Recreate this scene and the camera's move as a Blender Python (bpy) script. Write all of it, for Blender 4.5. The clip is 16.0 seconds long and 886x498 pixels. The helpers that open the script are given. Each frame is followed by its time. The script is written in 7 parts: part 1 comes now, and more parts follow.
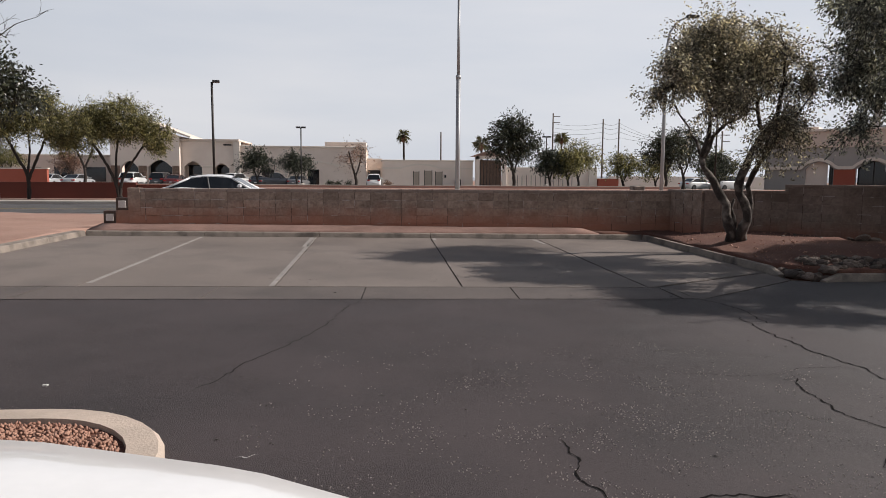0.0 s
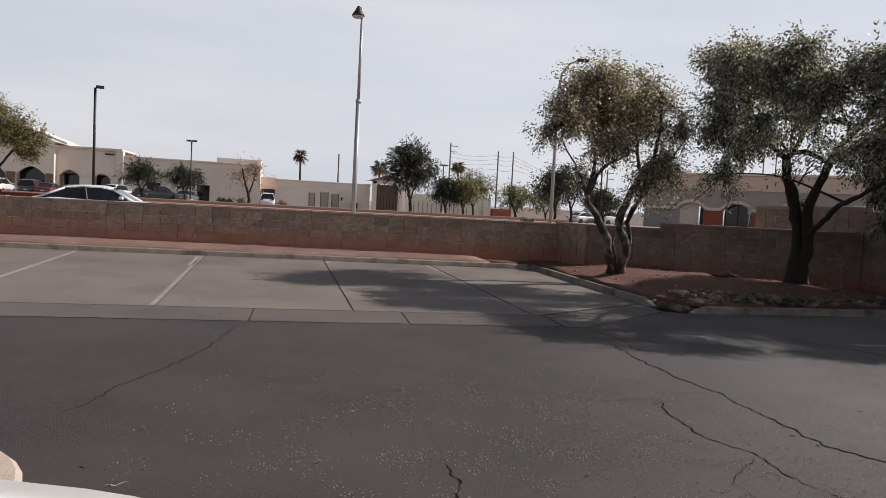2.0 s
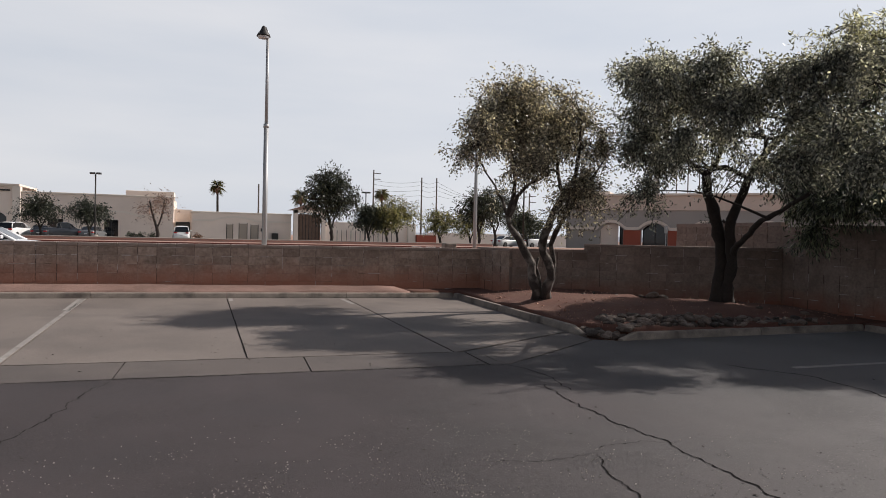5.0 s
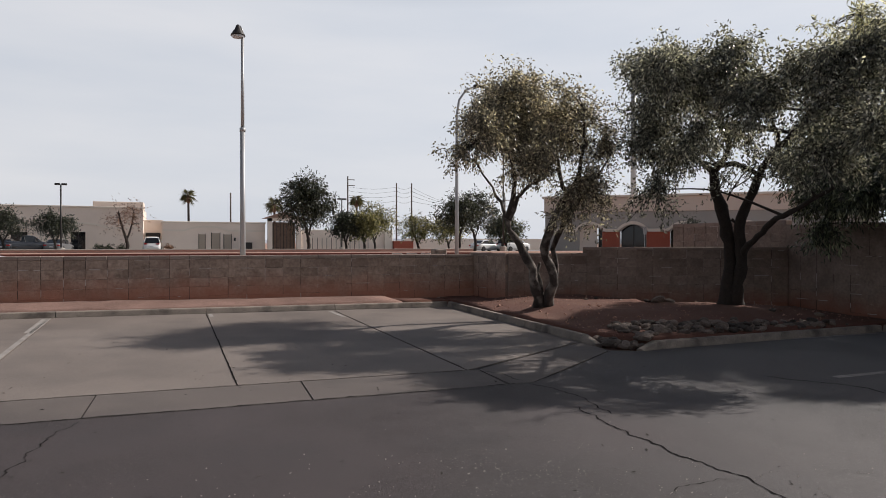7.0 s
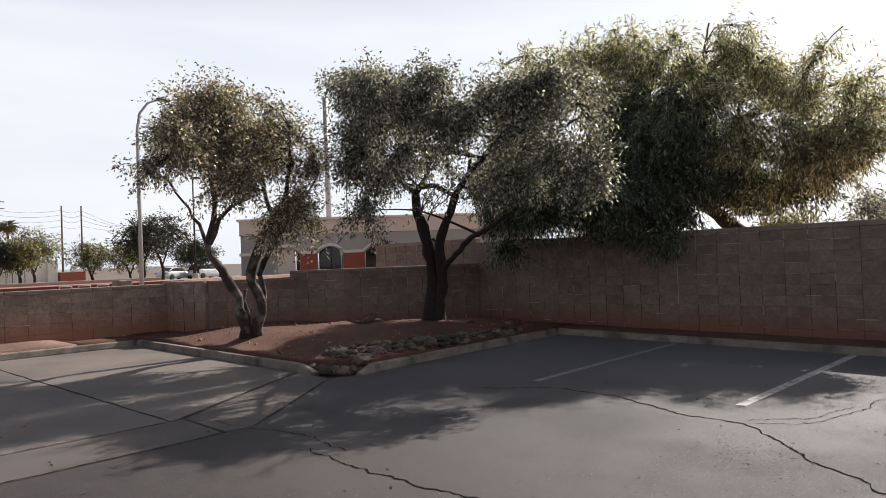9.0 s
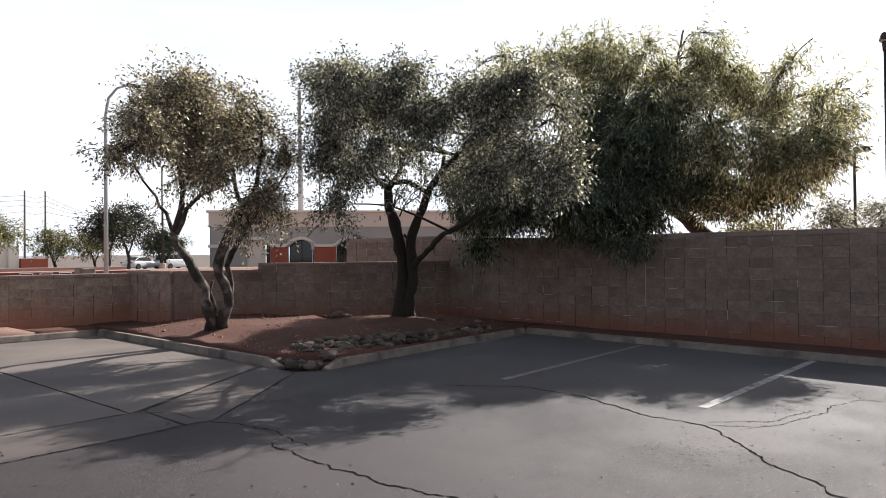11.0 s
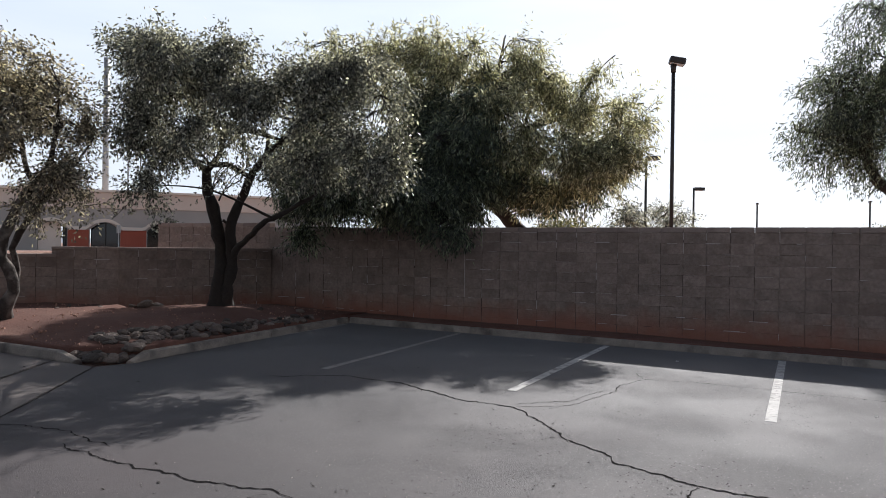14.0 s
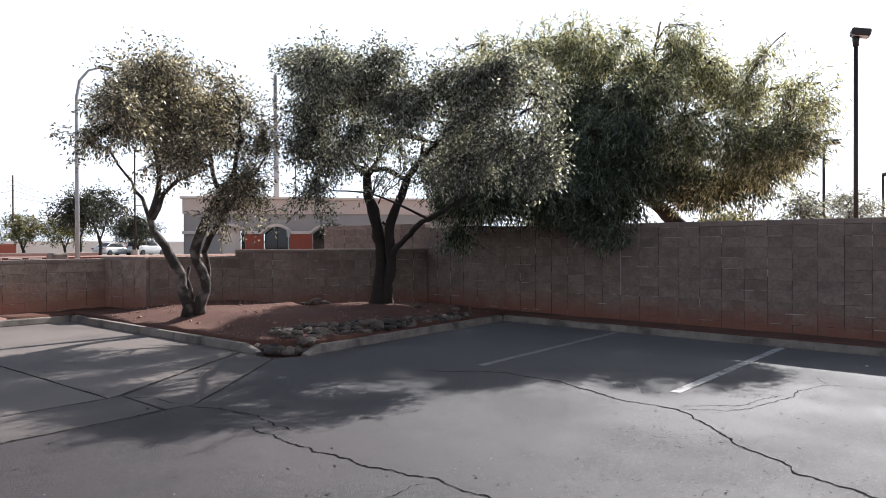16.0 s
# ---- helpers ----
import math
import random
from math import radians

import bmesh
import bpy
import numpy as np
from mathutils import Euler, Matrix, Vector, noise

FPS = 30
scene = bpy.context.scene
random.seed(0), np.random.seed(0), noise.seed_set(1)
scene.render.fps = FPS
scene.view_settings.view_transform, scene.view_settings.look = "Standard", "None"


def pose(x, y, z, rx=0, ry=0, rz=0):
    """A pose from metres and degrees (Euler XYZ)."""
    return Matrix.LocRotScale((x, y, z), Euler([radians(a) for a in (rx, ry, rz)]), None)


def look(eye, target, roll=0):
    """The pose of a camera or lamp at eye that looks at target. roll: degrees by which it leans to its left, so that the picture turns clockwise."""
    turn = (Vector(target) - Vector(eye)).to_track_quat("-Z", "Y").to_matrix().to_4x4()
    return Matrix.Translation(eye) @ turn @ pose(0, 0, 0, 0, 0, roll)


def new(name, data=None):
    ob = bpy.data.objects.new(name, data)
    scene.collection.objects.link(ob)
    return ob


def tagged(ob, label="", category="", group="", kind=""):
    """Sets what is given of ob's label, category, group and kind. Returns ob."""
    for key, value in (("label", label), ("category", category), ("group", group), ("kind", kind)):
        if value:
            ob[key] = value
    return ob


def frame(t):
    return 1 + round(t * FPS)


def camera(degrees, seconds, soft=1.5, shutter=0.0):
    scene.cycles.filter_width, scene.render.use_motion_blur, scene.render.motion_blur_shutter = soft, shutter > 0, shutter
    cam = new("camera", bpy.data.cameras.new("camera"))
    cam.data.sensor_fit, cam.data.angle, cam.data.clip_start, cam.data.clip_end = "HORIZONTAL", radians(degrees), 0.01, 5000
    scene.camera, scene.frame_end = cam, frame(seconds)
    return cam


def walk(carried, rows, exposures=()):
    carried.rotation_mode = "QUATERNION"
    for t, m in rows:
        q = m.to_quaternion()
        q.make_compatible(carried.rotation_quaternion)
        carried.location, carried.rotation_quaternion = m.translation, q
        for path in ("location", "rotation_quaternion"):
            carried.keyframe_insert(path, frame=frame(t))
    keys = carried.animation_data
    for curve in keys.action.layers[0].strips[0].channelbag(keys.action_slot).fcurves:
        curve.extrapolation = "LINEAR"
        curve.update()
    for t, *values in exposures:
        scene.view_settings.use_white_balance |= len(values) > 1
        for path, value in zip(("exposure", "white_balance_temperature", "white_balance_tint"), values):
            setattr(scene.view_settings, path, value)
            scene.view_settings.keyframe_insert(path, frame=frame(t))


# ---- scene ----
cam = camera(67.17, 16.0, soft=0.9)
# seconds, place, turn about x, y and z
PATH = [
    (0.0, 0.000, 0.000, 1.646, 84.14, -0.35, -4.96),
    (0.5, -0.023, -0.060, 1.660, 84.69, -0.50, -2.35),
    (1.0, -0.020, -0.039, 1.664, 85.44, -0.72, -4.15),
    (1.5, -0.036, -0.067, 1.676, 87.00, -0.56, -7.13),
    (2.0, 0.011, -0.080, 1.655, 86.53, -3.08, -13.78),
    (2.5, 0.189, 0.030, 1.650, 85.38, -2.72, -19.58),
    (3.0, 0.314, 0.170, 1.627, 83.60, -1.05, -22.18),
    (3.5, 0.345, 0.360, 1.662, 87.31, -0.80, -25.40),
    (4.0, 0.409, 0.501, 1.653, 91.30, -2.33, -22.69),
    (4.2, 0.447, 0.551, 1.655, 90.20, -2.06, -20.87),
    (6.3, 0.546, 1.477, 1.688, 88.40, 0.66, -21.55),
    (6.5, 0.490, 1.566, 1.686, 90.59, 1.24, -22.91),
    (7.0, 0.423, 1.837, 1.679, 89.53, -0.05, -22.31),
    (7.5, 0.455, 2.095, 1.686, 89.72, -0.62, -22.32),
    (8.0, 0.423, 2.251, 1.668, 90.09, -1.28, -29.30),
    (8.5, 0.469, 2.432, 1.654, 90.16, -2.46, -43.35),
    (9.0, 0.556, 2.477, 1.694, 91.01, 2.17, -48.01),
    (9.2, 0.590, 2.486, 1.686, 90.54, 1.79, -49.65),
    (11.5, 0.601, 2.484, 1.679, 90.80, 0.32, -50.19),
    (12.0, 0.614, 2.479, 1.668, 88.86, 0.01, -45.06),
    (12.5, 0.630, 2.485, 1.672, 89.06, -1.88, -48.82),
    (13.0, 0.576, 2.503, 1.672, 90.80, -4.11, -56.51),
    (13.5, 0.568, 2.486, 1.672, 90.49, -3.59, -65.38),
    (14.0, 0.585, 2.456, 1.675, 89.90, -0.78, -65.31),
    (14.5, 0.615, 2.442, 1.685, 88.36, 1.19, -61.63),
    (15.0, 0.546, 2.461, 1.676, 89.54, -0.44, -54.94),
    (15.5, 0.519, 2.472, 1.673, 89.65, -0.27, -51.91),
    (16.0, 0.513, 2.473, 1.667, 89.72, 0.19, -52.46),
]
# the picture brightens a little once the lens turns towards the bright eastern sky
EXPOSURES = [(0.0, -0.05, 6500, 12.5), (3.0, -0.05, 6500, 12.5), (3.5, 0.2, 6500, 12.0), (4.0, 0.0, 6500, 12.0), (7.5, -0.04, 6500, 12.0), (8.8, 0.28, 6550, 12.0), (9.2, 0.36, 6550, 12.0),
             (12.0, 0.68, 6250, 11.5), (13.0, 0.74, 6200, 11.0), (13.6, 0.44, 6100, 10.5), (14.5, 0.28, 6050, 10.5), (15.2, 0.6, 6000, 10.5), (16.0, 0.76, 6000, 10.5)]
walk(cam, [(t, pose(x, y, z, rx, ry, rz)) for t, x, y, z, rx, ry, rz in PATH], EXPOSURES)

# ---- world, sun ----
SUN_WAY = Vector((1.34, 0.02, 1.0)).normalized()
world = bpy.data.worlds.new("hazy_sky")
scene.world = world
world.use_nodes = True
wn, wl = world.node_tree.nodes, world.node_tree.links
sky = wn.new("ShaderNodeTexSky")
sky.sky_type, sky.sun_disc = "NISHITA", False
sky.sun_elevation = math.asin(SUN_WAY.z)
sky.sun_rotation = math.atan2(SUN_WAY.x, SUN_WAY.y)
sky.dust_density, sky.air_density = 3.0, 1.0
wcoord = wn.new("ShaderNodeTexCoord")
wmap = wn.new("ShaderNodeMapping")
wmap.inputs["Scale"].default_value = (1.2, 1.2, 6.0)
wl.new(wcoord.outputs["Generated"], wmap.inputs["Vector"])
wnoise = wn.new("ShaderNodeTexNoise")
wnoise.inputs["Scale"].default_value, wnoise.inputs["Detail"].default_value = 1.6, 6.0
wl.new(wmap.outputs["Vector"], wnoise.inputs["Vector"])
wramp = wn.new("ShaderNodeValToRGB")
wramp.color_ramp.elements[0].position, wramp.color_ramp.elements[1].position = 0.3, 0.72
wramp.color_ramp.elements[0].color = (13.3, 14.3, 15.65, 1)
wramp.color_ramp.elements[1].color = (16.2, 16.55, 17.1, 1)
wl.new(wnoise.outputs["Fac"], wramp.inputs["Fac"])
wmix = wn.new("ShaderNodeMixRGB")
# thin haze: thick towards the horizon, thinner overhead
wsep = wn.new("ShaderNodeSeparateXYZ")
wl.new(wcoord.outputs["Generated"], wsep.inputs[0])
whaze = wn.new("ShaderNodeMapRange")
whaze.inputs["From Min"].default_value, whaze.inputs["From Max"].default_value = 0.33, 0.5
whaze.inputs["To Min"].default_value, whaze.inputs["To Max"].default_value = 0.87, 0.08
wl.new(wsep.outputs["Z"], whaze.inputs["Value"])
wl.new(whaze.outputs["Result"], wmix.inputs["Fac"])
wl.new(sky.outputs["Color"], wmix.inputs["Color1"])
# the haze is brightened towards the south-east to lift the south-facing walls
wdot = wn.new("ShaderNodeVectorMath")
wdot.operation = "DOT_PRODUCT"
wl.new(wcoord.outputs["Generated"], wdot.inputs[0])
wdot.inputs[1].default_value = Vector((0.94, -0.34, 0))
wglow = wn.new("ShaderNodeMapRange")
wglow.inputs["From Min"].default_value, wglow.inputs["From Max"].default_value = -1.0, 1.0
wglow.inputs["To Min"].default_value, wglow.inputs["To Max"].default_value = 0.87, 1.06
wl.new(wdot.outputs["Value"], wglow.inputs["Value"])
wtint = wn.new("ShaderNodeVectorMath")
wtint.operation = "SCALE"
wl.new(wramp.outputs["Color"], wtint.inputs[0])
wl.new(wglow.outputs["Result"], wtint.inputs["Scale"])
# and dimmed towards the unseen west, away from the sun, to darken west-facing walls
wback = wn.new("ShaderNodeVectorMath")
wback.operation = "DOT_PRODUCT"
wl.new(wcoord.outputs["Generated"], wback.inputs[0])
wback.inputs[1].default_value = Vector((0.958, 0.287, 0))
wdull = wn.new("ShaderNodeMapRange")
wdull.inputs["From Min"].default_value, wdull.inputs["From Max"].default_value = -1.0, -0.1
wdull.inputs["To Min"].default_value, wdull.inputs["To Max"].default_value = 0.66, 1.0
wl.new(wback.outputs["Value"], wdull.inputs["Value"])
wfar = wn.new("ShaderNodeVectorMath")
wfar.operation = "SCALE"
wl.new(wtint.outputs["Vector"], wfar.inputs[0])
wl.new(wdull.outputs["Result"], wfar.inputs["Scale"])
wl.new(wfar.outputs["Vector"], wmix.inputs["Color2"])
wl.new(wmix.outputs["Color"], wn["Background"].inputs["Color"])
wn["Background"].inputs["Strength"].default_value = 0.055

sun_data = bpy.data.lights.new("sun", "SUN")
sun_data.energy, sun_data.angle, sun_data.color = 4.9, radians(0.6), (1.0, 0.945, 0.88)
sun = new("sun", sun_data)
sun.matrix_world = look(SUN_WAY * 60, (0, 0, 0))


# ---- materials ----
def material(name, dark, light, grain=40.0, patch=1.2, rough=0.85, bump=0.3, stain=None, stain_scale=0.5, stain_amount=0.5,
             metal=0.0, vary=0.0, bump_scale=None, gloss=0.5):
    """Two-scale noise colour with relief; vary: brightness change from object to object."""
    m = bpy.data.materials.new(name)
    m.use_nodes = True
    n, l = m.node_tree.nodes, m.node_tree.links
    b = n["Principled BSDF"]
    b.inputs["Roughness"].default_value, b.inputs["Metallic"].default_value = rough, metal
    b.inputs["Specular IOR Level"].default_value = gloss
    tc = n.new("ShaderNodeTexCoord")
    vec = tc.outputs["Object"]
    info = None
    if vary > 0:
        info = n.new("ShaderNodeObjectInfo")
        shift = n.new("ShaderNodeVectorMath")
        shift.operation = "MULTIPLY_ADD"
        l.new(info.outputs["Random"], shift.inputs[0])
        shift.inputs[1].default_value = (37.0, 19.0, 53.0)
        l.new(vec, shift.inputs[2])
        vec = shift.outputs[0]
    fine = n.new("ShaderNodeTexNoise")
    fine.inputs["Scale"].default_value, fine.inputs["Detail"].default_value = grain, 4.0
    l.new(vec, fine.inputs["Vector"])
    big = n.new("ShaderNodeTexNoise")
    big.inputs["Scale"].default_value, big.inputs["Detail"].default_value = patch, 5.0
    l.new(vec, big.inputs["Vector"])
    add = n.new("ShaderNodeMath")
    add.operation = "MULTIPLY_ADD"
    l.new(big.outputs["Fac"], add.inputs[0])
    add.inputs[1].default_value = 0.9
    half = n.new("ShaderNodeMath")
    half.operation = "MULTIPLY_ADD"
    l.new(fine.outputs["Fac"], half.inputs[0])
    half.inputs[1].default_value, half.inputs[2].default_value = 0.9, -0.4
    l.new(half.outputs[0], add.inputs[2])
    mix = n.new("ShaderNodeMixRGB")
    mix.inputs["Color1"].default_value, mix.inputs["Color2"].default_value = (*dark, 1), (*light, 1)
    l.new(add.outputs[0], mix.inputs["Fac"])
    col = mix.outputs["Color"]
    if stain:
        sn = n.new("ShaderNodeTexNoise")
        sn.inputs["Scale"].default_value, sn.inputs["Detail"].default_value = stain_scale, 7.0
        l.new(vec, sn.inputs["Vector"])
        rp = n.new("ShaderNodeMapRange")
        rp.inputs["From Min"].default_value, rp.inputs["From Max"].default_value = 0.48, 0.7
        rp.inputs["To Max"].default_value = stain_amount
        l.new(sn.outputs["Fac"], rp.inputs["Value"])
        sm = n.new("ShaderNodeMixRGB")
        l.new(rp.outputs["Result"], sm.inputs["Fac"])
        l.new(col, sm.inputs["Color1"])
        sm.inputs["Color2"].default_value = (*stain, 1)
        col = sm.outputs["Color"]
    if info:
        hv = n.new("ShaderNodeHueSaturation")
        mr = n.new("ShaderNodeMapRange")
        mr.inputs["To Min"].default_value, mr.inputs["To Max"].default_value = 1 - vary, 1 + vary
        l.new(info.outputs["Random"], mr.inputs["Value"])
        l.new(mr.outputs["Result"], hv.inputs["Value"])
        l.new(col, hv.inputs["Color"])
        col = hv.outputs["Color"]
    l.new(col, b.inputs["Base Color"])
    if bump > 0:
        bn = n.new("ShaderNodeTexNoise")
        bn.inputs["Scale"].default_value, bn.inputs["Detail"].default_value = bump_scale or grain, 3.0
        l.new(vec, bn.inputs["Vector"])
        bp = n.new("ShaderNodeBump")
        bp.inputs["Strength"].default_value, bp.inputs["Distance"].default_value = bump, 0.02
        l.new(bn.outputs["Fac"], bp.inputs["Height"])
        l.new(bp.outputs["Normal"], b.inputs["Normal"])
    return m


def splashed(m, colour, low, high):
    """Red clay splashed up a wall: the mix fades out with height, with a ragged edge. Heights over the lot."""
    n, l = m.node_tree.nodes, m.node_tree.links
    b = n["Principled BSDF"]
    old = b.inputs["Base Color"].links[0].from_socket
    geo = n.new("ShaderNodeNewGeometry")
    above = n.new("ShaderNodeVectorMath")
    above.operation = "DOT_PRODUCT"
    l.new(geo.outputs["Position"], above.inputs[0])
    above.inputs[1].default_value = (0.0097, -0.014, 1.0)
    ns = n.new("ShaderNodeTexNoise")
    ns.inputs["Scale"].default_value, ns.inputs["Detail"].default_value = 2.2, 6.0
    l.new(geo.outputs["Position"], ns.inputs["Vector"])
    ma = n.new("ShaderNodeMath")
    ma.operation = "MULTIPLY_ADD"
    l.new(ns.outputs["Fac"], ma.inputs[0])
    ma.inputs[1].default_value = 0.55
    l.new(above.outputs["Value"], ma.inputs[2])
    mr = n.new("ShaderNodeMapRange")
    mr.inputs["From Min"].default_value, mr.inputs["From Max"].default_value = low + 0.27, high + 0.27
    mr.inputs["To Min"].default_value, mr.inputs["To Max"].default_value = 0.85, 0.0
    l.new(ma.outputs[0], mr.inputs["Value"])
    mx = n.new("ShaderNodeMixRGB")
    l.new(mr.outputs["Result"], mx.inputs["Fac"])
    l.new(old, mx.inputs["Color1"])
    mx.inputs["Color2"].default_value = (*colour, 1)
    l.new(mx.outputs["Color"], b.inputs["Base Color"])
    return m


def asphalt_material(name, dark, light, speck, bleach_sheen=0.0):
    m = material(name, dark, light, grain=55, patch=0.35, rough=0.8, bump=0.3, stain=(0.034, 0.028, 0.029), stain_scale=0.8,
                 stain_amount=0.6, bump_scale=150, gloss=0.5)
    n, l = m.node_tree.nodes, m.node_tree.links
    b = n["Principled BSDF"]
    old = b.inputs["Base Color"].links[0].from_socket
    tc = n["Texture Coordinate"]
    vo = n.new("ShaderNodeTexVoronoi")
    vo.inputs["Scale"].default_value = 34
    l.new(tc.outputs["Object"], vo.inputs["Vector"])
    near = n.new("ShaderNodeMapRange")
    near.inputs["From Min"].default_value, near.inputs["From Max"].default_value = 0.22, 0.12
    l.new(vo.outputs["Distance"], near.inputs["Value"])
    pn = n.new("ShaderNodeTexNoise")
    pn.inputs["Scale"].default_value, pn.inputs["Detail"].default_value = 0.55, 4.0
    l.new(tc.outputs["Object"], pn.inputs["Vector"])
    pr = n.new("ShaderNodeMapRange")
    pr.inputs["From Min"].default_value, pr.inputs["From Max"].default_value = 0.47, 0.66
    l.new(pn.outputs["Fac"], pr.inputs["Value"])
    sepc = n.new("ShaderNodeSeparateColor")
    l.new(vo.outputs["Color"], sepc.inputs[0])
    pick = n.new("ShaderNodeMath")
    pick.operation = "GREATER_THAN"
    l.new(sepc.outputs[0], pick.inputs[0])
    pick.inputs[1].default_value = 0.42
    m1 = n.new("ShaderNodeMath")
    m1.operation = "MULTIPLY"
    l.new(near.outputs["Result"], m1.inputs[0])
    l.new(pr.outputs["Result"], m1.inputs[1])
    m2 = n.new("ShaderNodeMath")
    m2.operation = "MULTIPLY"
    l.new(m1.outputs[0], m2.inputs[0])
    l.new(pick.outputs[0], m2.inputs[1])
    mx = n.new("ShaderNodeMixRGB")
    l.new(m2.outputs[0], mx.inputs["Fac"])
    l.new(old, mx.inputs["Color1"])
    mx.inputs["Color2"].default_value = (*speck, 1)
    l.new(mx.outputs["Color"], b.inputs["Base Color"])
    # stalls along the tall wall: bleached paler than the driveway, sun sheen painted in
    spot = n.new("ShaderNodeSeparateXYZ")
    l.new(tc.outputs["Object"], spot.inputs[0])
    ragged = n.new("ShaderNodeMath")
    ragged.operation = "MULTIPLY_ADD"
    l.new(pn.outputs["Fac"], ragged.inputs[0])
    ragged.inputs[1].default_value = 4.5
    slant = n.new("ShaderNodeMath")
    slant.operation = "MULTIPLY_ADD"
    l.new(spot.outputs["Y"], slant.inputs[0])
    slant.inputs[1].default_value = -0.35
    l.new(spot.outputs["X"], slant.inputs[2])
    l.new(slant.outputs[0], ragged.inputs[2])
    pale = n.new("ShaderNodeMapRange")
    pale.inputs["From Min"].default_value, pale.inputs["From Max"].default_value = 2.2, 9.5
    pale.inputs["To Max"].default_value = bleach_sheen
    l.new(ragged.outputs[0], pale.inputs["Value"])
    lightened = n.new("ShaderNodeMixRGB")
    l.new(pale.outputs["Result"], lightened.inputs["Fac"])
    l.new(mx.outputs["Color"], lightened.inputs["Color1"])
    lightened.inputs["Color2"].default_value = (0.27, 0.267, 0.26, 1)
    # bare aggregate shows in the paler part
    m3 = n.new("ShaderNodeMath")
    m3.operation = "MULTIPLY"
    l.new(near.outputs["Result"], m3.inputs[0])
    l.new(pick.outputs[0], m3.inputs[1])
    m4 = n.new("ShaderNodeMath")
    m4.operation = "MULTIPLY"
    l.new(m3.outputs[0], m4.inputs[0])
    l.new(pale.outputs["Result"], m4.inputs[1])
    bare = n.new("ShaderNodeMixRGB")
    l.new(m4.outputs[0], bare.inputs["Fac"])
    l.new(lightened.outputs["Color"], bare.inputs["Color1"])
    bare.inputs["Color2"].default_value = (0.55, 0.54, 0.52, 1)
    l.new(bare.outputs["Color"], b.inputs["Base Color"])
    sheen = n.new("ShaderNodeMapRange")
    sheen.inputs["To Min"].default_value, sheen.inputs["To Max"].default_value = 0.8, 0.8 - 0.24 * bleach_sheen
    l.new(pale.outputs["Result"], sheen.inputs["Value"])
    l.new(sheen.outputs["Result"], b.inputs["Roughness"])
    # worn patches stand rough, the rest is sealed smooth
    worn = n.new("ShaderNodeMapRange")
    worn.inputs["From Min"].default_value, worn.inputs["From Max"].default_value = 0.42, 0.62
    worn.inputs["To Min"].default_value, worn.inputs["To Max"].default_value = 0.3, 1.0
    l.new(pn.outputs["Fac"], worn.inputs["Value"])
    l.new(worn.outputs["Result"], n["Bump"].inputs["Strength"])
    return m


def leaf_material(name, dark, light, through_light=0.35):
    m = bpy.data.materials.new(name)
    m.use_nodes = True
    n, l = m.node_tree.nodes, m.node_tree.links
    b = n["Principled BSDF"]
    b.inputs["Roughness"].default_value = 0.36
    b.inputs["Specular IOR Level"].default_value = 0.5
    geo = n.new("ShaderNodeNewGeometry")
    mix = n.new("ShaderNodeValToRGB")
    mix.color_ramp.elements[0].position, mix.color_ramp.elements[0].color = 0.0, (*dark, 1)
    # the brightest leaves: pale undersides, with sky glints put into the colour
    mix.color_ramp.elements[1].position, mix.color_ramp.elements[1].color = 1.0, (*[min(1, v * 2.4) for v in light], 1)
    mid = mix.color_ramp.elements.new(0.5)
    mid.color = (*[p * 0.6 + q * 0.4 for p, q in zip(dark, light)], 1)
    pale = mix.color_ramp.elements.new(0.76)
    pale.color = (*light, 1)
    l.new(geo.outputs["Random Per Island"], mix.inputs["Fac"])
    l.new(mix.outputs["Color"], b.inputs["Base Color"])
    tr = n.new("ShaderNodeBsdfTranslucent")
    warm = n.new("ShaderNodeMixRGB")
    warm.blend_type = "MULTIPLY"
    warm.inputs["Fac"].default_value = 1.0
    warm.inputs["Color2"].default_value = (1.22, 1.18, 0.85, 1)
    l.new(mix.outputs["Color"], warm.inputs["Color1"])
    l.new(warm.outputs["Color"], tr.inputs["Color"])
    ms = n.new("ShaderNodeMixShader")
    ms.inputs["Fac"].default_value = through_light
    l.new(b.outputs[0], ms.inputs[1])
    l.new(tr.outputs[0], ms.inputs[2])
    l.new(ms.outputs[0], n["Material Output"].inputs["Surface"])
    return m


def glass_material(name, tint):
    m = bpy.data.materials.new(name)
    m.use_nodes = True
    b = m.node_tree.nodes["Principled BSDF"]
    b.inputs["Base Color"].default_value = (*tint, 1)
    b.inputs["Roughness"].default_value = 0.06
    b.inputs["Specular IOR Level"].default_value = 0.6
    return m


def paint_material(name, colour, rough=0.3, metal=0.0, coat=0.0):
    m = material(name, [c * 0.94 for c in colour], [min(1, c * 1.04) for c in colour], grain=25, patch=1.5, rough=rough, bump=0.0, metal=metal)
    m.node_tree.nodes["Principled BSDF"].inputs["Coat Weight"].default_value = coat
    return m


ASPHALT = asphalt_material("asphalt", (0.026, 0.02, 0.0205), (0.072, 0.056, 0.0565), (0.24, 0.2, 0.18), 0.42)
ROAD = asphalt_material("road_asphalt", (0.07, 0.067, 0.068), (0.1, 0.096, 0.095), (0.16, 0.15, 0.14))
CONCRETE = material("concrete_pad", (0.106, 0.087, 0.076), (0.238, 0.2, 0.175), grain=60, patch=0.5, rough=0.8, bump=0.18, stain=(0.1, 0.084, 0.076),
                    stain_scale=0.9, stain_amount=0.6, bump_scale=120)
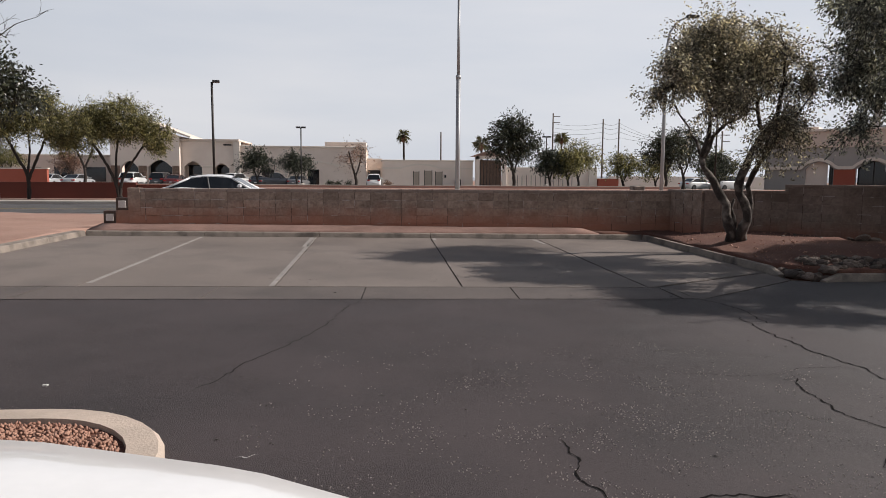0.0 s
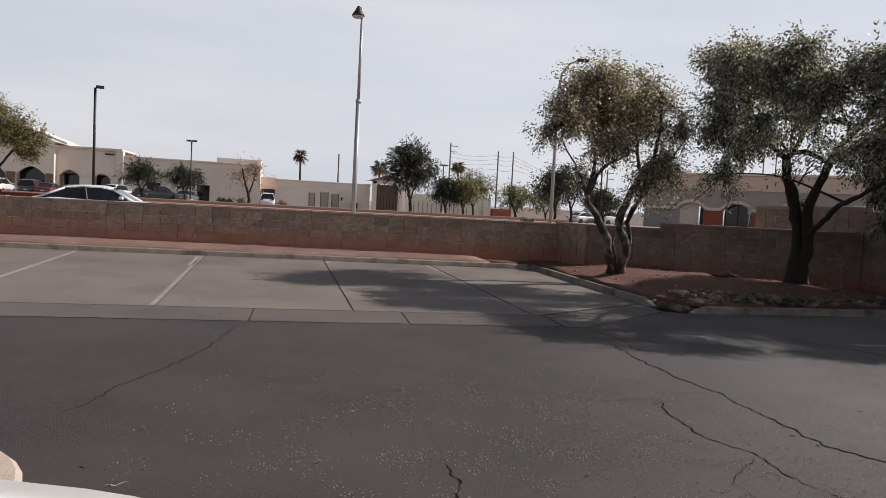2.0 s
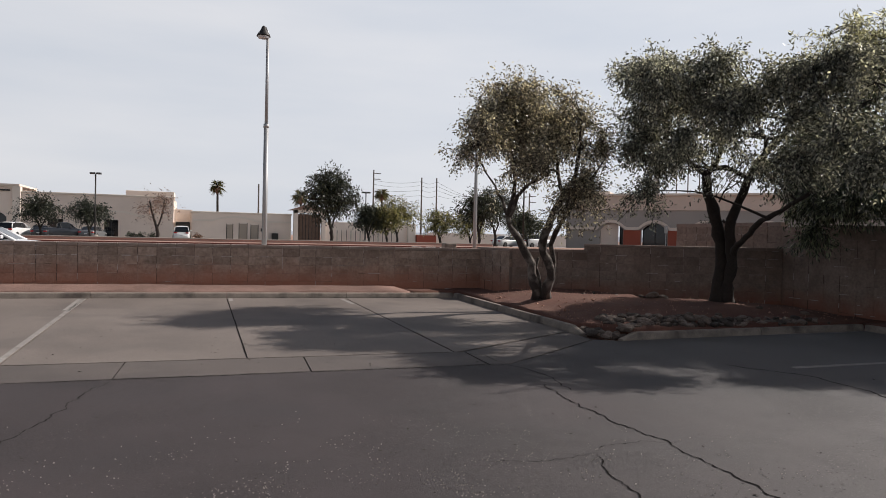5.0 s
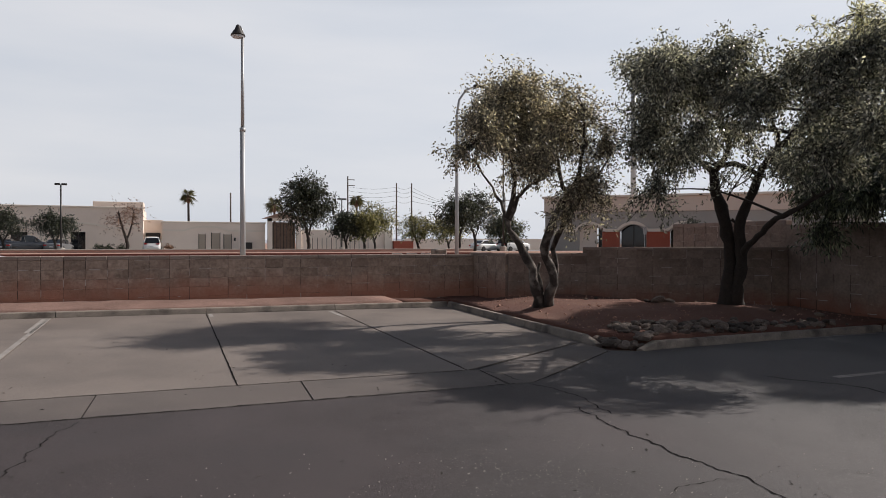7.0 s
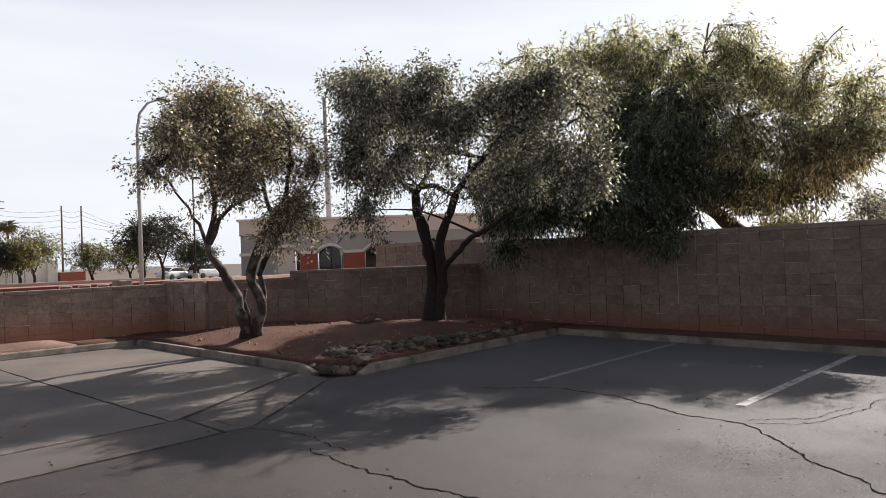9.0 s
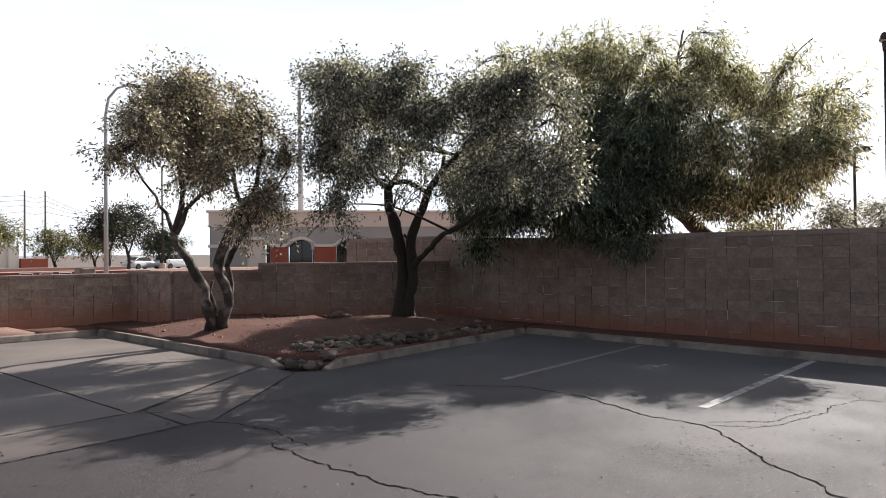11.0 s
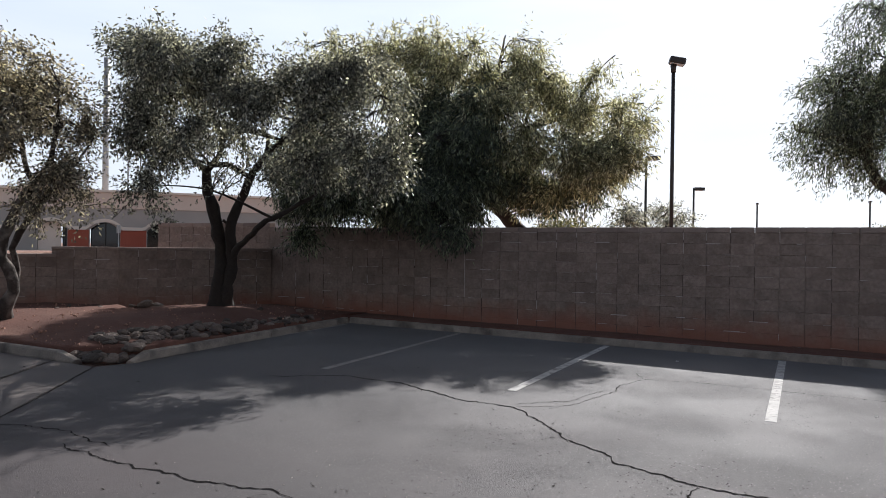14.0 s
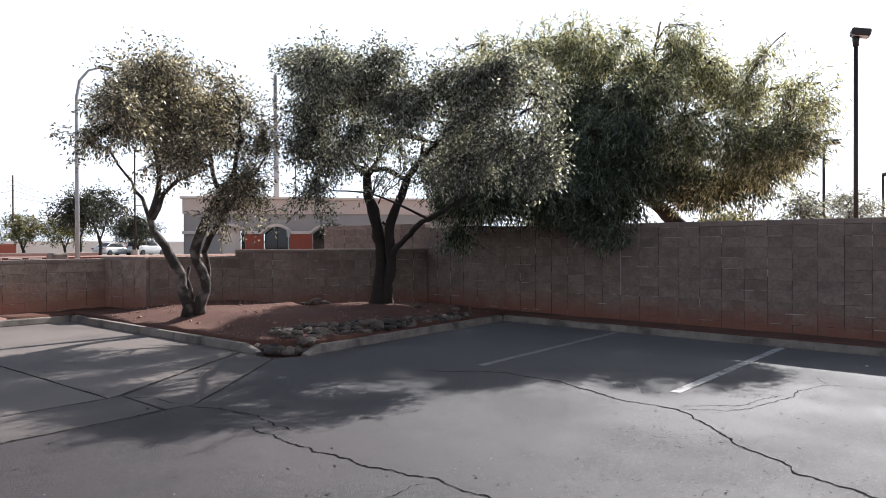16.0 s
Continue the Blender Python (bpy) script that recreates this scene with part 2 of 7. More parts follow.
KERB = material("kerb_concrete", (0.14, 0.118, 0.1), (0.36, 0.305, 0.255), grain=50, patch=4.0, rough=0.9, bump=0.6, stain=(0.065, 0.053, 0.046), stain_scale=2.6,
                stain_amount=0.85, vary=0.06)
GUTTER = material("gutter_concrete", (0.082, 0.067, 0.061), (0.134, 0.112, 0.1), grain=60, patch=0.7, rough=0.8, bump=0.2, stain=(0.06, 0.051, 0.048), stain_scale=1.1,
                  stain_amount=0.6, bump_scale=120)
PALE_KERB = material("pale_kerb", (0.42, 0.34, 0.275), (0.58, 0.48, 0.4), grain=60, patch=1.5, rough=0.85, bump=0.2, stain=(0.28, 0.235, 0.195), stain_scale=2.0)
JOINT = material("joint_filler", (0.018, 0.016, 0.016), (0.035, 0.03, 0.028), rough=0.9, bump=0.4)
CRACK = material("crack_tar", (0.008, 0.007, 0.007), (0.018, 0.016, 0.015), rough=1.0, bump=0.5, gloss=0.05)
PIT = material("broken_binder", (0.026, 0.022, 0.022), (0.06, 0.052, 0.05), grain=60, patch=8, rough=1.0, bump=0.5, gloss=0.1)
LINE_PAINT = material("worn_white_paint", (0.36, 0.345, 0.325), (0.6, 0.58, 0.55), grain=70, patch=3, rough=0.8, bump=0.3, stain=(0.12, 0.108, 0.1), stain_scale=9,
                      stain_amount=0.85)
OLD_PAINT = material("faded_paint", (0.19, 0.172, 0.158), (0.38, 0.355, 0.33), grain=60, patch=2.5, rough=0.8, bump=0.2, stain=(0.19, 0.17, 0.155), stain_scale=6,
                     stain_amount=0.9)
BLOCK = splashed(material("grey_block", (0.145, 0.103, 0.08), (0.5, 0.385, 0.31), grain=17, patch=5, rough=0.95, bump=1.0, vary=0.15, stain=(0.2, 0.14, 0.112),
                          stain_scale=2.4, stain_amount=0.7, bump_scale=48), (0.36, 0.15, 0.095), 0.24, 0.8)
# darker copy of the grey block for shaded walls; shade is in the colour
SHADED_BLOCK = splashed(material("shaded_block", (0.138, 0.101, 0.082), (0.355, 0.278, 0.234), grain=17, patch=4, rough=0.95, bump=0.9, vary=0.09, stain=(0.16, 0.115, 0.092),
                               stain_scale=1.6, stain_amount=0.7, bump_scale=48), (0.25, 0.1, 0.063), 0.2, 0.66)
MORTAR = splashed(material("mortar", (0.17, 0.134, 0.117), (0.31, 0.25, 0.22), grain=80, patch=2, rough=0.95, bump=0.4), (0.25, 0.11, 0.07), 0.2, 0.66)
SMEAR = material("mortar_smear", (0.34, 0.3, 0.27), (0.56, 0.5, 0.46), grain=60, patch=5, rough=0.95, bump=0.5, stain=(0.26, 0.2, 0.17), stain_scale=6)
OPEN_JOINT = material("open_joint", (0.045, 0.033, 0.028), (0.14, 0.105, 0.09), grain=40, patch=4, rough=1.0, bump=0.3, gloss=0.05)
CAP = material("cap_block", (0.22, 0.165, 0.14), (0.35, 0.28, 0.24), grain=80, patch=1.5, rough=0.95, bump=0.5, vary=0.08, stain=(0.15, 0.11, 0.09), stain_scale=2.5)
DIRT = material("red_dirt", (0.068, 0.027, 0.018), (0.16, 0.07, 0.048), grain=35, patch=1.2, rough=1.0, bump=0.9, stain=(0.17, 0.092, 0.064), stain_scale=1.3, stain_amount=0.5,
                bump_scale=28)
GRAVEL = material("pink_gravel", (0.2, 0.112, 0.083), (0.47, 0.3, 0.235), grain=38, patch=0.8, rough=1.0, bump=1.0, stain=(0.36, 0.22, 0.17), stain_scale=0.6,
                  stain_amount=0.5, bump_scale=45)
RED_GRAVEL = material("red_gravel", (0.1, 0.058, 0.046), (0.33, 0.205, 0.168), grain=30, patch=1.6, rough=1.0, bump=1.0, stain=(0.16, 0.094, 0.075), stain_scale=1.4,
                      stain_amount=0.6, bump_scale=34)
STONE = material("gravel_stone", (0.2, 0.09, 0.06), (0.5, 0.3, 0.22), grain=20, patch=8, rough=0.95, bump=0.3)
CHIP = material("stone_chip", (0.12, 0.103, 0.096), (0.46, 0.41, 0.38), grain=30, patch=9, rough=0.95, bump=0.3)
ROCK = material("river_rock", (0.02, 0.014, 0.011), (0.21, 0.16, 0.13), grain=25, patch=6, rough=0.85, bump=0.5, vary=0.7)
# pale streaks on the bark stand in for sunlit strips along the stems
BARK = material("grey_bark", (0.016, 0.012, 0.01), (0.07, 0.056, 0.048), grain=30, patch=6, rough=0.95, bump=0.9, stain=(0.3, 0.26, 0.225), stain_scale=4.5, stain_amount=0.75, bump_scale=35)
DARK_BARK = material("dark_bark", (0.016, 0.013, 0.011), (0.048, 0.038, 0.032), grain=30, patch=6, rough=0.95, bump=0.9, bump_scale=35)
OLIVE_LEAF = leaf_material("olive_leaf", (0.065, 0.058, 0.045), (0.43, 0.385, 0.31), 0.45)
GREY_LEAF = leaf_material("grey_green_leaf", (0.044, 0.047, 0.041), (0.325, 0.325, 0.285), 0.45)
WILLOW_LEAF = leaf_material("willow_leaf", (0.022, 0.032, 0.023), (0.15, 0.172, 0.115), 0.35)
MESQUITE_LEAF = leaf_material("mesquite_leaf", (0.044, 0.044, 0.02), (0.215, 0.197, 0.085), 0.42)
# part of this paleness is sun through the crown, put into the leaf colour
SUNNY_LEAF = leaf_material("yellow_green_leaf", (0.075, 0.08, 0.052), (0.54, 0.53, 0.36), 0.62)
DARK_LEAF = leaf_material("dark_leaf", (0.011, 0.015, 0.009), (0.042, 0.046, 0.027), 0.22)
DRY_LEAF = leaf_material("dry_leaf", (0.11, 0.06, 0.045), (0.23, 0.14, 0.1), 0.3)
PALM_LEAF = leaf_material("palm_leaf", (0.05, 0.055, 0.025), (0.13, 0.12, 0.06), 0.2)


# ---- geometry helpers ----
class Geo:
    """Gathers vertices and faces for one mesh."""

    def __init__(self):
        self.v, self.f = [], []

    def add(self, verts, faces):
        k = len(self.v)
        self.v += [tuple(p) for p in verts]
        self.f += [tuple(i + k for i in fc) for fc in faces]
        return self

    def box(self, a, b, m=None, ch=0.0):
        (x0, y0, z0), (x1, y1, z1) = a, b
        if ch <= 0:
            vs = [Vector((x, y, z)) for z in (z0, z1) for y in (y0, y1) for x in (x0, x1)]
            fs = [(0, 2, 3, 1), (4, 5, 7, 6), (0, 1, 5, 4), (2, 6, 7, 3), (0, 4, 6, 2), (1, 3, 7, 5)]
        else:
            c = ch
            vs, fs, ix = [], [], {}
            for sx in (0, 1):
                for sy in (0, 1):
                    for sz in (0, 1):
                        X, Y, Z = (x1 if sx else x0), (y1 if sy else y0), (z1 if sz else z0)
                        ix_, iy_, iz_ = (-c if sx else c), (-c if sy else c), (-c if sz else c)
                        for ax, p in ((0, (X, Y + iy_, Z + iz_)), (1, (X + ix_, Y, Z + iz_)), (2, (X + ix_, Y + iy_, Z))):
                            ix[sx, sy, sz, ax] = len(vs)
                            vs.append(Vector(p))
            q = lambda *k: fs.append(tuple(ix[i] for i in k))
            for s in (0, 1):
                r = [(0, 0), (1, 0), (1, 1), (0, 1)]
                r = r if s else r[::-1]
                q(*[(s, a_, b_, 0) for a_, b_ in r])
                q(*[(b_, s, a_, 1) for a_, b_ in r])
                q(*[(a_, b_, s, 2) for a_, b_ in r])
            for s in (0, 1):
                for t in (0, 1):
                    q((s, t, 0, 0), (s, t, 0, 1), (s, t, 1, 1), (s, t, 1, 0))
                    q((s, 0, t, 0), (s, 0, t, 2), (s, 1, t, 2), (s, 1, t, 0))
                    q((0, s, t, 1), (0, s, t, 2), (1, s, t, 2), (1, s, t, 1))
                    for w in (0, 1):
                        q((s, t, w, 0), (s, t, w, 1), (s, t, w, 2))
        if m is not None:
            vs = [m @ p for p in vs]
        return self.add(vs, fs)

    def tube(self, pts, radii, n=8, cap=True):
        pts = [Vector(p) for p in pts]
        k0 = len(self.v)
        prev = None
        for i, p in enumerate(pts):
            d = (pts[min(i + 1, len(pts) - 1)] - pts[max(i - 1, 0)])
            d = d.normalized() if d.length > 1e-6 else Vector((0, 0, 1))
            if prev is None:
                side = d.orthogonal().normalized()
            else:
                side = (prev - d * prev.dot(d))
                side = side.normalized() if side.length > 1e-6 else d.orthogonal().normalized()
            prev = side
            up = d.cross(side)
            for j in range(n):
                a = 2 * math.pi * j / n
                self.v.append(tuple(p + (side * math.cos(a) + up * math.sin(a)) * radii[i]))
        for i in range(len(pts) - 1):
            for j in range(n):
                a, b = k0 + i * n + j, k0 + i * n + (j + 1) % n
                self.f.append((a, b, b + n, a + n))
        if cap:
            self.f.append(tuple(k0 + j for j in reversed(range(n))))
            e = k0 + (len(pts) - 1) * n
            self.f.append(tuple(e + j for j in range(n)))
        return self

    def prism(self, poly, low, high, m=None):
        """poly: x, y round, anticlockwise; low and high: heights, numbers or functions of x, y."""
        lo = low if callable(low) else (lambda x, y: low)
        hi = high if callable(high) else (lambda x, y: high)
        n = len(poly)
        vs = [Vector((x, y, lo(x, y))) for x, y in poly] + [Vector((x, y, hi(x, y))) for x, y in poly]
        if m is not None:
            vs = [m @ p for p in vs]
        fs = [tuple(reversed(range(n))), tuple(range(n, 2 * n))] + [(i, (i + 1) % n, n + (i + 1) % n, n + i) for i in range(n)]
        return self.add(vs, fs)

    def lathe(self, profile, centre=(0, 0, 0), n=16):
        k0 = len(self.v)
        cx, cy, cz = centre
        for r, z in profile:
            for j in range(n):
                a = 2 * math.pi * j / n
                self.v.append((cx + r * math.cos(a), cy + r * math.sin(a), cz + z))
        for i in range(len(profile) - 1):
            for j in range(n):
                a, b = k0 + i * n + j, k0 + i * n + (j + 1) % n
                self.f.append((a, b, b + n, a + n))
        self.f.append(tuple(k0 + j for j in reversed(range(n))))
        e = k0 + (len(profile) - 1) * n
        self.f.append(tuple(e + j for j in range(n)))
        return self

    def mesh(self, name, mat, smooth=False):
        me = bpy.data.meshes.new(name)
        me.from_pydata(self.v, [], self.f)
        me.materials.append(mat)
        if smooth:
            me.polygons.foreach_set("use_smooth", [True] * len(me.polygons))
        me.update()
        return me


def part(name, geo, mat, parent=None, label="", smooth=False, kind=""):
    """One mesh object, under a thing or a part of it."""
    ob = new(name, geo.mesh(name, mat, smooth) if isinstance(geo, Geo) else geo)
    if parent is not None:
        ob.parent = parent
    return tagged(ob, label, kind=kind)


def thing(name, label, category, group="", kind="", at=(0, 0, 0), turn=0.0):
    ob = new(name)
    ob.matrix_basis = pose(*at, 0, 0, turn)
    ob.empty_display_size = 0.2
    return tagged(ob, label, category, group, kind)


def lot(x, y):
    """Height of the paved lot, which falls away to the south and the east."""
    return -0.0097 * x + 0.014 * y


# ---- ground ----
def terrain(x, y):
    z = lot(max(-25, min(25, x)), max(-30, min(19, y))) - 0.07
    if y > 19:
        z = z + (0.31 - z) * min(1, (y - 19) / 3)
    if y > 42.5:
        z = 0.31 + (1.1 - 0.31) * min(1, (y - 42.5) / 0.6)
    if y > 48:
        z = 1.1 - 0.45 * min(1, (y - 48) / 8) + 0.6 * min(1, max(0, (y - 93) / 10))
    return z


xs = [-4000, -1500, -600, -250, -120, -80, -50, -30, -20, -14, -10, -7, -3, 0, 4, 8, 12, 16, 20, 30, 45, 70, 110, 180, 300, 600, 1500, 4000]
ys = [-4000, -1000, -300, -100, -50, -30, -15, -5, 0, 5, 10, 15, 18, 19, 20.5, 22, 30, 36, 40, 42.4, 42.6, 43.2, 48, 52, 56, 75, 93, 103, 110, 160, 300, 700, 1500, 4000]
g = Geo()
g.add([(x, y, terrain(x, y)) for y in ys for x in xs],
      [(j * len(xs) + i, j * len(xs) + i + 1, (j + 1) * len(xs) + i + 1, (j + 1) * len(xs) + i) for j in range(len(ys) - 1) for i in range(len(xs) - 1)])
tagged(part("ground", g, GRAVEL), "dusty pinkish desert ground with fine gravel", "ground", kind="structure")

# asphalt driveway, with the diagonal seam that meets the drain
low = lambda x, y: lot(x, y) - 0.2
top = lambda x, y: lot(x, y)
g = Geo().prism([(-30, -30), (12.9, -30), (12.9, 10.38), (6.97, 9.95), (6.55, 10.12), (4.3, 8.54), (-30, 8.46)], low, top)
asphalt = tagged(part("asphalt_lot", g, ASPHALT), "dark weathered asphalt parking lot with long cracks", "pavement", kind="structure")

# concrete parking pad: slabs with recessed joints
slabs = tagged(part("concrete_pad", Geo().prism([(-7.1, 8.47), (4.31, 8.55), (6.56, 10.13), (6.6, 16.6), (-7.1, 16.45)], low, lambda x, y: lot(x, y) - 0.012), JOINT),
               "grey concrete parking pad with stained slabs", "pavement", kind="structure")
GAP = 0.009
stall_x = [(-7.1, -7.1), (-4.22, -4.4), (-1.55, -1.64), (1.11, 1.13), (3.87, 3.8), (6.6, 6.6)]
for i in range(5):
    (a0, a1), (b0, b1) = stall_x[i], stall_x[i + 1]
    near_y = 9.44
    if i < 4:
        poly = [(a0 + GAP, near_y + GAP), (b0 - GAP, near_y + GAP), (b1 - GAP, 16.5), (a1 + GAP, 16.5)]
    else:
        poly = [(a0 + GAP, near_y + GAP), (4.0, 9.5 + GAP), (6.56, 10.97), (6.56, 16.5), (a1 + GAP, 16.5)]
    part("slab", Geo().prism(poly, low, top), CONCRETE, slabs)
gut = [-7.1, -4.6, -2.3, -0.27, 1.8, 4.02]
for i in range(5):
    a, b = gut[i], gut[i + 1]
    part("slab", Geo().prism([(a + GAP - 0.04, 8.49 + GAP), (b - GAP - 0.04, 8.51 + GAP), (b - GAP, 9.44 - GAP), (a + GAP, 9.44 - GAP)], low, top), GUTTER, slabs)
part("slab", Geo().prism([(4.02, 8.52 + GAP), (4.3, 8.55 + GAP), (6.53, 10.14), (6.54, 10.92), (4.05, 9.46 - GAP), (4.03, 9.4)], low, top), GUTTER, slabs)


# ---- cracks, seams, painted lines ----
def ribbon(pts, width, seed, height, z_of, step=0.035, wander=0.032):
    """A jagged strip along a polyline, pointed at both ends."""
    rnd = random.Random(seed)
    path = []
    for (x0, y0), (x1, y1) in zip(pts, pts[1:]):
        n = max(2, int(math.hypot(x1 - x0, y1 - y0) / step))
        path += [(x0 + (x1 - x0) * i / n, y0 + (y1 - y0) * i / n) for i in range(n)]
    path.append(pts[-1])
    g = Geo()
    vs, off = [], 0.0
    for i, (x, y) in enumerate(path):
        ax, ay = path[max(i - 1, 0)]
        bx, by = path[min(i + 1, len(path) - 1)]
        d = math.hypot(bx - ax, by - ay) or 1
        nx, ny = -(by - ay) / d, (bx - ax) / d
        off = 0.8 * off + rnd.uniform(-wander, wander) * 0.7
        end = min(1, i / 4, (len(path) - 1 - i) / 4)
        w = width * (0.25 + rnd.random() * 0.85) * max(end, 0.08)
        for s in (-1, 1):
            px, py = x + nx * (off * end + s * w / 2), y + ny * (off * end + s * w / 2)
            vs.append((px, py, z_of(px, py) + height))
    g.add(vs, [(2 * i, 2 * i + 2, 2 * i + 3, 2 * i + 1) for i in range(len(path) - 1)])
    return g


cracks = [
    ([(-0.3, 8.44), (-0.45, 8.1), (-0.62, 7.0), (-0.8, 6.5), (-1.1, 5.87), (-1.43, 4.95)], 0.017),
    ([(4.2, 8.55), (4.33, 8.3), (4.42, 7.7), (4.3, 7.05)], 0.03),
    ([(4.18, 7.48), (4.08, 6.8), (4.05, 6.4), (4.09, 6.0), (4.14, 5.5), (4.17, 5.1), (4.13, 4.54), (4.08, 4.0), (4.25, 3.74), (4.5, 3.35), (4.8, 3.0)], 0.034),
    ([(3.43, 5.24), (3.32, 4.89), (3.24, 4.55), (3.21, 4.26), (3.34, 4.08), (3.4, 3.89), (3.37, 3.58), (3.37, 3.02), (3.35, 2.83)], 0.024),
    ([(4.12, 5.3), (3.99, 5.38), (3.6, 5.36), (3.43, 5.24)], 0.013),
    ([(3.42, 5.24), (2.86, 5.18), (2.4, 5.3)], 0.012),
    ([(1.08, 3.95), (1.12, 3.7), (1.07, 3.4), (1.15, 3.1), (1.2, 2.7)], 0.022),
    ([(7.2, 8.0), (7.6, 7.45), (7.85, 7.05), (7.8, 6.3), (7.35, 5.4), (7.35, 4.72), (6.65, 4.1), (5.95, 3.36), (5.7, 2.78), (5.7, 2.46), (5.7, 2.0), (5.9, 0.6)], 0.045),
    ([(5.69, 2.77), (5.39, 2.82), (5.14, 2.88), (4.95, 3.03), (4.42, 3.05), (4.1, 2.98), (3.8, 2.7)], 0.04),
    ([(7.35, 4.72), (7.7, 4.2), (8.6, 3.95), (9.45, 3.85), (9.8, 3.7), (9.95, 2.9), (9.98, 2.2), (10.0, 0.4)], 0.022),
    ([(7.4, 4.75), (7.95, 4.25), (8.8, 4.0)], 0.02),
    ([(9.75, 3.72), (10.2, 3.9), (10.3, 3.7)], 0.014),
    ([(3.87, 9.42), (4.15, 9.15), (4.25, 8.6)], 0.02),
    ([(1.42, 3.14), (1.61, 3.16), (1.88, 3.17), (2.08, 3.17), (2.21, 3.04), (2.56, 3.07), (2.85, 3.05)], 0.02),
    ([(2.85, 3.05), (3.04, 2.93), (3.09, 2.74)], 0.01),
    ([(3.34, 3.86), (3.03, 3.63), (2.9, 3.43), (2.88, 3.22), (2.85, 3.05)], 0.01),
    ([(3.35, 2.83), (3.42, 2.7), (3.54, 2.62), (3.51, 2.43)], 0.014),
    ([(3.24, 3.32), (3.06, 3.16), (3.04, 3.1)], 0.01),
    ([(3.74, 2.8), (3.68, 2.66), (3.78, 2.54), (3.91, 2.49)], 0.013),
    ([(3.74, 2.8), (3.53, 2.83), (3.38, 2.94), (3.4, 3.14)], 0.008),
    ([(3.36, 2.77), (3.2, 2.81), (3.11, 2.64)], 0.012),
]
for i, (pts, w) in enumerate(cracks):
    part("crack", ribbon(pts, w * 0.68, i + 5, 0.004, lot), CRACK, asphalt)
for i, (pts, w) in enumerate([([(-14, 8.46), (4.3, 8.54)], 0.024), ([(4.3, 8.54), (5.4, 9.3), (6.5, 10.1)], 0.012)]):
    part("seam", ribbon(pts, w, i + 40, 0.004, lot, wander=0.012), CRACK, asphalt)
for i, (pts, w) in enumerate([([(1.13, 16.4), (1.11, 9.5)], 0.022), ([(3.8, 16.4), (3.87, 9.5)], 0.024), ([(-7, 9.44), (3.9, 9.44)], 0.014), ([(4.0, 9.48), (6.5, 10.95)], 0.012)]):
    part("joint", ribbon(pts, w, i + 60, 0.005, lot, wander=0.008), CRACK, slabs)


def stripe(x0, y0, x1, y1, width, mat, owner, name="painted_line"):
    d = math.hypot(x1 - x0, y1 - y0)
    nx, ny = -(y1 - y0) / d * width / 2, (x1 - x0) / d * width / 2
    part(name, Geo().prism([(x0 - nx, y0 - ny), (x1 - nx, y1 - ny), (x1 + nx, y1 + ny), (x0 + nx, y0 + ny)], lambda x, y: lot(x, y) - 0.01,
                           lambda x, y: lot(x, y) + 0.004), mat, owner)


for x0, y0, x1, y1, w, m in [(8.12, 5.0, 12.78, 4.78, 0.11, LINE_PAINT), (8.14, 2.24, 12.78, 1.95, 0.11, LINE_PAINT), (8.05, 7.62, 12.75, 7.67, 0.1, OLD_PAINT),
                             (8.4, -0.45, 12.78, -0.6, 0.11, LINE_PAINT), (8.5, 10.15, 12.6, 10.24, 0.06, OLD_PAINT)]:
    stripe(x0, y0, x1, y1, w, m, asphalt)
for x0, y0, x1, y1, w, m in [(-4.17, 9.7, -4.35, 16.3, 0.075, OLD_PAINT), (-1.6, 9.5, -1.69, 16.35, 0.07, OLD_PAINT), (-1.7, 14.4, -1.74, 16.35, 0.13, OLD_PAINT),
                             (3.72, 15.2, 3.68, 16.3, 0.1, OLD_PAINT), (1.2, 15.9, 1.2, 16.4, 0.08, OLD_PAINT)]:
    stripe(x0, y0, x1, y1, w, m, slabs)


# ---- kerbs and beds ----
def kerb_run(pts, owner, height=0.12, width=0.145, seg=1.9, taper=(0, 0), back=1):
    """Kerb stones along a line; back: the side on which the width lies."""
    for k, ((x0, y0), (x1, y1)) in enumerate(zip(pts, pts[1:])):
        d = math.hypot(x1 - x0, y1 - y0)
        n = max(1, round(d / seg))
        ux, uy = (x1 - x0) / d, (y1 - y0) / d
        nx, ny = -uy * back, ux * back
        for i in range(n):
            s0, s1 = d * i / n + (0.006 if i else 0), d * (i + 1) / n - (0.006 if i < n - 1 else 0)
            g = Geo()
            h0 = 0.02 if (taper[0] and k == 0 and i == 0) else height
            h1 = 0.02 if (taper[1] and k == len(pts) - 2 and i == n - 1) else height
            vs = []
            for s, h in ((s0, h0), (s1, h1)):
                for w, hh in ((0.0, -0.15), (0.002, 0.01), (0.02, h - 0.015), (0.035, h), (width - 0.02, h), (width, h - 0.02), (width, -0.15)):  # face, nose, top, back
                    x, y = x0 + ux * s + nx * w, y0 + uy * s + ny * w
                    vs.append((x, y, lot(x, y) + hh))
            fs = [(a, a + 1, a + 8, a + 7) if back < 0 else (a, a + 7, a + 8, a + 1) for a in range(6)]
            fs += [tuple(range(7)) if back > 0 else tuple(reversed(range(7))), tuple(reversed(range(7, 14))) if back > 0 else tuple(range(7, 14))]
            g.add(vs, fs)
            part("kerb_stone", g, KERB, owner)


kerb_far = thing("kerb", "pale concrete kerb along the parking pad", "kerb", kind="structure")
kerb_run([(6.58, 16.58), (-7.05, 16.4)], kerb_far, height=0.115, back=-1, seg=3.0)
kerb_run([(6.58, 10.95), (6.58, 16.58)], kerb_far, back=-1, seg=1.9)
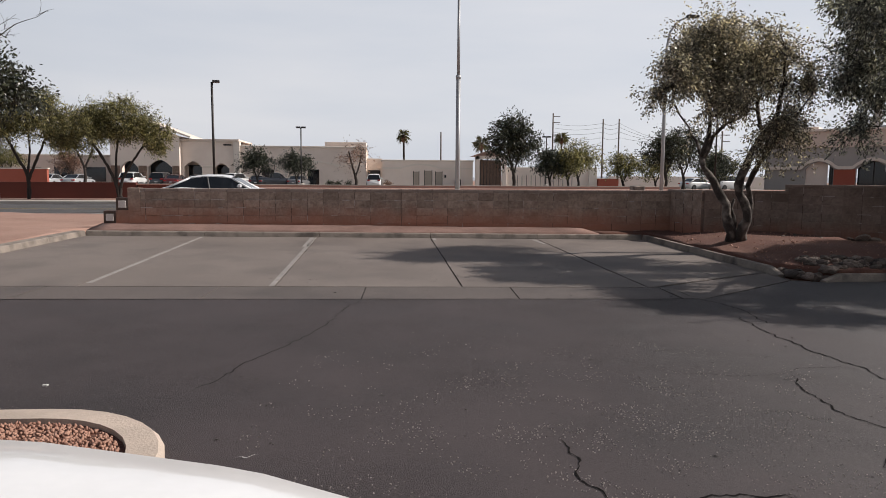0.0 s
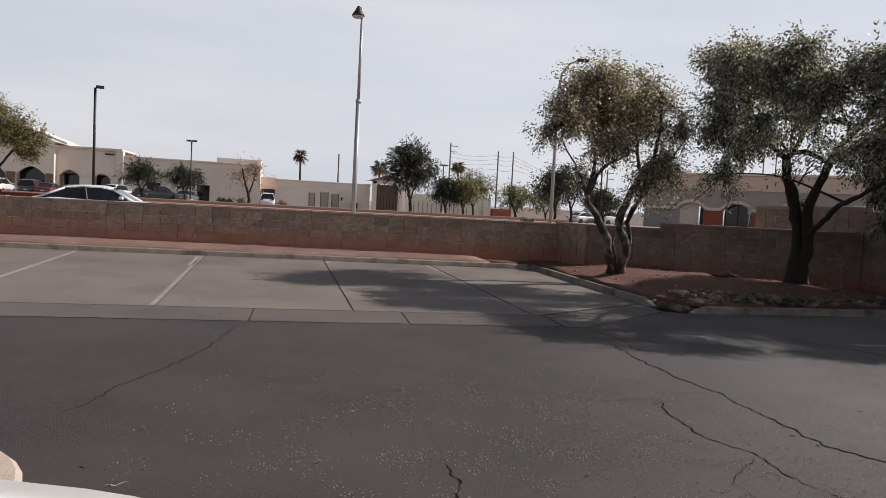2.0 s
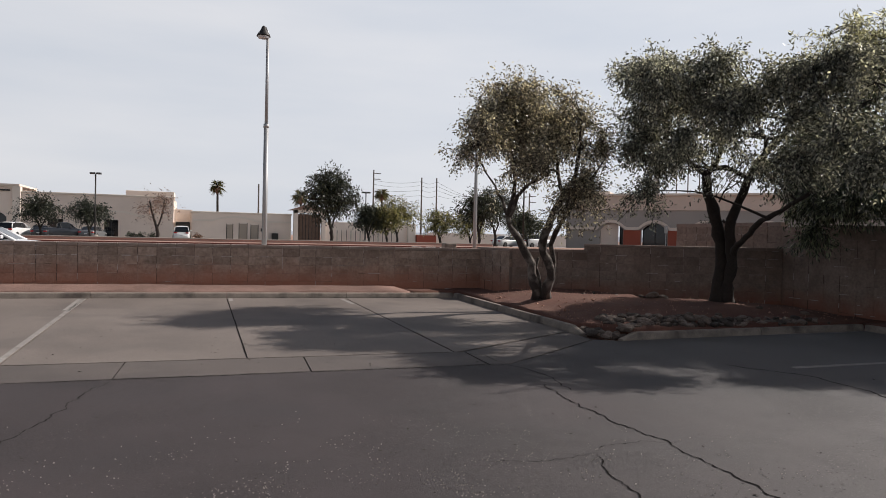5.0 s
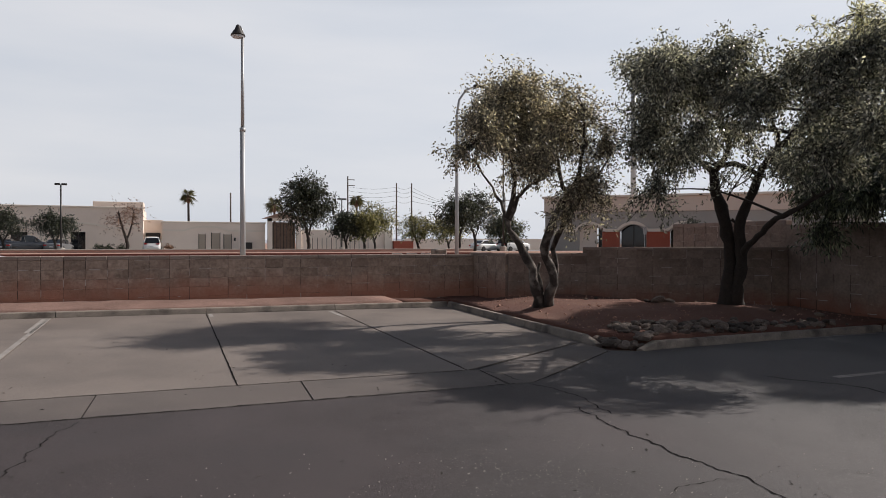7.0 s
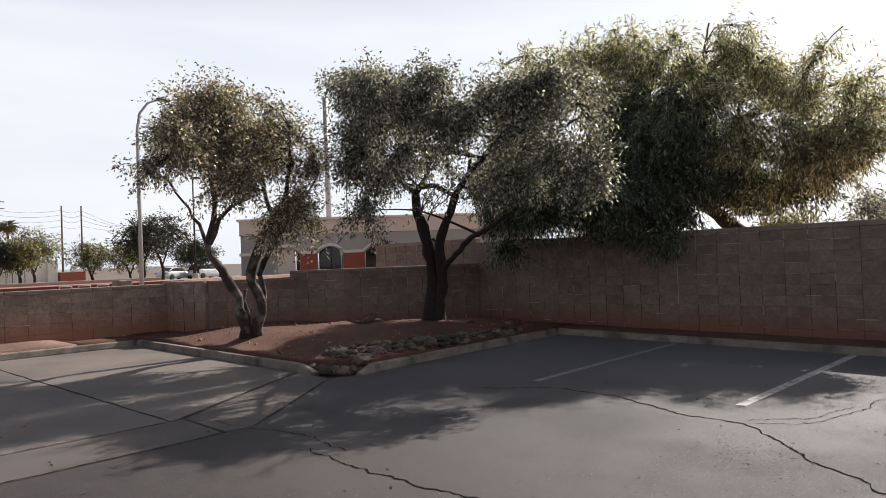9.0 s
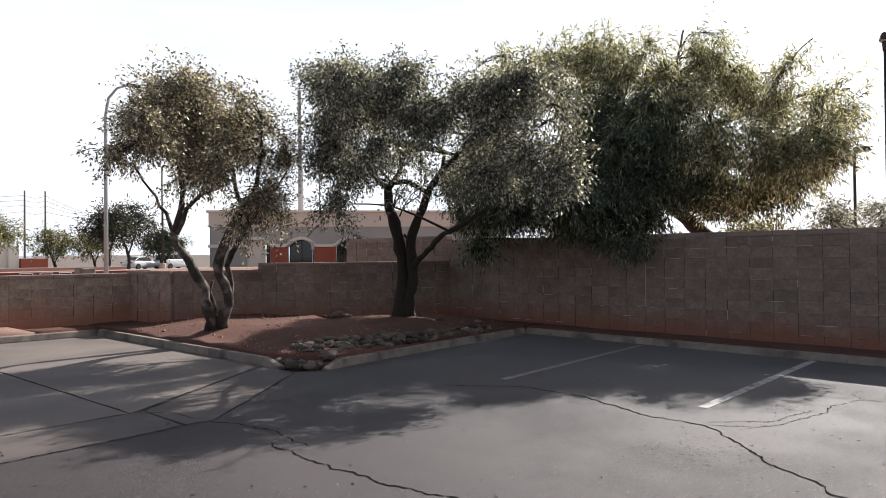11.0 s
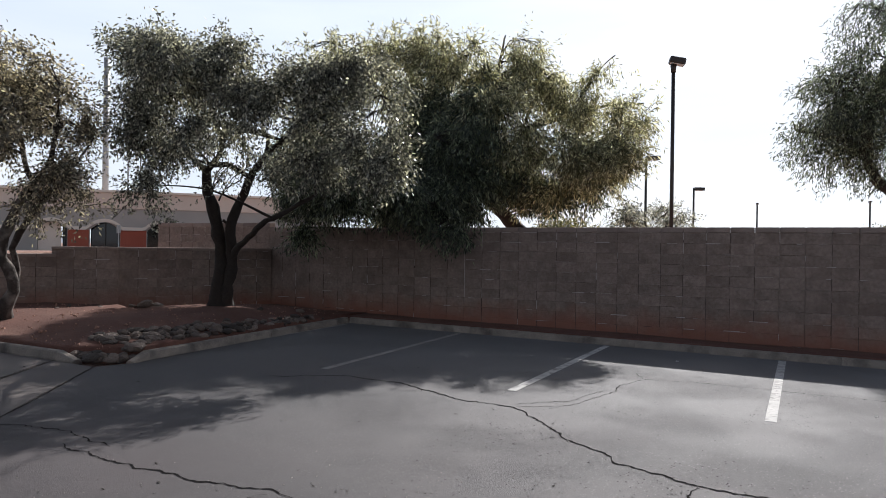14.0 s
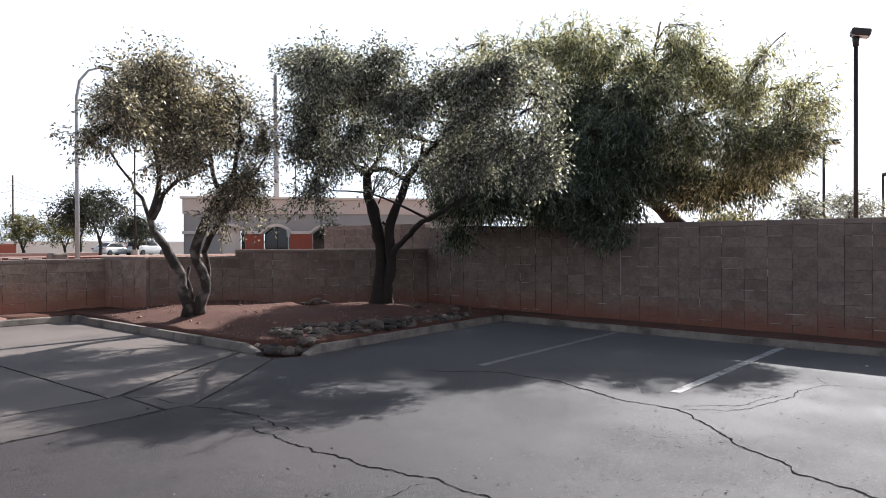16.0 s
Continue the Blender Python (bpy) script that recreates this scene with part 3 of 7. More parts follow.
kerb_run([(6.6, 10.62), (6.58, 10.95)], kerb_far, back=-1, seg=1.0, taper=(1, 0))
kerb_run([(-7.05, 16.4), (-7.12, 13.0), (-7.35, 11.0), (-8.2, 9.2), (-9.6, 8.2), (-12, 7.8)], kerb_far, back=-1, width=0.3, seg=1.6)
kerb_east = thing("kerb", "pale concrete kerb along the block wall", "kerb", kind="structure")
kerb_run([(7.3, 9.98), (12.89, 10.33)], kerb_east, back=1, seg=2.8)
kerb_run([(7.0, 9.93), (7.3, 9.98)], kerb_east, back=1, seg=2.0, taper=(1, 0))
kerb_run([(12.89, 10.33), (12.86, 7.5), (12.86, 4.3), (12.86, 1.1), (12.86, -2.1), (12.86, -5.3), (12.86, -12)], kerb_east, back=1, seg=3.3)


def bed(name, poly, mat, label, rise, cuts=22, rough=0.03, seed=1):
    """A bed of soil: a fine sheet over a polygon with small mounds."""
    g = Geo().prism(poly, lambda x, y: lot(x, y) - 0.15, lambda x, y: lot(x, y) + rise)
    bm = bmesh.new()
    me = g.mesh(name, mat, True)
    bm.from_mesh(me)
    bmesh.ops.triangulate(bm, faces=[f for f in bm.faces if f.normal.z > 0.5])
    for _ in range(5):
        es = [e for e in bm.edges if e.calc_length() > 0.5 and all(v.co.z > lot(v.co.x, v.co.y) + rise - 0.05 for v in e.verts)]
        if not es or len(bm.verts) > 9000:
            break
        bmesh.ops.subdivide_edges(bm, edges=es, cuts=1)
        bmesh.ops.triangulate(bm, faces=bm.faces[:])
    for v in bm.verts:
        if v.co.z > lot(v.co.x, v.co.y) + rise - 0.05 and not v.is_boundary:
            p = Vector((v.co.x * 0.7 + seed, v.co.y * 0.7, 0))
            v.co.z += rough * (noise.noise(p) + 0.5 * noise.noise(p * 3.1))
    bm.to_mesh(me)
    bm.free()
    return tagged(part(name, me, mat), label, "ground", kind="structure")


def mound(x, y):
    """The dirt bed swells between its kerbs and the walls."""
    inside = min(x - 6.74, y - 10.2 - 0.07 * (x - 7.3), 14.6 - y if x > 10.2 else 17.0 - y, 13.6 - x)
    k = max(0.0, min(1.0, inside / 1.5))
    return 0.17 * k * k * (3 - 2 * k)


dirt = bed("dirt_bed", [(6.74, 10.95), (7.3, 10.14), (12.7, 10.53), (13.9, 10.5), (13.9, 13.4), (12.4, 13.9), (10.5, 14.6), (9.8, 15.6), (8.0, 16.2), (7.75, 17.5), (6.74, 17.45)], DIRT,
    "bare reddish dirt bed with scattered pebbles", 0.15, rough=0.05)
for v in dirt.data.vertices:
    if v.co.z > lot(v.co.x, v.co.y):
        v.co.z += mound(v.co.x, v.co.y)
bed("dirt_strip", [(13.02, -13), (13.9, -13), (13.9, 10.5), (13.02, 10.5)], DIRT, "narrow reddish dirt strip at the wall foot", 0.13, rough=0.02, seed=4)
bed("dark_corner", [(5.5, 16.74), (6.74, 16.76), (6.74, 17.5), (5.2, 17.5)], DIRT, "darker reddish ground in the corner of the wall", 0.14, rough=0.03, seed=5)
strip = bed("gravel_strip", [(-7.1, 16.58), (5.5, 16.74), (5.2, 17.5), (-7.1, 17.5)], RED_GRAVEL, "narrow strip of reddish gravel before the wall", 0.13, rough=0.02, seed=7)
for v in strip.data.vertices:
    if v.co.z > lot(v.co.x, v.co.y):
        v.co.z += 0.09 * min(1.0, max(0.0, (v.co.y - 16.7) / 0.7))
bed("gravel_yard", [(-30, 7.0), (-12.0, 8.1), (-9.8, 8.45), (-8.45, 9.35), (-7.65, 11.0), (-7.42, 13.0), (-7.35, 16.4), (-7.1, 17.5), (-6.9, 22.6), (-30, 22.8)], GRAVEL,
    "open yard of pinkish gravel beside the road", 0.1, rough=0.04, seed=9)

# ---- block walls ----
BW, BH = 0.406, 0.2


def block_meshes(depth, mat):
    out = []
    for i in range(5):
        rnd = random.Random(i)
        g = Geo().box((-BW / 2 + 0.0015, -depth / 2, -BH / 2 + 0.001), (BW / 2 - 0.0015, depth / 2, BH / 2 - 0.001), ch=0.003 + 0.004 * rnd.random())
        out.append(g.mesh("block", mat))
    return out


BLOCKS = {m: block_meshes(0.2, m) for m in (BLOCK, SHADED_BLOCK)}
CAPS = Geo().box((-BW / 2 + 0.002, -0.115, 0), (BW / 2 - 0.004, 0.115, 0.1), ch=0.01).mesh("cap", CAP)


def block_wall(name, label, p0, p1, top_z, base_of, cap_h=0.1, singles=None, seed=0, mat=BLOCK):
    """A stack-bond wall of grey blocks, capped. p0 to p1: the middle line; singles: the stretch (metres along) whose blocks are parts of their own."""
    (x0, y0), (x1, y1) = p0, p1
    d = math.hypot(x1 - x0, y1 - y0)
    ang = math.degrees(math.atan2(y1 - y0, x1 - x0))
    n = max(1, round(d / BW))
    step = d / n
    zb = min(base_of(x0, y0), base_of(x1, y1)) - 0.12
    m = pose(x0, y0, 0, 0, 0, ang)
    core = Geo().box((0, -0.088, zb), (d, 0.088, top_z - cap_h - 0.001), m=m)
    wall = tagged(part(name, core, MORTAR), label, "wall", kind="structure")
    rows = math.ceil((top_z - cap_h - zb) / BH)
    rnd = random.Random(seed)
    rest = Geo()
    for i in range(n):
        s = (i + 0.5) * step
        for r in range(rows):
            z = top_z - cap_h - (r + 0.5) * BH
            if z < base_of(x0 + (x1 - x0) * s / d, y0 + (y1 - y0) * s / d) - 0.12:
                continue
            loc = m @ pose(s + rnd.uniform(-0.002, 0.002), rnd.uniform(-0.004, 0.004), z + rnd.uniform(-0.001, 0.001), rnd.uniform(-1.6, 1.6), rnd.uniform(-0.2, 0.2), rnd.uniform(-0.4, 0.4)) @ Matrix.Diagonal((step / BW, 1, 1, 1))
            if singles is None or singles[0] <= s <= singles[1]:
                ob = new("block", BLOCKS[mat][rnd.randrange(5)])
                ob.parent, ob.matrix_basis = wall, loc
            else:
                rest.box((-BW / 2 + 0.0015, -0.1, -BH / 2 + 0.001), (BW / 2 - 0.0015, 0.1, BH / 2 - 0.001), m=loc, ch=0.004)
        ob = new("cap", CAPS)
        ob.parent = wall
        ob.matrix_basis = m @ pose(s, rnd.uniform(-0.004, 0.004), top_z - cap_h, 0, 0, 0) @ Matrix.Diagonal((step / BW, 1, cap_h / 0.1, 1))
    # opened joints, and smears of pale mortar, some standing in for sunlit edges
    gaps, smears = Geo(), Geo()
    for i in range(1, n):
        crack = rnd.random() < 0.75
        for r in range(rows):
            z1 = top_z - cap_h - r * BH
            if crack and rnd.random() < 0.68:
                w = rnd.uniform(0.0018, 0.005)
                k = rnd.uniform(0.0, 0.06) if rnd.random() < 0.5 else 0.0
                gaps.box((i * step - w, -0.1035, z1 - BH + k), (i * step + w, 0.1035, z1 - 0.002), m=m)
            if rnd.random() < (0.25 if r < 2 else 0.16):
                s0 = i * step + rnd.uniform(-0.3, 0.2)
                w = rnd.uniform(0.0012, 0.003)
                gaps.box((s0, -0.1035, z1 - w), (min(d, s0 + rnd.uniform(0.06, 0.3)), 0.1035, z1 + w), m=m)
            for _ in range(2 if r < 2 else 1):
                if rnd.random() > (0.6 if r < 2 else 0.42):
                    continue
                s0 = i * step + rnd.uniform(-0.25, 0.2)
                zz = z1 + rnd.uniform(-0.008, 0.008)
                hh = rnd.uniform(0.002, 0.007)
                if rnd.random() < 0.75:
                    smears.box((s0, -0.106, zz - hh), (min(d, s0 + rnd.uniform(0.05, 0.34)), 0.106, zz + hh), m=m, ch=0.0015)
                else:
                    smears.box((i * step - hh, -0.106, z1 - rnd.uniform(0.08, 0.2)), (i * step + hh, 0.106, z1), m=m, ch=0.002)
    if gaps.v:
        part("open_joint", gaps, OPEN_JOINT, wall, kind="stuff")
    if smears.v:
        part("mortar_smear", smears, SMEAR, wall, kind="stuff")
    if rest.v:
        part("blocks", rest, mat, wall, kind="stuff")
    return wall


fill = lambda x, y: lot(x, y) + 0.14
north = block_wall("wall_north", "low grey concrete block wall stained with red dirt", (-6.42, 17.54), (7.68, 17.54), 1.41, fill, 0.085, seed=1)
block_wall("wall_jog_1", "short return of grey concrete block wall", (7.76, 17.6), (7.98, 16.1), 1.45, fill, 0.07, seed=2)
block_wall("wall_jog_2", "low grey concrete block wall behind the dirt bed", (7.98, 16.14), (9.8, 15.55), 1.45, fill, 0.07, seed=3, mat=SHADED_BLOCK)
block_wall("wall_jog_3", "angled grey concrete block wall", (9.8, 15.6), (10.55, 14.55), 1.6, fill, 0.07, seed=4, mat=SHADED_BLOCK)
block_wall("wall_jog_4", "grey concrete block wall meeting the tall wall", (10.5, 14.58), (13.85, 13.3), 1.6, fill, 0.07, seed=5, mat=SHADED_BLOCK)
block_wall("wall_east", "tall grey concrete block wall stained red at its foot", (13.95, -13.0), (13.95, 13.3), 2.12, fill, 0.1, singles=(13.0, 24.0), seed=6, mat=SHADED_BLOCK)
part("pale_joint", Geo().box((13.843, 8.024, 0.62), (13.85, 8.04, 1.82), ch=0.002), SMEAR, bpy.data.objects["wall_east"], "pale mortar joint")
block_wall("wall_east_end", "far end of the tall grey block wall", (13.95, 13.3), (13.95, 17.1), 2.24, fill, 0.1, seed=7, mat=SHADED_BLOCK)


# ---- stepped end of the north wall ----
PALE = material("pale_mortar", (0.5, 0.46, 0.42), (0.68, 0.64, 0.6), rough=0.9, bump=0.3)
for x0, z0 in ((-7.04, 0.53), (-6.73, 0.86), (-6.44, 1.14)):
    st = part("step_block", Geo().box((x0, 17.42, z0 - 0.45 if z0 < 0.6 else z0 - 0.33), (x0 + 0.31, 17.64, z0 + 0.31 if z0 < 1 else 1.42), ch=0.012), BLOCK, north)
    if z0 < 1.0:
        rim = part("cell_rim", Geo().box((x0 + 0.01, 17.408, z0 + 0.0), (x0 + 0.3, 17.43, z0 + 0.3), ch=0.004), OPEN_JOINT, st, "dark rim of an open block end")
        part("cell", Geo().box((x0 + 0.065, 17.398, z0 + 0.06), (x0 + 0.25, 17.42, z0 + 0.235), ch=0.004), PALE, rim, "pale filled cell of a hollow block")
for x0, x1, z in ((-6.73, -6.42, 0.9), (-7.04, -6.42, 0.62)):
    part("step_block", Geo().box((x0 + 0.3, 17.44, z - 0.3), (x1 + 0.02, 17.63, z), ch=0.01), BLOCK, north)


# ---- trees ----
def leaf_mesh(name, mat, base, way, length, width, rng):
    n = len(base)
    way = way / np.linalg.norm(way, axis=1, keepdims=True)
    side = np.cross(way, rng.normal(size=(n, 3)))
    side /= np.linalg.norm(side, axis=1, keepdims=True) + 1e-9
    ln = (length * rng.uniform(0.65, 1.25, n))[:, None]
    wd = (width * rng.uniform(0.7, 1.2, n))[:, None]
    mid = base + way * ln * 0.45
    v = np.stack([base, mid + side * wd / 2, base + way * ln, mid - side * wd / 2], 1).reshape(-1, 3)
    me = bpy.data.meshes.new(name)
    me.vertices.add(4 * n)
    me.vertices.foreach_set("co", v.ravel())
    me.loops.add(4 * n)
    me.loops.foreach_set("vertex_index", np.arange(4 * n, dtype=np.int32))
    me.polygons.add(n)
    me.polygons.foreach_set("loop_start", np.arange(0, 4 * n, 4, dtype=np.int32))
    me.polygons.foreach_set("loop_total", np.full(n, 4, dtype=np.int32))
    me.materials.append(mat)
    me.update(calc_edges=True)
    return me


def smooth_path(pts, step):
    pts = [Vector(p) for p in pts]
    out = []
    for i in range(len(pts) - 1):
        p0, p1, p2, p3 = pts[max(i - 1, 0)], pts[i], pts[i + 1], pts[min(i + 2, len(pts) - 1)]
        n = max(1, int((p2 - p1).length / step))
        for k in range(n):
            t = k / n
            out.append(0.5 * ((2 * p1) + (p2 - p0) * t + (2 * p0 - 5 * p1 + 4 * p2 - p3) * t * t + (3 * p1 - p0 - 3 * p2 + p3) * t ** 3))
    out.append(pts[-1])
    return out


def tree(name, label, at, facing, limbs, lobes, leaf_mat, bark, clusters, leaf=(0.075, 0.026), per=28, spread=0.17, droop=0.35, seed=1, gap=0.1, boughs=60,
         group="", extra=None, fine_gap=-1.0, sprays=0):
    """facing: the way, in degrees, in which offsets to the side run. limbs: (radius at foot, radius at tip, [(side, depth, height), ...]).
    lobes: (side, depth, height, radius, upright radius, weight): the masses of the crown."""
    rng = np.random.default_rng(seed)
    ob = thing(name, label, "tree", group, at=at, turn=facing)
    wood = Geo()
    nodes, sizes = [], []
    for r0, r1, pts in limbs:
        path = smooth_path(pts, 0.16)
        m = len(path)
        path = [p + Vector(rng.normal(0, 0.012, 3)) if 0 < i < m - 1 else p for i, p in enumerate(path)]
        rad = [(r0 + (r1 - r0) * (i / (m - 1)) ** 0.8) * (1 + 0.1 * rng.normal()) for i in range(m)]
        if pts[0][2] <= 0.05:
            rad[0] *= 1.35
        wood.tube(path, rad, n=9)
        for p, r in zip(path[m // 3:], rad[m // 3:]):
            nodes.append(tuple(p))
            sizes.append(r)
    part("trunk", wood, bark, ob, smooth=True)
    wts = np.array([lb[-1] for lb in lobes], float)
    which = rng.choice(len(lobes), size=clusters * 5, p=wts / wts.sum())
    centres, outs = [], []
    for w in which:
        a, b, z, ra, rb, rz = lobes[w][:6] if len(lobes[w]) == 7 else (*lobes[w][:4], lobes[w][3], lobes[w][4])
        d = rng.normal(size=3)
        d /= np.linalg.norm(d)
        lump = 0.86 + 0.34 * noise.noise(Vector(d * 1.9) + Vector((seed * 3.1 + w, w * 1.7, 0)))
        r = rng.random() ** 0.45 * lump
        p = np.array([a + d[0] * ra * r, b + d[1] * rb * r, z + d[2] * rz * r])
        if noise.noise(Vector(p * 1.25) + Vector((seed, 0, 7))) < -0.28 + gap or noise.noise(Vector(p * 2.9) + Vector((0, seed, 3))) < fine_gap:
            continue
        centres.append(p)
        outs.append(d)
        if len(centres) >= clusters:
            break
    centres, outs = np.array(centres), np.array(outs)
    pick = rng.permutation(len(centres))[:boughs]
    branch = Geo()
    base_nodes = np.array(nodes)
    allnodes = [base_nodes]
    for k in pick:
        c = centres[k]
        dist = np.linalg.norm(base_nodes - c, axis=1) + np.maximum(0, base_nodes[:, 2] - c[2]) * 1.5
        j = int(np.argmin(dist))
        s = base_nodes[j]
        mid = (s + c) / 2 + rng.normal(0, 0.07, 3) + np.array([0, 0, 0.1])
        path = smooth_path([s, mid, c], 0.2)
        r0 = min(0.03, sizes[j] * 0.7)
        branch.tube(path, [r0 + (0.007 - r0) * i / max(1, len(path) - 1) for i in range(len(path))], n=5, cap=False)
        allnodes.append(np.array([tuple(p) for p in path[1:]]))
    allnodes = np.concatenate(allnodes)
    for c in centres:
        j = int(np.argmin(np.linalg.norm(allnodes - c, axis=1)))
        s = allnodes[j]
        if np.linalg.norm(s - c) > 0.06:
            branch.tube([s, (s + c) / 2 + rng.normal(0, 0.03, 3), c], [0.008, 0.006, 0.003], n=3, cap=False)
    # young shoots that stand out of the crown
    spray_at, spray_way = [], []
    if sprays:
        middle = np.array([lobes[w][:3] for w in which[:len(centres)]]).mean(axis=0)
        far = np.argsort(-np.linalg.norm((centres - middle) * np.array([1, 1, 1.3]), axis=1))[:sprays * 3]
        for k in rng.permutation(far)[:sprays]:
            d = outs[k] * 0.8 + np.array([0, 0, 0.55 - droop * 0.4]) + rng.normal(0, 0.25, 3)
            d = d / np.linalg.norm(d) * rng.uniform(0.2, 0.6)
            bend = np.array([0, 0, -droop * 0.18]) * rng.random()
            pts = [centres[k] + d * u + bend * u * u for u in (0.0, 0.35, 0.7, 1.0)]
            branch.tube(pts, [0.006, 0.005, 0.004, 0.002], n=3, cap=False)
            m = int(10 + 26 * np.linalg.norm(d))
            u = rng.uniform(0.15, 1.0, m)[:, None]
            spray_at.append(centres[k] + d * u + bend * u * u + rng.normal(0, 0.018, (m, 3)))
            spray_way.append(d * 1.2 + rng.normal(0, 0.45, (m, 3)) + np.array([0, 0, -droop * 0.5]))
    part("branchwork", branch, bark, ob, smooth=True)
    n = len(centres) * per
    idx = np.repeat(np.arange(len(centres)), per)
    axis = outs * np.array([0.7, 0.7, 0.5]) + np.array([0, 0, -droop])
    axis = axis + rng.normal(0, 0.35, axis.shape)
    axis /= np.linalg.norm(axis, axis=1, keepdims=True)
    along = rng.uniform(-0.4, 1.3, n)[:, None]
    pos = centres[idx] + axis[idx] * along * spread * 1.9 + rng.normal(0, spread * 0.3, (n, 3))
    way = axis[idx] * 0.8 + rng.normal(0, 0.65, (n, 3)) + np.array([0, 0, -droop * 0.8])
    if sprays:
        pos, way = np.concatenate([pos] + spray_at), np.concatenate([way] + spray_way)
    part("crown", leaf_mesh("crown", leaf_mat, pos, way, leaf[0], leaf[1], rng), leaf_mat, ob)
    if extra:
        twigs = Geo()
        for pts, r in extra:
            path = smooth_path(pts, 0.25)
            twigs.tube(path, [r * (1 - 0.85 * i / (len(path) - 1)) for i in range(len(path))], n=4, cap=False)
        part("bare_twigs", twigs, bark, ob, "bare grey twigs", smooth=True)
    return ob


tree("olive_tree", "multi-stemmed olive tree with sparse grey-green crown and painted sunlit bark streaks", (7.58, 13.86, 0.39), 0.0, [
    (0.12, 0.06, [(-0.05, 0.03, -0.04), (-0.15, -0.07, 0.17), (-0.33, -0.13, 0.78), (-0.62, -0.12, 1.30), (-0.85, -0.15, 1.55), (-0.95, -0.25, 1.80)]),
    (0.06, 0.03, [(-0.95, -0.25, 1.80), (-0.91, -0.36, 2.05), (-0.90, -0.45, 2.54), (-1.01, -0.48, 3.02), (-1.15, -0.49, 3.61)]),
    (0.05, 0.02, [(-0.92, -0.27, 1.77), (-0.84, -0.52, 2.17), (-0.73, -0.79, 2.44), (-0.62, -1.05, 2.53), (-0.52, -1.33, 2.94)]),
    (0.035, 0.015, [(-0.94, -0.26, 1.71), (-1.00, -0.04, 2.12), (-1.15, 0.23, 2.56), (-1.34, 0.51, 3.01)]),
    (0.11, 0.06, [(0.09, -0.06, -0.05), (0.03, -0.20, 0.17), (0.04, -0.38, 0.64), (-0.18, -0.42, 1.04), (-0.24, -0.56, 1.37), (-0.14, -0.80, 1.88), (-0.05, -1.04, 2.20)]),
    (0.055, 0.02, [(-0.05, -1.04, 2.20), (0.03, -1.26, 2.57), (0.05, -1.43, 3.19), (-0.03, -1.54, 3.79)]),
    (0.045, 0.02, [(-0.05, -1.04, 2.20), (-0.08, -0.82, 2.59), (-0.03, -0.65, 2.93), (-0.03, -0.45, 3.74)]),
    (0.07, 0.03, [(0.19, -0.12, 0.49), (0.18, -0.28, 0.83), (0.03, -0.36, 1.17), (0.03, -0.53, 1.44), (0.06, -0.72, 1.66), (0.16, -0.96, 1.96), (0.28, -1.22, 2.34), (0.39, -1.48, 2.66)]),
    (0.05, 0.03, [(-0.04, -0.03, 0.09), (-0.08, -0.07, 0.50), (-0.15, -0.09, 0.70), (-0.14, -0.15, 0.90)]),
], [(-1.15, -0.49, 3.72, 0.93, 0.76, 5), (-0.23, -1.04, 3.54, 0.80, 0.85, 4.2), (-1.62, -0.03, 3.44, 0.58, 0.53, 1.8), (-1.82, 0.18, 3.08, 0.21, 0.19, 0.4), (0.05, -1.48, 2.39, 0.43, 0.41, 1.7), (0.22, -1.60, 1.92, 0.24, 0.20, 0.35), (-0.18, -1.32, 1.87, 0.22, 0.19, 0.3), (-0.99, -0.81, 2.85, 0.79, 0.39, 1.6), (-0.65, -1.01, 4.18, 0.54, 0.35, 1.5), (0.57, -1.36, 3.21, 0.23, 0.33, 0.5), (-1.34, -1.07, 4.13, 0.49, 0.36, 1.2), (-1.09, -0.06, 2.48, 0.39, 0.35, 0.7), (0.02, 0.46, 3.81, 0.95, 0.84, 2.5), (-1.86, -1.25, 3.44, 0.52, 0.45, 1.2), (-0.81, -1.61, 2.87, 0.44, 0.35, 0.8)],
    OLIVE_LEAF, BARK, 1750, leaf=(0.07, 0.031), per=31, seed=3, gap=0.08, fine_gap=-0.06, sprays=60)

# the second olive leans out over the lot: a round head and a long limb
ROUND_HEAD = [(-2.75, -1.21, 4.20, 0.77, 0.74, 4.2), (-3.27, -1.29, 4.48, 0.36, 0.36, 1), (-2.71, -2.08, 4.13, 0.61, 0.57, 3), (-2.55, -2.55, 4.36, 0.31, 0.33, 0.9), (-2.99, -1.00, 3.29, 0.39, 0.61, 1.6), (-2.91, -1.07, 2.28, 0.20, 0.41, 0.5), (-2.92, -0.53, 3.81, 0.29, 0.57, 1.2), (-3.02, -2.06, 3.18, 0.41, 0.29, 0.9), (-2.55, -2.84, 3.67, 0.44, 0.41, 1.7), (-1.42, -0.26, 4.43, 0.94, 0.84, 2.6), (-3.60, -2.06, 4.14, 0.42, 0.42, 1.2), (-2.17, -1.35, 2.84, 0.43, 0.34, 0.6), (-1.93, -1.89, 3.24, 0.46, 0.37, 0.9), (-2.47, -1.06, 2.93, 0.34, 0.34, 0.6), (-1.96, -1.86, 2.57, 0.28, 0.28, 0.25)]
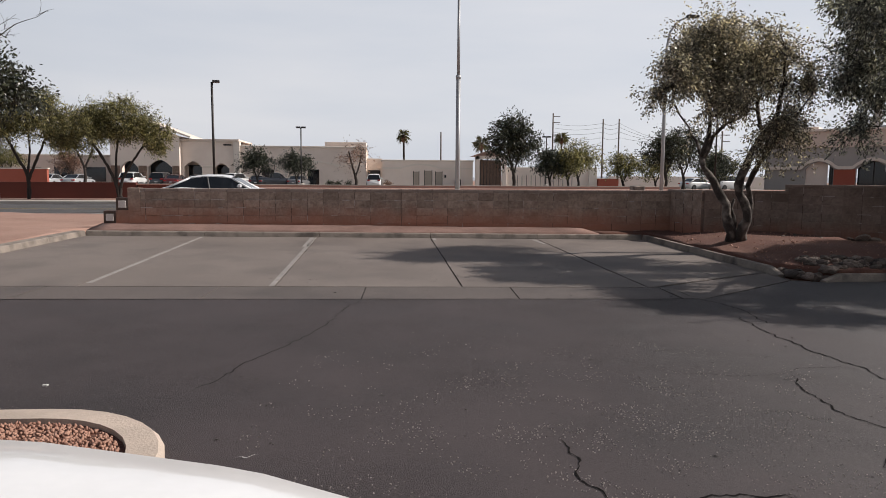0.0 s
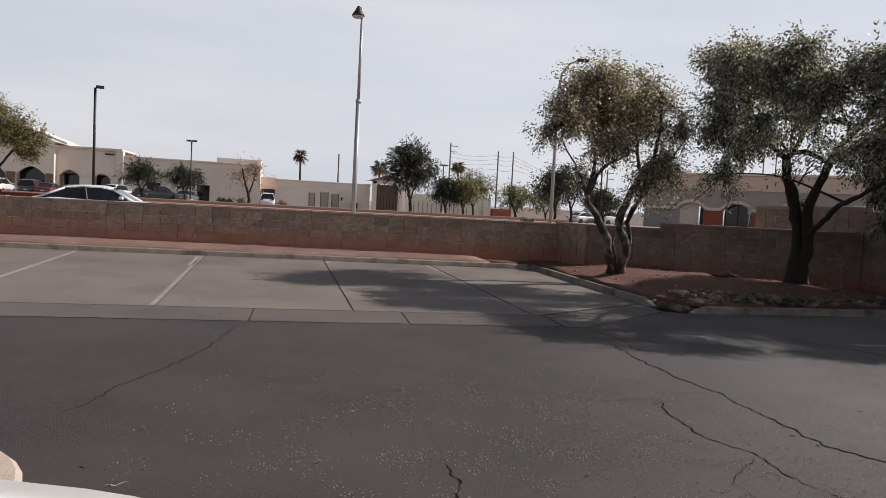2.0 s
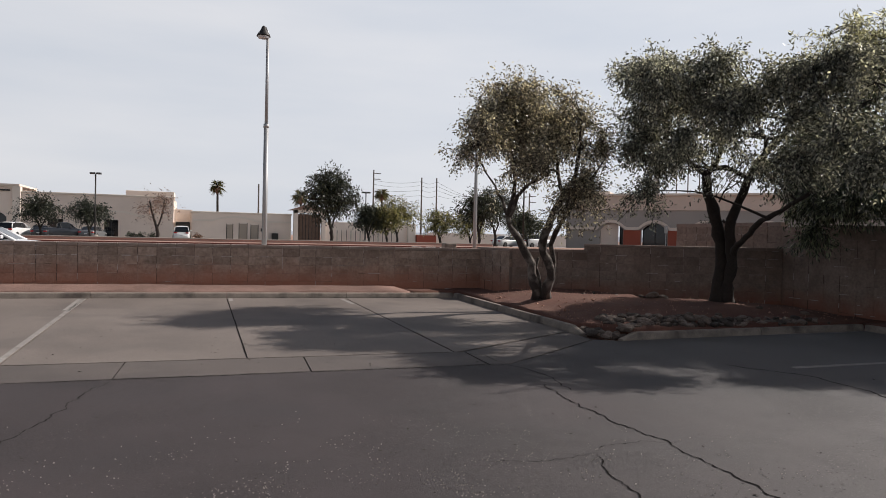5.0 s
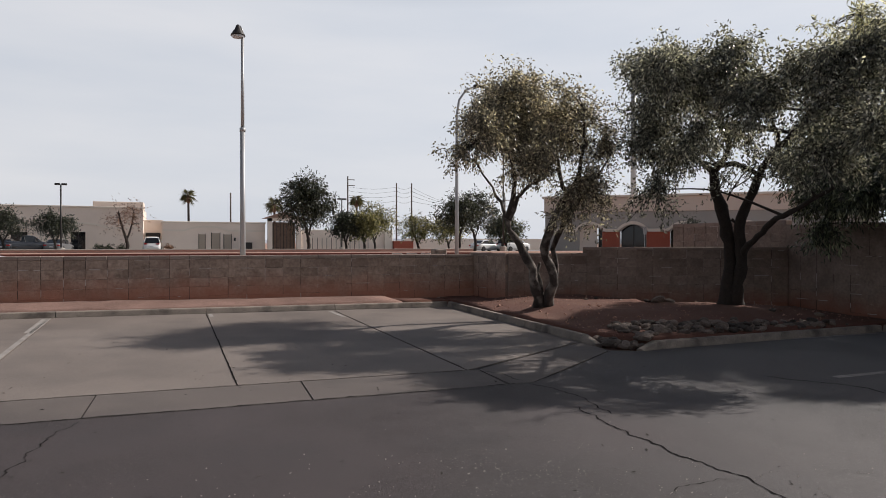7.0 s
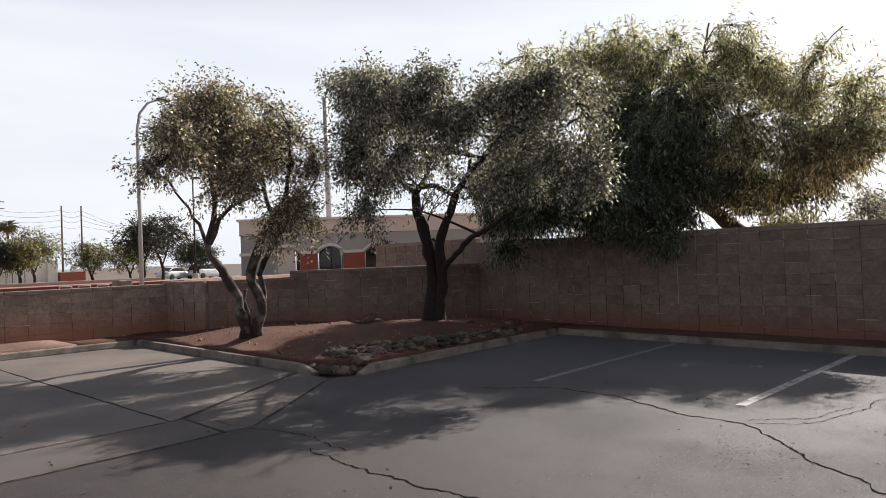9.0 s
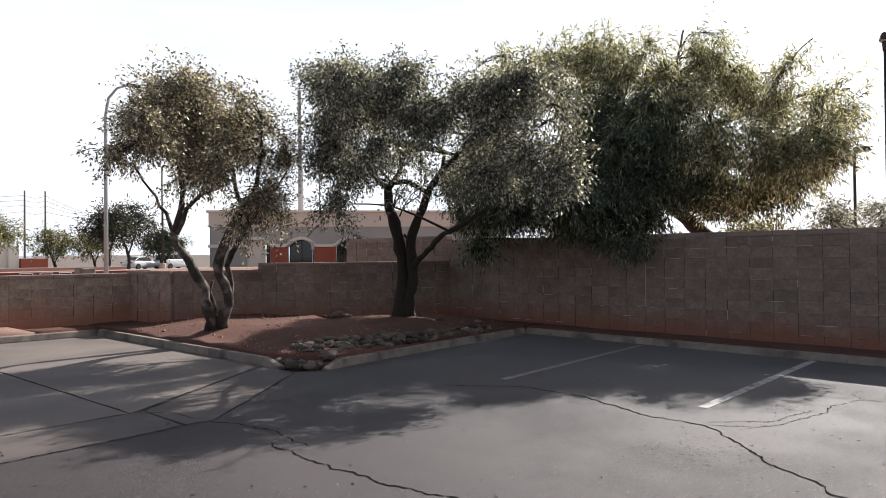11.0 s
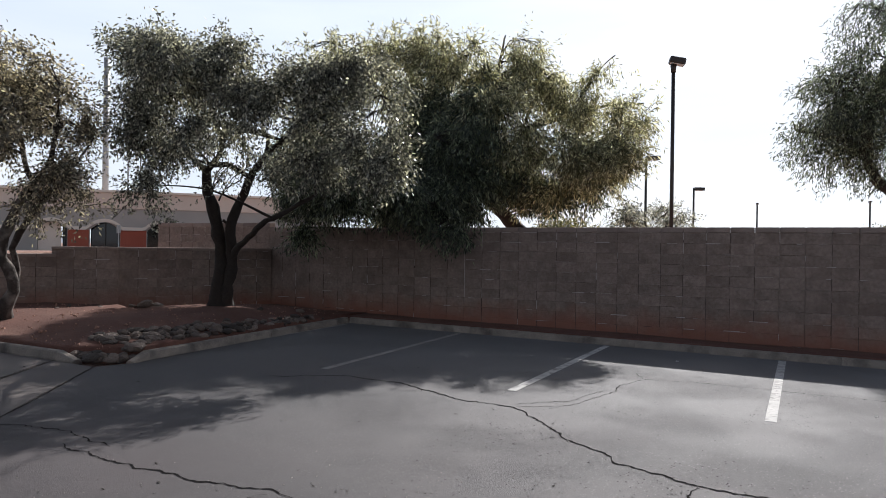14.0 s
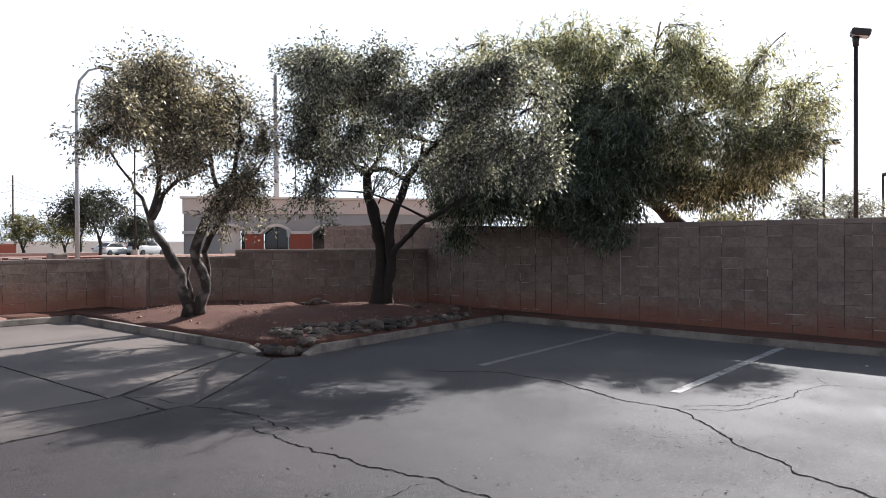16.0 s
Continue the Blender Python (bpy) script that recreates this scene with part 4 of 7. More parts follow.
LONG_LIMB = [(-2.16, -3.25, 3.83, 0.48, 0.39, 1.3), (-2.12, -3.97, 3.97, 0.46, 0.38, 1.4), (-2.01, -4.49, 4.09, 0.40, 0.34, 1.1), (-2.18, -4.23, 3.25, 0.64, 0.43, 1.9), (-2.22, -4.92, 2.95, 0.43, 0.43, 1.3), (-2.20, -3.86, 2.65, 0.49, 0.33, 0.96), (-2.34, -5.10, 2.38, 0.18, 0.30, 0.33), (-2.15, -3.25, 3.03, 0.39, 0.32, 0.6), (-2.22, -5.31, 2.58, 0.21, 0.30, 0.36), (-1.63, -3.97, 2.84, 0.51, 0.34, 0.72), (-2.11, -5.10, 3.46, 0.31, 0.31, 0.54), (-1.80, -2.73, 2.53, 0.32, 0.32, 0.3), (-0.85, -4.49, 4.24, 0.40, 0.40, 0.54)]
tree("olive_tree", "dark-trunked olive tree with forked stems and drooping grey leaves", (11.45, 12.60, 0.38), 0.0, [
    (0.17, 0.09, [(-0.05, 0.06, -0.04), (-0.20, -0.10, 0.34), (-0.33, -0.30, 0.97), (-0.56, -0.37, 1.66), (-0.83, -0.41, 2.34), (-1.01, -0.53, 2.74)]),
    (0.07, 0.03, [(-1.01, -0.53, 2.72), (-0.93, -0.76, 3.02), (-0.96, -0.87, 3.38), (-1.15, -0.82, 3.69), (-1.29, -0.82, 4.40)]),
    (0.06, 0.02, [(-1.01, -0.53, 2.74), (-1.13, -0.38, 2.86), (-1.26, -0.22, 3.09), (-1.34, -0.10, 3.40), (-1.58, 0.16, 3.90)]),
    (0.15, 0.08, [(0.02, -0.10, -0.03), (-0.14, -0.29, 0.34), (-0.27, -0.53, 0.97), (-0.48, -0.67, 1.62), (-0.53, -0.98, 2.16), (-0.60, -1.28, 2.64)]),
    (0.075, 0.025, [(-0.60, -1.28, 2.64), (-0.80, -1.79, 2.98), (-0.94, -2.38, 3.32), (-1.13, -2.92, 3.61), (-1.32, -3.49, 3.81), (-1.49, -4.10, 4.31)]),
    (0.055, 0.045, [(-1.02, -0.52, 2.69), (-0.99, -0.63, 2.85), (-0.84, -0.86, 2.86), (-0.69, -1.11, 2.73), (-0.60, -1.28, 2.60)]),
    (0.085, 0.03, [(-0.13, -0.31, 0.79), (-0.40, -0.75, 1.19), (-0.58, -1.30, 1.53), (-0.81, -1.81, 1.76), (-1.03, -2.33, 1.86), (-1.05, -3.14, 2.21)]),
    (0.04, 0.02, [(-0.51, -1.55, 3.03), (-0.68, -1.75, 3.33), (-0.96, -1.84, 3.54), (-1.23, -1.93, 4.10)]),
    (0.018, 0.008, [(-0.56, -0.43, 2.18), (-0.58, -0.62, 2.47), (-0.50, -0.94, 2.76)]),
    (0.018, 0.008, [(-0.58, -0.56, 2.39), (-0.42, -0.87, 2.60), (-0.42, -1.04, 2.93)]),
    (0.035, 0.015, [(-0.54, -0.52, 1.79), (-0.50, -0.57, 1.70), (-0.50, -0.57, 1.62)]),
    (0.035, 0.012, [(-0.84, -2.42, 3.41), (-1.03, -3.12, 3.31), (-1.18, -3.91, 3.15), (-1.48, -4.50, 2.79)]),
], ROUND_HEAD + LONG_LIMB,
    GREY_LEAF, DARK_BARK, 2350, leaf=(0.07, 0.031), per=33, seed=8, gap=0.06, droop=0.5, fine_gap=-0.06, sprays=150)

SHOOTS = [(-2.08, 2.47, 6.99), (-1.98, 2.30, 6.59), (-1.70, 1.74, 7.00), (-1.57, 1.45, 6.53), (-1.42, 1.12, 6.70), (-1.09, 0.27, 6.80), (-1.05, 0.16, 6.41), (-0.83, -0.53, 6.40), (-0.82, -0.56, 6.03), (-0.63, -1.26, 5.83), (-0.57, -1.53, 5.56), (-0.51, -1.81, 5.80), (-0.45, -2.10, 6.07), (-0.36, -2.65, 5.19), (-0.38, -2.51, 4.92), (-2.36, 2.98, 6.49), (-2.23, 2.75, 6.16), (-1.22, 0.61, 6.52), (-0.96, -0.12, 6.51), (-3.15, 4.18, 6.23), (-2.85, 3.75, 6.32)]
tree("willow_acacia", "broad yellow-green willow-leaved tree standing behind the tall wall", (16.30, 7.45, -0.05), 0.0, [
    (0.2, 0.13, [(0.16, -0.56, 1.42), (-0.28, 0.20, 2.27), (-0.63, 0.61, 2.78), (-1.02, 1.06, 3.25), (-1.35, 1.33, 3.73)]),
    (0.1, 0.012, [(-0.51, 0.85, 2.99), (-0.23, 0.56, 3.92), (0.10, 0.08, 4.65), (0.46, -0.57, 5.15), (0.77, -1.17, 5.84), (1.09, -1.90, 6.56)]),
    (0.08, 0.025, [(-0.01, 0.05, 4.62), (0.28, -0.69, 4.91), (0.52, -1.35, 5.12), (0.72, -2.00, 5.26), (0.90, -2.63, 5.27)]),
    (0.08, 0.02, [(-1.21, 1.25, 3.61), (-1.23, 1.46, 4.80), (-1.25, 1.67, 5.87), (-1.27, 1.87, 6.95)]),
    (0.08, 0.02, [(-0.98, 1.21, 3.50), (-0.64, 0.81, 4.68), (-0.40, 0.65, 6.02), (-0.18, 0.53, 6.97)]),
    (0.07, 0.02, [(-1.35, 1.33, 3.73), (-1.26, 2.52, 4.78), (-1.27, 3.78, 5.92), (-1.49, 5.20, 6.75)]),
    (0.05, 0.02, [(-0.15, 0.45, 4.05), (0.23, -0.07, 5.37), (0.47, -0.18, 6.60)]),
    (0.05, 0.02, [(-0.65, 0.93, 2.98), (-0.50, -0.18, 3.58), (-0.42, -1.34, 3.74), (-0.46, -2.32, 3.89)]),
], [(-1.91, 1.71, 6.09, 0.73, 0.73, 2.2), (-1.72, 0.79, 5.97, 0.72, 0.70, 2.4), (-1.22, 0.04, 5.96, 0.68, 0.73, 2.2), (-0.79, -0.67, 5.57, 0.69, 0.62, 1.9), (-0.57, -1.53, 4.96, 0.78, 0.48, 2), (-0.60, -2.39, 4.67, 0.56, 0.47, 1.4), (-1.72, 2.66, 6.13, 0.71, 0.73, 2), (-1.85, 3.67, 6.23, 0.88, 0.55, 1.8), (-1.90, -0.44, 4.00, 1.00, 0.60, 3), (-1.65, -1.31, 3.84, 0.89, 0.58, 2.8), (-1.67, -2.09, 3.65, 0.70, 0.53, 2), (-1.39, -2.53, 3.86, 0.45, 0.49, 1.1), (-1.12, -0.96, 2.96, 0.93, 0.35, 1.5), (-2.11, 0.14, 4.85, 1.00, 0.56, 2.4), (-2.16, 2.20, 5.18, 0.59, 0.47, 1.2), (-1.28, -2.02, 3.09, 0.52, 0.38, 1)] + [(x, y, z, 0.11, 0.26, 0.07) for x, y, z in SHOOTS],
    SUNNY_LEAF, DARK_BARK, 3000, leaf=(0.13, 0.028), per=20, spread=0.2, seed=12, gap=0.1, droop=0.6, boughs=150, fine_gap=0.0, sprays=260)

# lobes added to shade the bed; the last also paint shade under the willow
SHADE_MASS = [(-1.01, 1.69, 4.50, 0.95, 0.92, 1.8), (-0.40, 1.51, 5.80, 0.73, 0.60, 1.5), (-1.11, 2.51, 3.77, 0.66, 0.66, 1.2), (-0.02, -1.75, 3.70, 0.98, 0.68, 2.6), (0.52, -2.61, 3.82, 0.99, 0.42, 1.2), (0.03, -0.43, 4.22, 1.01, 0.76, 2), (-1.31, -2.30, 2.41, 0.45, 0.18, 0.5), (-1.75, -1.80, 2.31, 0.44, 0.18, 0.6), (-0.20, -2.99, 3.16, 0.66, 0.40, 1.3), (0.02, -3.66, 3.05, 0.59, 0.35, 1), (0.21, -4.38, 3.05, 0.54, 0.31, 0.6)]
tree("dark_tree", "dense dark tree spreading over the corner of the wall", (15.30, 10.40, -0.00), 0.0, [
    (0.19, 0.1, [(-0.20, 0.36, 1.04), (-0.34, 0.20, 2.16), (-0.45, -0.01, 3.11), (-0.47, -0.39, 3.89)]),
    (0.1, 0.03, [(-0.45, -0.01, 3.11), (-0.38, -0.94, 3.86), (-0.40, -1.77, 4.56), (-0.56, -2.36, 5.08)]),
    (0.09, 0.03, [(-0.23, 0.22, 2.44), (-0.64, 1.08, 3.01), (-1.03, 1.85, 3.45), (-1.29, 2.37, 3.31)]),
    (0.07, 0.02, [(-0.47, -0.39, 3.89), (-0.47, -0.39, 4.70), (-0.35, -0.62, 5.36)]),
    (0.06, 0.02, [(-0.45, -0.01, 3.11), (-0.48, -1.27, 3.04), (-0.74, -2.19, 2.73), (-1.42, -2.10, 2.16)]),
], [(-0.98, -0.66, 3.88, 0.95, 0.71, 3.2), (-1.45, -1.98, 3.06, 0.93, 0.58, 3.4), (-1.31, -2.29, 4.06, 0.93, 0.69, 3.4), (-0.88, -1.31, 4.79, 0.70, 0.59, 1.8), (-1.42, 0.12, 3.18, 0.83, 0.57, 2.4), (-1.99, 1.00, 2.78, 0.83, 0.40, 1.6), (-2.22, 1.65, 2.86, 0.48, 0.43, 0.9), (-1.68, -1.04, 2.66, 0.90, 0.38, 1.9), (-1.97, -2.28, 2.08, 0.28, 0.17, 0.3), (-0.96, -2.65, 3.30, 0.63, 0.50, 1.6), (-1.00, -2.53, 4.92, 0.52, 0.45, 1.2), (-2.38, 1.20, 1.99, 0.31, 0.21, 0.25), (-0.45, 1.21, 3.89, 0.78, 0.52, 1.6), (-2.62, -0.60, 3.28, 0.71, 0.52, 2), (-2.81, 0.43, 3.02, 0.69, 0.42, 1.6), (-2.81, -0.30, 2.74, 0.76, 0.37, 0.7), (-2.39, -1.41, 2.84, 0.75, 0.43, 0.9)] + SHADE_MASS,
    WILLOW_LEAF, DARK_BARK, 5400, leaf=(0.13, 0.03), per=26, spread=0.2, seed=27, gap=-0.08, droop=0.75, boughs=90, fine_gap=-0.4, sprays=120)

tree("willow_acacia", "tall drooping tree beyond the block wall", (18.9, -0.6, lot(18, 0)), -99.0, [
    (0.2, 0.06, [(0.9, 0, -0.1), (0.7, 0, 1.5), (0.1, 0, 3.0), (-0.4, 0, 3.6), (-0.6, 0, 4.4), (-0.3, 0, 6.0), (0.3, 0, 7.4)]),
    (0.12, 0.04, [(0.5, 0, 2.2), (1.2, 0.2, 3.8), (1.8, 0.2, 5.4)]),
    (0.08, 0.03, [(-0.6, 0, 4.4), (-1.4, 0, 4.7), (-2.1, 0, 4.9)]),
], [(0.6, 0, 5.4, 2.2, 2.0, 2.2, 8), (-1.1, 0, 4.6, 1.3, 1.3, 1.1, 3), (0.2, 0, 7.3, 1.7, 1.5, 1.2, 3), (-1.0, 0, 5.8, 1.1, 1.2, 0.9, 1.8), (2.0, 0, 4.2, 1.5, 1.4, 1.4, 2)],
    WILLOW_LEAF, DARK_BARK, 1900, leaf=(0.12, 0.026), per=30, spread=0.24, seed=21, gap=0.04, droop=0.7)

# trees along the street
tree("mesquite_tree", "spreading mesquite street tree with forked dark stems", (-15.1, 39.6, 0.3), 12.0, [
    (0.11, 0.05, [(0, 0, -0.1), (-0.1, 0, 1.0), (-0.7, 0, 2.4), (-1.5, 0, 3.8), (-2.0, 0, 4.8)]), (0.1, 0.04, [(0.05, 0, -0.1), (0.2, 0, 1.2), (0.9, 0, 2.5), (1.7, 0, 3.6), (2.3, 0, 4.2)]),
    (0.08, 0.03, [(-0.1, 0, 1.0), (-0.1, 0.2, 2.6), (0.1, 0.2, 4.0), (0, 0.2, 5.2)])],
    [(-1.1, 0, 4.3, 1.5, 1.5, 1.2, 4), (0.8, 0, 4.5, 1.5, 1.5, 1.2, 4), (2.1, 0, 3.7, 0.8, 1.0, 0.9, 1.6), (0.0, 0, 5.2, 1.4, 1.3, 0.75, 2.2), (-1.6, 0, 3.4, 0.7, 0.8, 0.6, 0.6)],
    MESQUITE_LEAF, DARK_BARK, 1500, leaf=(0.14, 0.042), per=20, spread=0.24, seed=31, gap=0.16, fine_gap=-0.2, sprays=50, group="street trees")
tree("mesquite_tree", "leafy mesquite street tree beside the red wall", (-20.1, 39.8, 0.3), 12.0, [
    (0.12, 0.05, [(0, 0, -0.1), (0, 0, 1.4), (-0.5, 0, 2.6), (-1.2, 0, 4.2)]), (0.09, 0.04, [(0, 0, 1.2), (0.5, 0, 2.4), (1.1, 0, 3.9), (1.3, 0, 5.0)]),
    (0.07, 0.03, [(0, 0, 1.4), (0.1, 0.3, 3.0), (0.0, 0.3, 4.8)])],
    [(-1.4, 0, 4.6, 1.8, 1.7, 1.5, 4), (0.9, 0, 4.8, 1.8, 1.7, 1.4, 4), (0, 0, 5.8, 1.7, 1.5, 0.8, 2), (1.9, 0, 3.7, 0.9, 0.9, 0.7, 1)],
    MESQUITE_LEAF, DARK_BARK, 1500, leaf=(0.14, 0.042), per=20, spread=0.24, seed=33, gap=0.16, fine_gap=-0.2, sprays=50, group="street trees")
tree("mesquite_tree", "smaller mesquite tree in the far car park", (-20.3, 47.5, 1.1), 12.0, [
    (0.11, 0.04, [(0, 0, -0.1), (0, 0, 1.3), (-0.5, 0, 2.6), (-0.9, 0, 4.2)]), (0.08, 0.03, [(0, 0, 1.2), (0.5, 0, 2.4), (0.8, 0, 4.4)])],
    [(-0.9, 0, 3.9, 1.4, 1.4, 1.1, 3), (0.6, 0, 4.2, 1.4, 1.4, 1.1, 3), (-1.2, 0, 2.9, 0.8, 0.8, 0.6, 1)],
    MESQUITE_LEAF, DARK_BARK, 800, leaf=(0.16, 0.046), per=18, spread=0.26, seed=35, gap=0.1, fine_gap=-0.2, group="street trees")
half_bare = tree("street_tree", "half-bare tree with dark leaves and long bare twigs", (-10.9, 17.9, 0.3), 30.0, [
    (0.16, 0.07, [(-0.6, 0, -0.1), (-0.5, 0, 1.8), (-0.1, 0, 3.4), (0.4, 0, 5.0)]), (0.09, 0.03, [(-0.3, 0, 2.6), (0.6, 0, 3.7), (1.5, 0, 4.2)]), (0.08, 0.03, [(-0.4, 0, 2.2), (-1.3, 0, 4.0), (-1.6, 0, 5.4)]),
    (0.05, 0.02, [(0.1, 0, 3.9), (0.5, 0.1, 5.0), (0.6, 0.1, 6.0)])],
    [(-0.3, 0, 4.5, 1.5, 1.4, 1.0, 4), (0.9, 0, 3.9, 1.0, 1.0, 0.6, 2.4), (-1.4, 0, 5.2, 1.2, 1.2, 1.0, 2), (0.35, 0, 5.4, 0.55, 0.6, 0.7, 1.0), (1.5, 0, 3.6, 0.7, 0.7, 0.4, 0.9)],
    DARK_LEAF, DARK_BARK, 760, leaf=(0.1, 0.055), per=20, spread=0.2, seed=41, gap=0.18)
rnd = random.Random(44)
for i in range(34):
    x, z = rnd.uniform(-1.2, 1.2), rnd.uniform(4.0, 5.6)
    lean, rise = rnd.uniform(-0.5, 1.6), rnd.uniform(0.5, 1.7)
    bend = rnd.uniform(-0.25, 0.25)
    pts = [(x, 0, z), (x + lean * 0.4, 0.1, z + rise * 0.5 + bend * 0.3), (x + lean * 0.8, 0.1, z + rise * 0.85), (x + lean, 0.15, z + rise + bend * 0.4)]
    g = Geo().tube(smooth_path(pts, 0.2), [0.017 * (1 - 0.12 * k) for k in range(len(smooth_path(pts, 0.2)))] if len(smooth_path(pts, 0.2)) < 8 else
                   [0.017 * (1 - 0.9 * k / len(smooth_path(pts, 0.2))) for k in range(len(smooth_path(pts, 0.2)))], n=4, cap=False)
    for k in range(3):
        f = rnd.uniform(0.3, 0.85)
        p = Vector(pts[1]).lerp(Vector(pts[3]), f)
        q = p + Vector((rnd.uniform(-0.15, 0.5), 0.05, rnd.uniform(0.05, 0.45)))
        g.tube([p, (p + q) / 2 + Vector((0.03, 0, 0.04)), q], [0.007, 0.005, 0.003], n=3, cap=False)
    part("bare_branch", g, DARK_BARK, half_bare, smooth=True)


def far_tree(label, x, y, z, height, width, mat, seed, stem=0.35, name="street_tree", n=340, leaf=(0.22, 0.08), gap=0.08, bark=DARK_BARK, per=16):
    ground = min(z, terrain(x, y)) if y > 40 else z
    height, z = height + z - ground, ground
    h, w = height, width / 2
    tree(name, label, (x, y, z), 0.0, [
        (0.09 + h * 0.012, 0.04, [(0, 0, -0.1), (0.02 * h, 0, stem * h * 0.6), (-0.25 * w, 0, h * 0.6), (-0.35 * w, 0, h * 0.8)]),
        (0.08, 0.03, [(0, 0, stem * h * 0.6), (0.3 * w, 0.1, h * 0.55), (0.4 * w, 0.1, h * 0.8)])],
        [(-0.3 * w, 0, h * (0.5 + stem / 2), w * 0.75, w * 0.8, h * (1 - stem) * 0.42, 3), (0.35 * w, 0, h * (0.5 + stem / 2), w * 0.7, w * 0.8, h * (1 - stem) * 0.4, 3),
         (0, 0, h * 0.84, w * 0.6, w * 0.6, h * 0.17, 1.4)], mat, bark, n, leaf=leaf, per=per, spread=0.3, seed=seed, gap=gap, boughs=24, group="far street trees")


far_tree("dense dark green street tree", 10.0, 52, 1.1, 5.8, 3.9, DARK_LEAF, 51, stem=0.26, n=750)
far_tree("small round street tree", 14.9, 60, 1.15, 3.5, 2.6, DARK_LEAF, 52)
far_tree("small round street tree", 16.6, 60, 1.15, 3.5, 2.8, MESQUITE_LEAF, 53)
far_tree("feathery grey-green tree by the lot", 19.3, 66, 1.15, 4.6, 4.6, MESQUITE_LEAF, 54)
far_tree("low spreading mesquite tree", 25.4, 70, 1.15, 3.8, 4.6, MESQUITE_LEAF, 55, stem=0.25)
far_tree("low spreading mesquite tree", 29.0, 70, 1.15, 3.7, 4.4, MESQUITE_LEAF, 56, stem=0.25)
far_tree("dark green street tree beside the lot", 21.5, 50, 1.1, 4.5, 3.6, DARK_LEAF, 57)
far_tree("dark green street tree beside the lot", 23.8, 52, 1.1, 5.0, 4.6, DARK_LEAF, 58)
far_tree("small dark tree beyond the street", 30.5, 60, 0.9, 3.6, 3.4, DARK_LEAF, 59)
far_tree("rounded tree beyond the street", 33.0, 64, 0.9, 3.6, 4.0, MESQUITE_LEAF, 60)
far_tree("half-bare reddish street tree", -2.2, 50, 1.1, 3.4, 2.4, DRY_LEAF, 61, n=110, gap=0.2, per=10, leaf=(0.14, 0.05))
far_tree("small street tree with an open crown", -13.8, 74, 1.2, 3.9, 4.2, DARK_LEAF, 62, gap=0.14)
far_tree("small street tree with an open crown", -9.6, 74, 1.2, 3.6, 3.6, DARK_LEAF, 63, gap=0.18)
far_tree("young tree before the stone arches", 45.5, 50.5, 0.9, 3.4, 2.6, DARK_LEAF, 64, n=90, gap=0.2, per=12)
far_tree("pale yellowish tree beyond the wall", 37.0, 22.5, 0.2, 4.6, 5.0, MESQUITE_LEAF, 65, n=300)
far_tree("yellow-green shrub tree beyond the wall", 40.0, 12.5, 0.2, 3.5, 5.0, MESQUITE_LEAF, 66)
far_tree("thin greyish tree beyond the wall", 42.0, 9.2, 0.2, 4.6, 3.0, GREY_LEAF, 67, n=150, gap=0.15)
far_tree("thin greyish tree beyond the wall", 52.0, 8.0, 0.2, 5.2, 6.5, GREY_LEAF, 68, n=220, gap=0.12)
far_tree("low tree far beyond the wall", 60.0, -6.8, 0.2, 3.6, 4.0, MESQUITE_LEAF, 69, n=150)


def palm(x, y, z, height, crown, seed):
    rng = random.Random(seed)
    ob = thing("palm_tree", "tall fan palm with a shaggy round crown", "palm tree", "palms", at=(x, y, z))
    part("trunk", Geo().tube([(0, 0, -0.1), (0.05, 0, height * 0.5), (0, 0, height)], [0.24, 0.19, 0.17], n=8), DARK_BARK, ob, smooth=True)
    g = Geo()
    for i in range(70):
        a, e = rng.uniform(0, 2 * math.pi), rng.uniform(-1.1, 1.25)
        d = Vector((math.cos(a) * math.cos(e), math.sin(a) * math.cos(e), math.sin(e)))
        side = d.cross(Vector((0, 0, 1))).normalized()
        tip = d * crown * rng.uniform(0.75, 1.1) + Vector((0, 0, -0.25 * crown))
        b = Vector((0, 0, height))
        for k in range(5):
            s = (k - 2) * 0.16
            m = b + d * crown * 0.5 + side * s * crown * 0.6
            e2 = b + tip + side * s * crown * 1.3
            w = side.cross(d) * 0.05
            g.add([b + d * 0.15, m + w, e2, m - w], [(0, 1, 2, 3)])
    part("crown", g, PALM_LEAF, ob)
    part("skirt", Geo().lathe([(0.2, -1.3), (0.42, -0.9), (0.5, -0.3), (0.25, 0.1)], (0, 0, height), 10), DRY_LEAF, ob, "dry brown frond skirt")


palm(3.4, 121.8, 1.3, 8.4, 1.6, 1)
palm(16.0, 111, 1.3, 6.6, 1.7, 2)
palm(33.8, 127, 1.3, 8.6, 1.8, 3)

# ---- rocks in the drain ----
rock_meshes = []
for i in range(8):
    rnd = random.Random(i)
    bm = bmesh.new()
    bmesh.ops.create_icosphere(bm, subdivisions=2, radius=1.0)
    sx, sy, sz = rnd.uniform(0.8, 1.3), rnd.uniform(0.6, 1.0), rnd.uniform(0.45, 0.7)
    for v in bm.verts:
        k = 1 + 0.45 * noise.noise(v.co * 0.9 + Vector((i * 5, 0, 0))) + 0.22 * noise.noise(v.co * 2.3 + Vector((0, i * 3, 0)))
        v.co = Vector((v.co.x * sx, v.co.y * sy, v.co.z * sz)) * k
    me = bpy.data.meshes.new("rock")
    bm.to_mesh(me)
    bm.free()
    me.materials.append(ROCK)
    rock_meshes.append(me)
rnd = random.Random(77)


